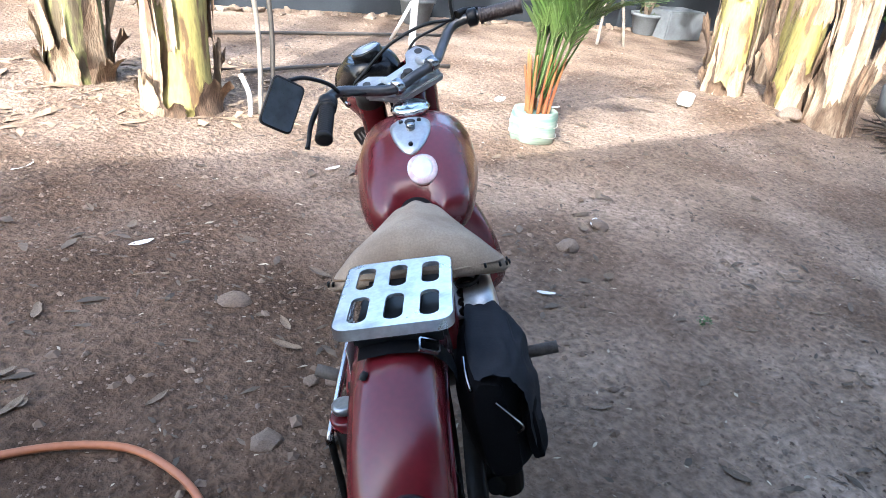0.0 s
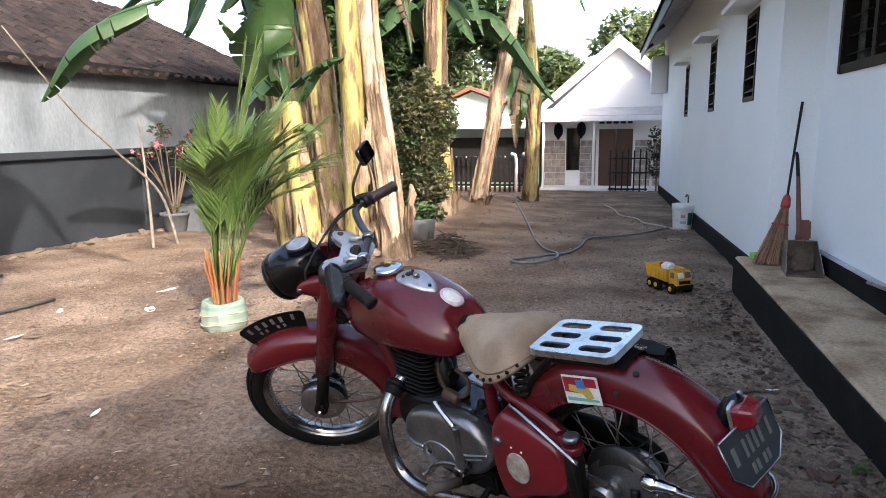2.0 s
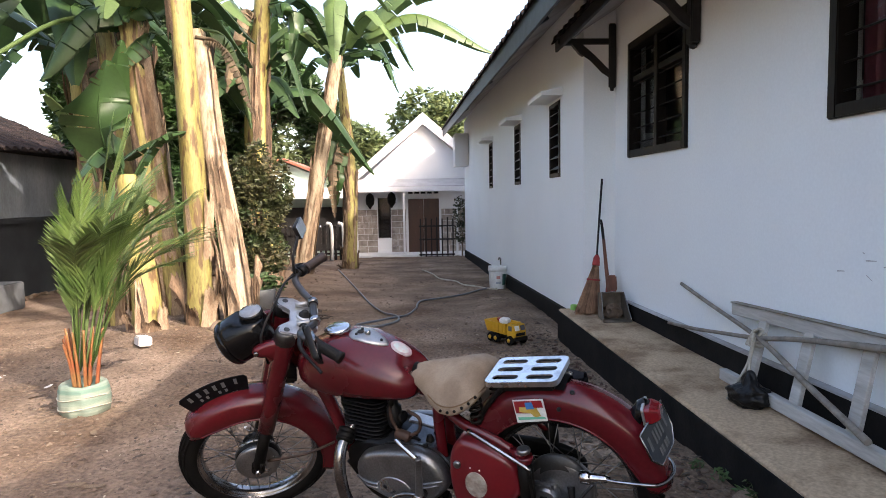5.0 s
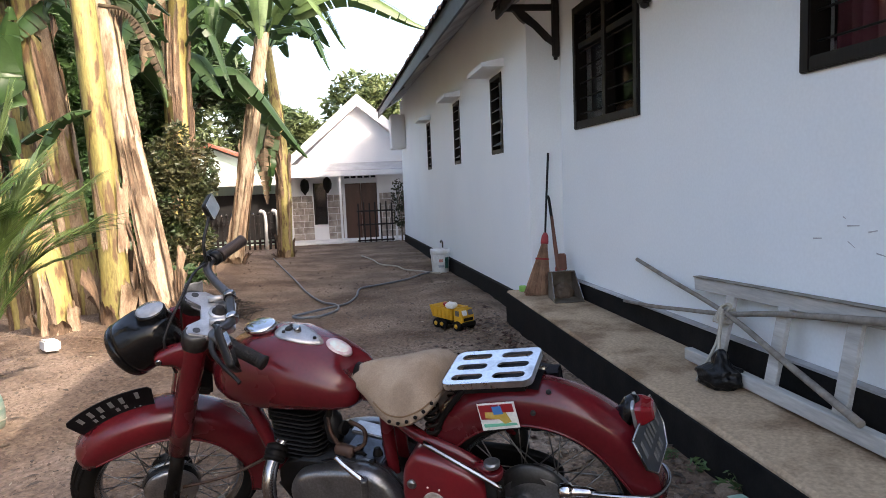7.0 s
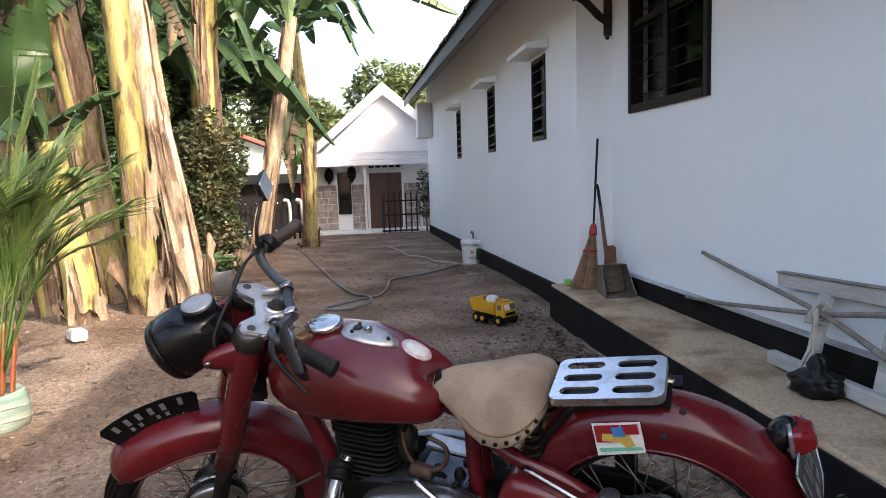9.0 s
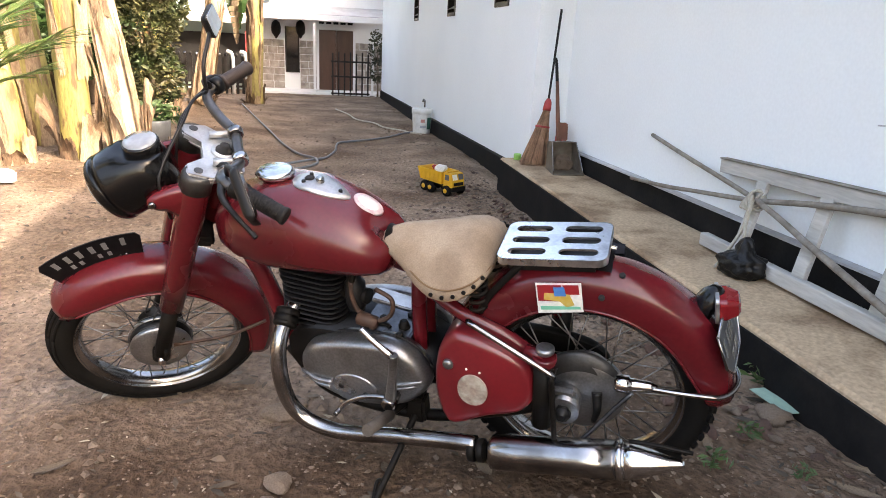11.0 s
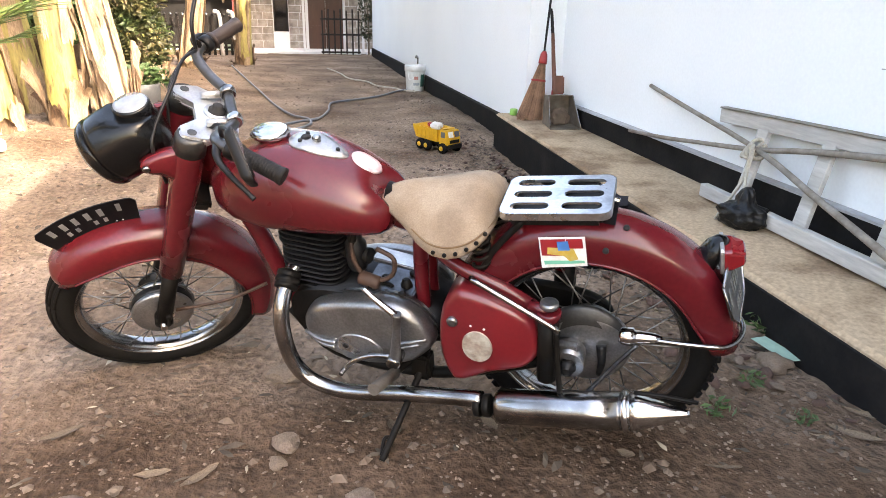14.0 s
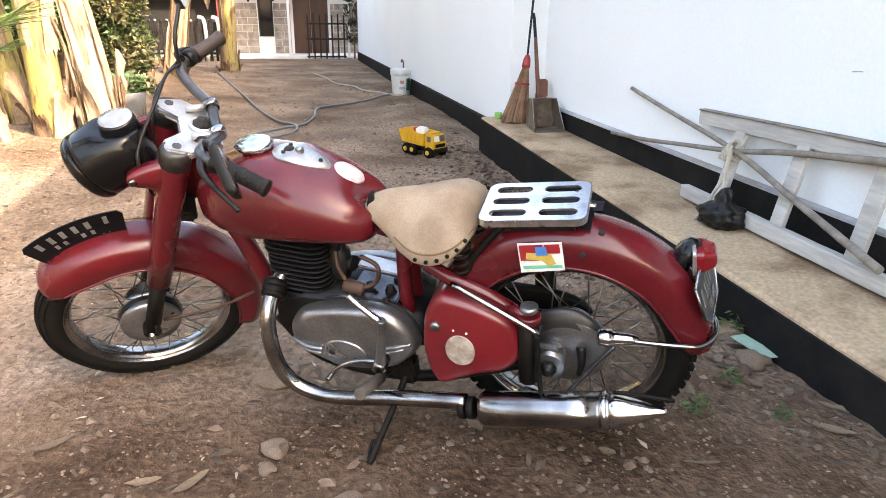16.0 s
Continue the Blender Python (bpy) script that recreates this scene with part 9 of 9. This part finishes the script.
# scoop: mouth towards -x, floor on the ledge, a boxed back
dz_ = ltop(4.21, 0.22)
pan = thing("dustpan", "dented dirty tin dustpan with dirt in it", "dustpan", Matrix.Translation((4.21, 0.220, dz_)) @ pose(0, 0, 0, 0, 0, -2))
bm = bmesh.new()
loft(bm, [[(-0.15, -0.13, 0.004), (0.12, -0.115, 0.012), (0.12, 0.115, 0.012), (-0.15, 0.13, 0.004)], [(-0.15, -0.13, 0.009), (0.12, -0.115, 0.017), (0.12, 0.115, 0.017), (-0.15, 0.13, 0.009)]], smooth=False)
part("pan_floor", bm, TIN, pan)
for s in (-1, 1):
    bm = bmesh.new()
    sd = [(-0.15, s * 0.131, 0.006), (0.125, s * 0.116, 0.012), (0.135, s * 0.105, 0.235), (0.045, s * 0.105, 0.250), (0.02, s * 0.108, 0.225), (-0.14, s * 0.130, 0.020)]
    loft(bm, [sd, [(x, y - s * 0.004, z) for x, y, z in sd]], smooth=False)
    part("side", bm, TIN, pan)
    part("side_edge", tube(bmesh.new(), [sd[5], sd[4], sd[3]], 0.0035, 6), DULL_CHROME, pan)
part("back", box(bmesh.new(), (0.006, 0.23, 0.23), pose(0.13, 0, 0.125, 0, 3, 0), 0.001), TIN, pan)
part("hood", box(bmesh.new(), (0.10, 0.212, 0.006), pose(0.088, 0, 0.243, 0, 8, 0), 0.001), TIN, pan)
part("rim", tube(bmesh.new(), [(0.045, -0.105, 0.250), (0.043, 0, 0.256), (0.045, 0.105, 0.250)], 0.005, 6), DULL_CHROME, pan)
bm = bmesh.new()
bmesh.ops.create_icosphere(bm, subdivisions=3, radius=1.0)
for v in bm.verts:
    k = 1 + 0.3 * noise.noise(v.co * 2.1)
    v.co = V((v.co.x * 0.05 * k + 0.06, v.co.y * 0.09 * k, max(v.co.z, -0.5) * 0.085 * k + 0.06))
solid("dirt_clod", bm, SOIL_CRUMB, "dark clod of swept dirt in the dustpan", "dirt", m=pan.matrix_world.copy())
bm = bmesh.new()
lathe(bm, [(0.03, 0.0), (0.036, 0.005), (0.034, 0.05), (0.03, 0.055)], pose(4.80, 0.445, ltop(4.8, 0.445)), 14)
solid("green_cup", bm, paint("lime_green_plastic", (0.25, 0.55, 0.12), 0.5, bump=0.0), "small lime green plastic cup on the ledge", "cup")

LADX = 2.22
lad = thing("ladder", "whitewashed wooden ladder lying against the wall", "ladder", Matrix.Translation((2.0, 0.2, ltop(2.0, 0.2))))
o = V((2.0, 0.2, ltop(2.0, 0.2)))


def beam(name, p, q, w, h, mat, parent, label="", side=None):
    """A worn board from p to q; side: the way its width w lies."""
    p, q = V(p), V(q)
    d = (q - p).normalized()
    b = V(side or (0, 1, 0))
    b = (b - d * b.dot(d)).normalized()
    m_ = Matrix.Translation((p + q) / 2) @ Matrix((d, b, d.cross(b))).transposed().to_4x4()
    bb = bmesh.new()
    n = max(2, int((q - p).length / 0.12))
    rings = []
    for i in range(n + 1):
        x = (q - p).length * (i / n - 0.5)
        rw, rh = (w / 2 * (1 + 0.03 * noise.noise(V((x * 7, w * 90, p.z * 20)))), h / 2 * (1 + 0.04 * noise.noise(V((x * 6, p.x * 9, 4.0)))))
        c = 0.004
        rings.append([m_ @ V((x, y, z)) for y, z in ((-rw + c, -rh), (rw - c, -rh), (rw, -rh + c), (rw, rh - c), (rw - c, rh), (-rw + c, rh), (-rw, rh - c), (-rw, -rh + c))])
    loft(bb, rings, smooth=False)
    return part(name, bb, mat, parent, label)


def upper_z(x):
    return 0.648 + 0.046 * (LADX - x)


def lower_z(x):
    return 0.272 + 0.011 * (LADX - x)


beam("stile", V((LADX, 0.078, upper_z(LADX))) - o, V((-1.4, 0.078, upper_z(-1.4))) - o, 0.036, 0.074, PALE_WOOD, lad, "long pale stile")
beam("stile_lip", V((LADX, 0.082, upper_z(LADX) + 0.040)) - o, V((-1.4, 0.082, upper_z(-1.4) + 0.040)) - o, 0.050, 0.008, STICK, lad, "grey weathered top edge")
beam("stile", V((LADX - 0.13, 0.205, lower_z(LADX - 0.13))) - o, V((-1.4, 0.205, lower_z(-1.4))) - o, 0.048, 0.066, PALE_WOOD, lad, "long pale stile")
for k in range(8):
    x = 1.84 - 0.435 * k
    beam("rung", V((x + 0.01, 0.088, upper_z(x) - 0.030)) - o, V((x - 0.03, 0.188, lower_z(x) + 0.024)) - o, 0.078, 0.026, PALE_WOOD, lad, "", (1, 0, 0))
bm = bmesh.new()
tube(bm, [(3.10, 0.048, 0.686), (2.55, 0.095, 0.630), (1.80, 0.150, 0.552), (1.30, 0.205, 0.460), (0.757, 0.252, 0.352)], [0.013, 0.013, 0.013, 0.015, 0.017], 8)
solid("stick", bm, STICK, "long weathered pole tied to the ladder", "stick", "tied sticks")
bm = bmesh.new()
tube(bm, [(3.25, 0.085, 0.361), (2.75, 0.105, 0.415), (2.35, 0.115, 0.470), (1.83, 0.135, 0.545), (1.4, 0.130, 0.628), (0.72, 0.125, 0.728)], [0.011, 0.013, 0.012, 0.013, 0.014, 0.018], 8)
solid("stick", bm, STICK, "crooked weathered pole tied to the ladder", "stick", "tied sticks")
bm = bmesh.new()
for k in range(4):
    c = V((1.80 + 0.015 * k, 0.145, 0.552))
    ring = [c + V((0.035 * math.cos(a) * (0.5 + 0.2 * k), 0.045 * math.sin(a), 0.045 * math.cos(a + 0.6 * k))) for a in (2 * math.pi * q / 12 for q in range(13))]
    tube(bm, ring, 0.0075, 6, 2)
tube(bm, [(1.80, 0.175, 0.58), (1.77, 0.205, 0.50), (1.75, 0.235, 0.42), (1.735, 0.300, 0.32), (1.74, 0.352, ltop(1.74, 0.352) + 0.010)], 0.0085, 6)
tube(bm, [(1.79, 0.175, 0.56), (1.76, 0.21, 0.47), (1.72, 0.24, 0.41), (1.68, 0.26, 0.36)], 0.008, 6)
solid("rope", bm, ROPE, "pale rope knotted round poles and ladder", "rope")
bm = bmesh.new()
bmesh.ops.create_icosphere(bm, subdivisions=4, radius=1.0)
for v in bm.verts:
    p = v.co.copy()
    k = 1 + 0.22 * noise.noise(p * 2.6) + 0.10 * noise.noise(p * 6.5) + 0.05 * abs(noise.noise(p * 14.0))
    v.co = V((p.x * 0.115 * k, p.y * 0.09 * k, max(p.z * 0.080 * k, -0.062) + 0.062))
    if p.z > 0.55:
        v.co.x *= 0.55
        v.co.y *= 0.55
        v.co.z += 0.055 * (p.z - 0.55) * 2
for f in bm.faces:
    f.smooth = True
solid("plastic_bag", bm, BAG_BLACK, "crumpled black plastic bag tied with rope", "bag", m=pose(1.63, 0.285, ltop(1.63, 0.285), 0, 0, 25))

# scuffs on the near wall
bm = bmesh.new()
rs = random.Random(17)
for k in range(6):
    x, z = 1.30 - rs.uniform(0, 0.42), 0.98 + rs.uniform(-0.06, 0.10)
    L = rs.uniform(0.008, 0.035)
    a = rs.uniform(-0.6, 0.9)
    loft(bm, [[(x - L * math.cos(a), NEAR_Y + 0.0015, z - L * math.sin(a) * 0.5), (x - L * math.cos(a), NEAR_Y + 0.0025, z - L * math.sin(a) * 0.5 + 0.004)], [(x + L * math.cos(a), NEAR_Y + 0.0015, z + L * math.sin(a) * 0.5), (x + L * math.cos(a), NEAR_Y + 0.0025, z + L * math.sin(a) * 0.5 + 0.006)]], closed=False)
solid("wall_scuffs", bm, paint("grey_scuff", (0.46, 0.46, 0.47), 0.9, bump=0.0), "small dark scuff marks on the white wall", "marks", kind="structure")

# ---- pots, twigs and loose things on the ground ----
x, y = 6.75, 4.02
pot = thing("grey_pot", "grey pot with a small green plant", "pot", Matrix.Translation((x, y, ground_z(x, y))))
part("pot", lathe(bmesh.new(), [(0.15, 0.0), (0.17, 0.01), (0.19, 0.26), (0.18, 0.28), (0.16, 0.24)], None, 22), POT_GREY, pot)
v, f = leaf_cloud([(0, 0, 0.36, 0.22, 0.22, 0.12), (0.15, -0.15, 0.32, 0.15, 0.15, 0.1)], 160, 0.06, 91)
me = bpy.data.meshes.new("leaves")
me.from_pydata(v, [], f)
me.materials.append(WEED)
lv = new("leaves", me)
lv.parent = pot
bm = bmesh.new()
r = random.Random(92)
for k in range(170):
    a, q = r.uniform(0, 6.28), r.random() ** 0.6
    cx, cy = 6.2 + 0.42 * q * math.cos(a), 3.5 + 0.34 * q * math.sin(a)
    h = ground_z(cx, cy) + 0.02 + 0.24 * (1 - q) * r.random()
    d = V((r.gauss(0, 1), r.gauss(0, 1), r.uniform(-0.25, 0.35))).normalized() * r.uniform(0.08, 0.24)
    tube(bm, [(cx - d.x, cy - d.y, max(h - d.z, ground_z(cx, cy))), (cx, cy, h + 0.015), (cx + d.x, cy + d.y, max(h + d.z, ground_z(cx, cy)))], [0.008, 0.007, 0.003], 5, 2)
tagged(solid("twig_heap", bm, TWIG, "heap of dark dry twigs and roots", "twigs"), kind="stuff")


def on_ground(name, me, x, y, sx, sy, sz, label, category, group="", rz=0.0, tilt=0.0, dz=0.0):
    ob = new(name, me)
    ob.matrix_world = pose(x, y, ground_z(x, y) + dz, tilt, 0, rz) @ Matrix.Diagonal((sx, sy, sz, 1))
    return tagged(ob, label, category, group)


for x, y, s_, k in ((0.61, 2.37, 0.036, 0), (0.53, 2.39, 0.023, 1), (1.0, 2.37, 0.05, 2), (1.05, 2.33, 0.035, 3), (0.42, 2.9, 0.045, 4), (1.96, 2.91, 0.05, 5), (5.35, 4.15, 0.10, 1), (0.33, 2.18, 0.035, 0), (2.29, 3.06, 0.04, 2), (1.02, 0.60, 0.06, 3), (0.78, 0.68, 0.05, 1)):
    on_ground("stone", STONES[k], x, y, s_ * 1.25, s_, s_ * 0.9, "rounded dusty brown stone on the earth", "stone", "loose stones", 40 * k, 0, s_ * 0.25)
bm = bmesh.new()
box(bm, (0.20, 0.12, 0.09), pose(4.62, 4.66, ground_z(4.62, 4.66) + 0.05, 4, 3, 35), 0.012)
solid("white_block", bm, CHIP, "chipped white block beside the banana stump", "block")
r = random.Random(95)


def scrap_mesh(seed, mat, curl=0.35):
    q = random.Random(seed)
    b_ = bmesh.new()
    n = 7
    rows = []
    for i in range(n):
        t = -1 + 2 * i / (n - 1)
        w = max(0.12, (1 - t * t) ** 0.5) * q.uniform(0.8, 1.1)
        rows.append([(t, w * s_ * 0.45, 0.10 + curl * 0.35 * (t * t) * q.uniform(0.6, 1.2) + 0.22 * curl * abs(s_)) for s_ in (-1, -0.5, 0, 0.5, 1)])
    loft(b_, rows, closed=False)
    return mesh_of("scrap", b_, mat)


LEAVES = [scrap_mesh(s, DRY_LEAF, 0.6) for s in range(5)]
SCRAPS = [scrap_mesh(s + 9, CHIP, 0.3) for s in range(3)]
for k in range(46):
    x, y = r.uniform(-0.2, 4.2), r.uniform(3.0, 6.6)
    on_ground("dry_leaf", r.choice(LEAVES), x, y, r.uniform(0.03, 0.075), r.uniform(0.03, 0.06), 0.03, "curled brown dry leaf on the earth", "leaf", "fallen leaves", r.uniform(0, 360), r.uniform(-15, 15))
for k in range(70):
    x, y = r.uniform(-0.6, 5.5), r.uniform(0.7, 3.0)
    on_ground("dry_leaf", r.choice(LEAVES), x, y, r.uniform(0.02, 0.05), r.uniform(0.02, 0.045), 0.025, "curled brown dry leaf on the earth", "leaf", "fallen leaves", r.uniform(0, 360), r.uniform(-15, 15))
for x, y, s_ in ((3.09, 5.21, 0.13), (3.7, 5.5, 0.12), (2.34, 0.79, 0.035), (0.18, 3.43, 0.05), (2.29, 3.1, 0.06), (1.22, 4.05, 0.05), (2.7, 1.29, 0.03), (-0.22, 4.33, 0.07), (1.6, 2.6, 0.04), (3.4, 4.9, 0.06), (2.2, 5.6, 0.07), (2.9, 5.9, 0.08)):
    on_ground("plastic_scrap", r.choice(SCRAPS), x, y, s_, s_ * 0.7, 0.04, "torn white plastic scrap on the earth", "scrap", "scraps", r.uniform(0, 360), 0, 0.0)
for x, y in ((1.46, 3.65), (2.13, 5.18), (0.51, 2.59), (0.60, 1.05), (0.36, 0.73), (1.62, 1.11), (0.45, 0.60), (0.18, 3.16), (2.28, 3.2)):
    on_ground("dry_leaf", r.choice(LEAVES), x, y, r.uniform(0.05, 0.075), 0.035, 0.04, "large curled dry leaf on the earth", "leaf", "fallen leaves", r.uniform(0, 360), r.uniform(-10, 10))
bm = bmesh.new()
slab(bm, [(-0.09, -0.03), (0.08, -0.045), (0.09, 0.03), (-0.07, 0.05)], 0.003, pose(0.845, 0.625, ground_z(0.845, 0.625) + 0.03, 5, -4, 20))
solid("green_card", bm, paint("pale_green_card", (0.30, 0.45, 0.36), 0.7, bump=0.0), "pale green card lying by the ledge", "card")
for i, (x, y, s_) in enumerate(((1.02, 0.60, 0.07), (0.50, 1.09, 0.045), (0.43, 0.84, 0.035), (0.66, 0.86, 0.042), (1.25, 0.62, 0.05), (2.1, 2.2, 0.03), (1.4, 0.66, 0.04))):
    w = thing("weed", "small green weed sprouting from the earth", "weed", Matrix.Translation((x, y, ground_z(x, y))), "weeds")
    v, f = leaf_cloud([(0, 0, s_ * 0.7, s_, s_, s_ * 0.6)], 34, s_ * 0.38, 300 + i, 0.35)
    me = bpy.data.meshes.new("weed_leaves")
    me.from_pydata(v, [], f)
    me.materials.append(WEED)
    ob = new("weed_leaves", me)
    ob.parent = w
    bm = bmesh.new()
    tube(bm, [(0, 0, -0.01), (0.004, 0.003, s_ * 0.9)], 0.002, 5)
    part("weed_stem", bm, WEED, w)


# ---- grit, leaf litter and rubble too many to count ----
def scatter(name, label, meshes_v, count, region, size, mat, seed, sink=0.3, weight=None, lift=0.0):
    """Many small pieces joined into one mesh: each a jittered octahedron or a curled chip."""
    q = random.Random(seed)
    verts, faces = [], []
    tries = 0
    while tries < count:
        tries += 1
        x, y = q.uniform(region[0], region[1]), q.uniform(region[2], region[3])
        if weight and q.random() > weight(x, y):
            continue
        s_ = size[0] * (size[1] / size[0]) ** (q.random() ** 2.2)
        zz = ground_z(x, y) + ground_rough(x, y)
        a = q.uniform(0, 6.28)
        ca, sa = math.cos(a), math.sin(a)
        k = len(verts)
        if meshes_v == "stone":
            raw = [(1, 0, 0), (0.3, 0.9, 0.1), (-0.9, 0.35, 0), (-0.5, -0.8, 0.05), (0.6, -0.7, 0), (0.15, 0.05, 0.75), (-0.25, -0.1, 0.65), (0, 0, -0.6)]
            fc = [(0, 1, 5), (1, 2, 6), (1, 6, 5), (2, 3, 6), (3, 4, 6), (4, 5, 6), (4, 0, 5), (1, 0, 7), (2, 1, 7), (3, 2, 7), (4, 3, 7), (0, 4, 7)]
            sx, sy, sz = s_ * q.uniform(0.7, 1.2), s_ * q.uniform(0.6, 1.0), s_ * q.uniform(0.5, 0.95)
        else:
            raw = [(-1, 0, 0.05), (-0.3, -0.4, 0.25), (-0.2, 0.45, 0.2), (0.5, -0.3, 0.12), (0.45, 0.35, 0.3), (1.05, 0.05, 0.1)]
            fc = [(0, 1, 2), (1, 3, 4), (1, 4, 2), (3, 5, 4)]
            sx, sy, sz = s_ * q.uniform(0.8, 1.5), s_ * q.uniform(0.6, 1.1), s_ * q.uniform(0.4, 1.1)
        for vx, vy, vz in raw:
            vx, vy, vz = vx * sx * q.uniform(0.8, 1.2), vy * sy * q.uniform(0.8, 1.2), vz * sz * q.uniform(0.8, 1.2)
            verts.append((x + vx * ca - vy * sa, y + vx * sa + vy * ca, zz + vz + sz * (0.5 - sink) * (1 if meshes_v == "stone" else 0) + lift))
        faces += [tuple(k + i for i in t) for t in fc]
    me = bpy.data.meshes.new(name)
    me.from_pydata(verts, [], faces)
    me.materials.append(mat)
    return tagged(new(name, me), label, name.replace("_", " "), kind="stuff")


scatter("grit", "brown earth crumbs and grit over the yard", "stone", 46000, (-1.4, 7.5, 0.62, 7.2), (0.003, 0.010), SOIL_CRUMB, 101)
scatter("lumps", "loose lumps of brown earth over the yard", "stone", 3600, (-1.4, 6.0, 0.9, 7.0), (0.007, 0.028), SOIL_CRUMB, 111)
scatter("foot_litter", "torn sheath scraps round the near banana stems", "chip", 420, (-0.5, 1.4, 4.75, 6.4), (0.02, 0.09), LITTER_PALE, 112)
scatter("pebbles", "small brown pebbles scattered over the yard", "stone", 4200, (-1.2, 8.0, 0.65, 7.0), (0.005, 0.019), STONE, 102)
scatter("clods", "brown soil clods along the ledge and lane", "stone", 3400, (0.0, 10.0, 0.6, 2.2), (0.006, 0.022), SOIL_CRUMB, 103, weight=lambda x, y: math.exp(-((y - 0.6) / 0.6) ** 2))
scatter("litter", "small dry leaf bits over the earth", "chip", 5200, (-1.2, 8.0, 0.65, 8.6), (0.008, 0.035), LEAF_BITS, 104, weight=lambda x, y: 0.35 + 0.65 * (noise.noise(V((x * 0.9, y * 0.9, 3.0))) > 0.05))
scatter("pale_litter", "pale chips and straw bits over the earth", "chip", 1500, (-1.2, 8.0, 0.65, 8.6), (0.006, 0.022), STRAW, 105)
scatter("wall_litter", "rubble and dry leaves along the ledge", "chip", 1100, (0.3, 5.0, 0.6, 1.5), (0.010, 0.035), LEAF_BITS, 106, weight=lambda x, y: math.exp(-((y - 0.6) / 0.4) ** 2), lift=0.004)
scatter("clump_litter", "dry sheath scraps round the banana stems", "chip", 1500, (4.2, 7.6, 3.3, 6.2), (0.012, 0.055), LITTER_PALE, 107)
scatter("far_litter", "crumbs and leaf bits down the lane", "stone", 1800, (8.0, 18.0, 0.5, 6.0), (0.010, 0.030), SOIL_CRUMB, 108)
scatter("lane_litter", "brown dry leaves strewn beside the ledge", "chip", 900, (1.3, 5.6, 0.64, 1.9), (0.014, 0.050), LEAF_BITS, 113, weight=lambda x, y: math.exp(-((y - 0.6) / 0.7) ** 2), lift=0.004)
scatter("brick_chips", "small red brick chips strewn beside the ledge", "stone", 420, (1.3, 5.6, 0.64, 1.8), (0.008, 0.030), BRICK, 114, weight=lambda x, y: math.exp(-((y - 0.6) / 0.6) ** 2))
scatter("yard_leaves", "dark curled leaf scraps over the yard", "chip", 700, (-1.0, 3.2, 2.2, 6.4), (0.014, 0.048), LEAF_BITS, 115, weight=lambda x, y: 0.15 + 0.85 * (noise.noise(V((x * 1.3, y * 1.3, 8.0))) > 0.12), lift=0.003)
rub = thing("brick_rubble", "broken red brick pieces along the ledge", "rubble", kind="structure")
q = random.Random(109)
for k in range(230):
    x = q.uniform(0.35, 4.9)
    y = 0.64 + abs(q.gauss(0, 0.22))
    s_ = 0.007 * 3.6 ** (q.random() ** 1.6)
    ob = new("brick", q.choice(BRICKS if q.random() < 0.75 else STONES))
    ob.parent = rub
    ob.matrix_basis = pose(x, y, ground_z(x, y) + s_ * 0.3, q.uniform(-30, 30), q.uniform(-30, 30), q.uniform(0, 360)) @ Matrix.Diagonal((s_ * 1.5, s_, s_ * 0.75, 1))
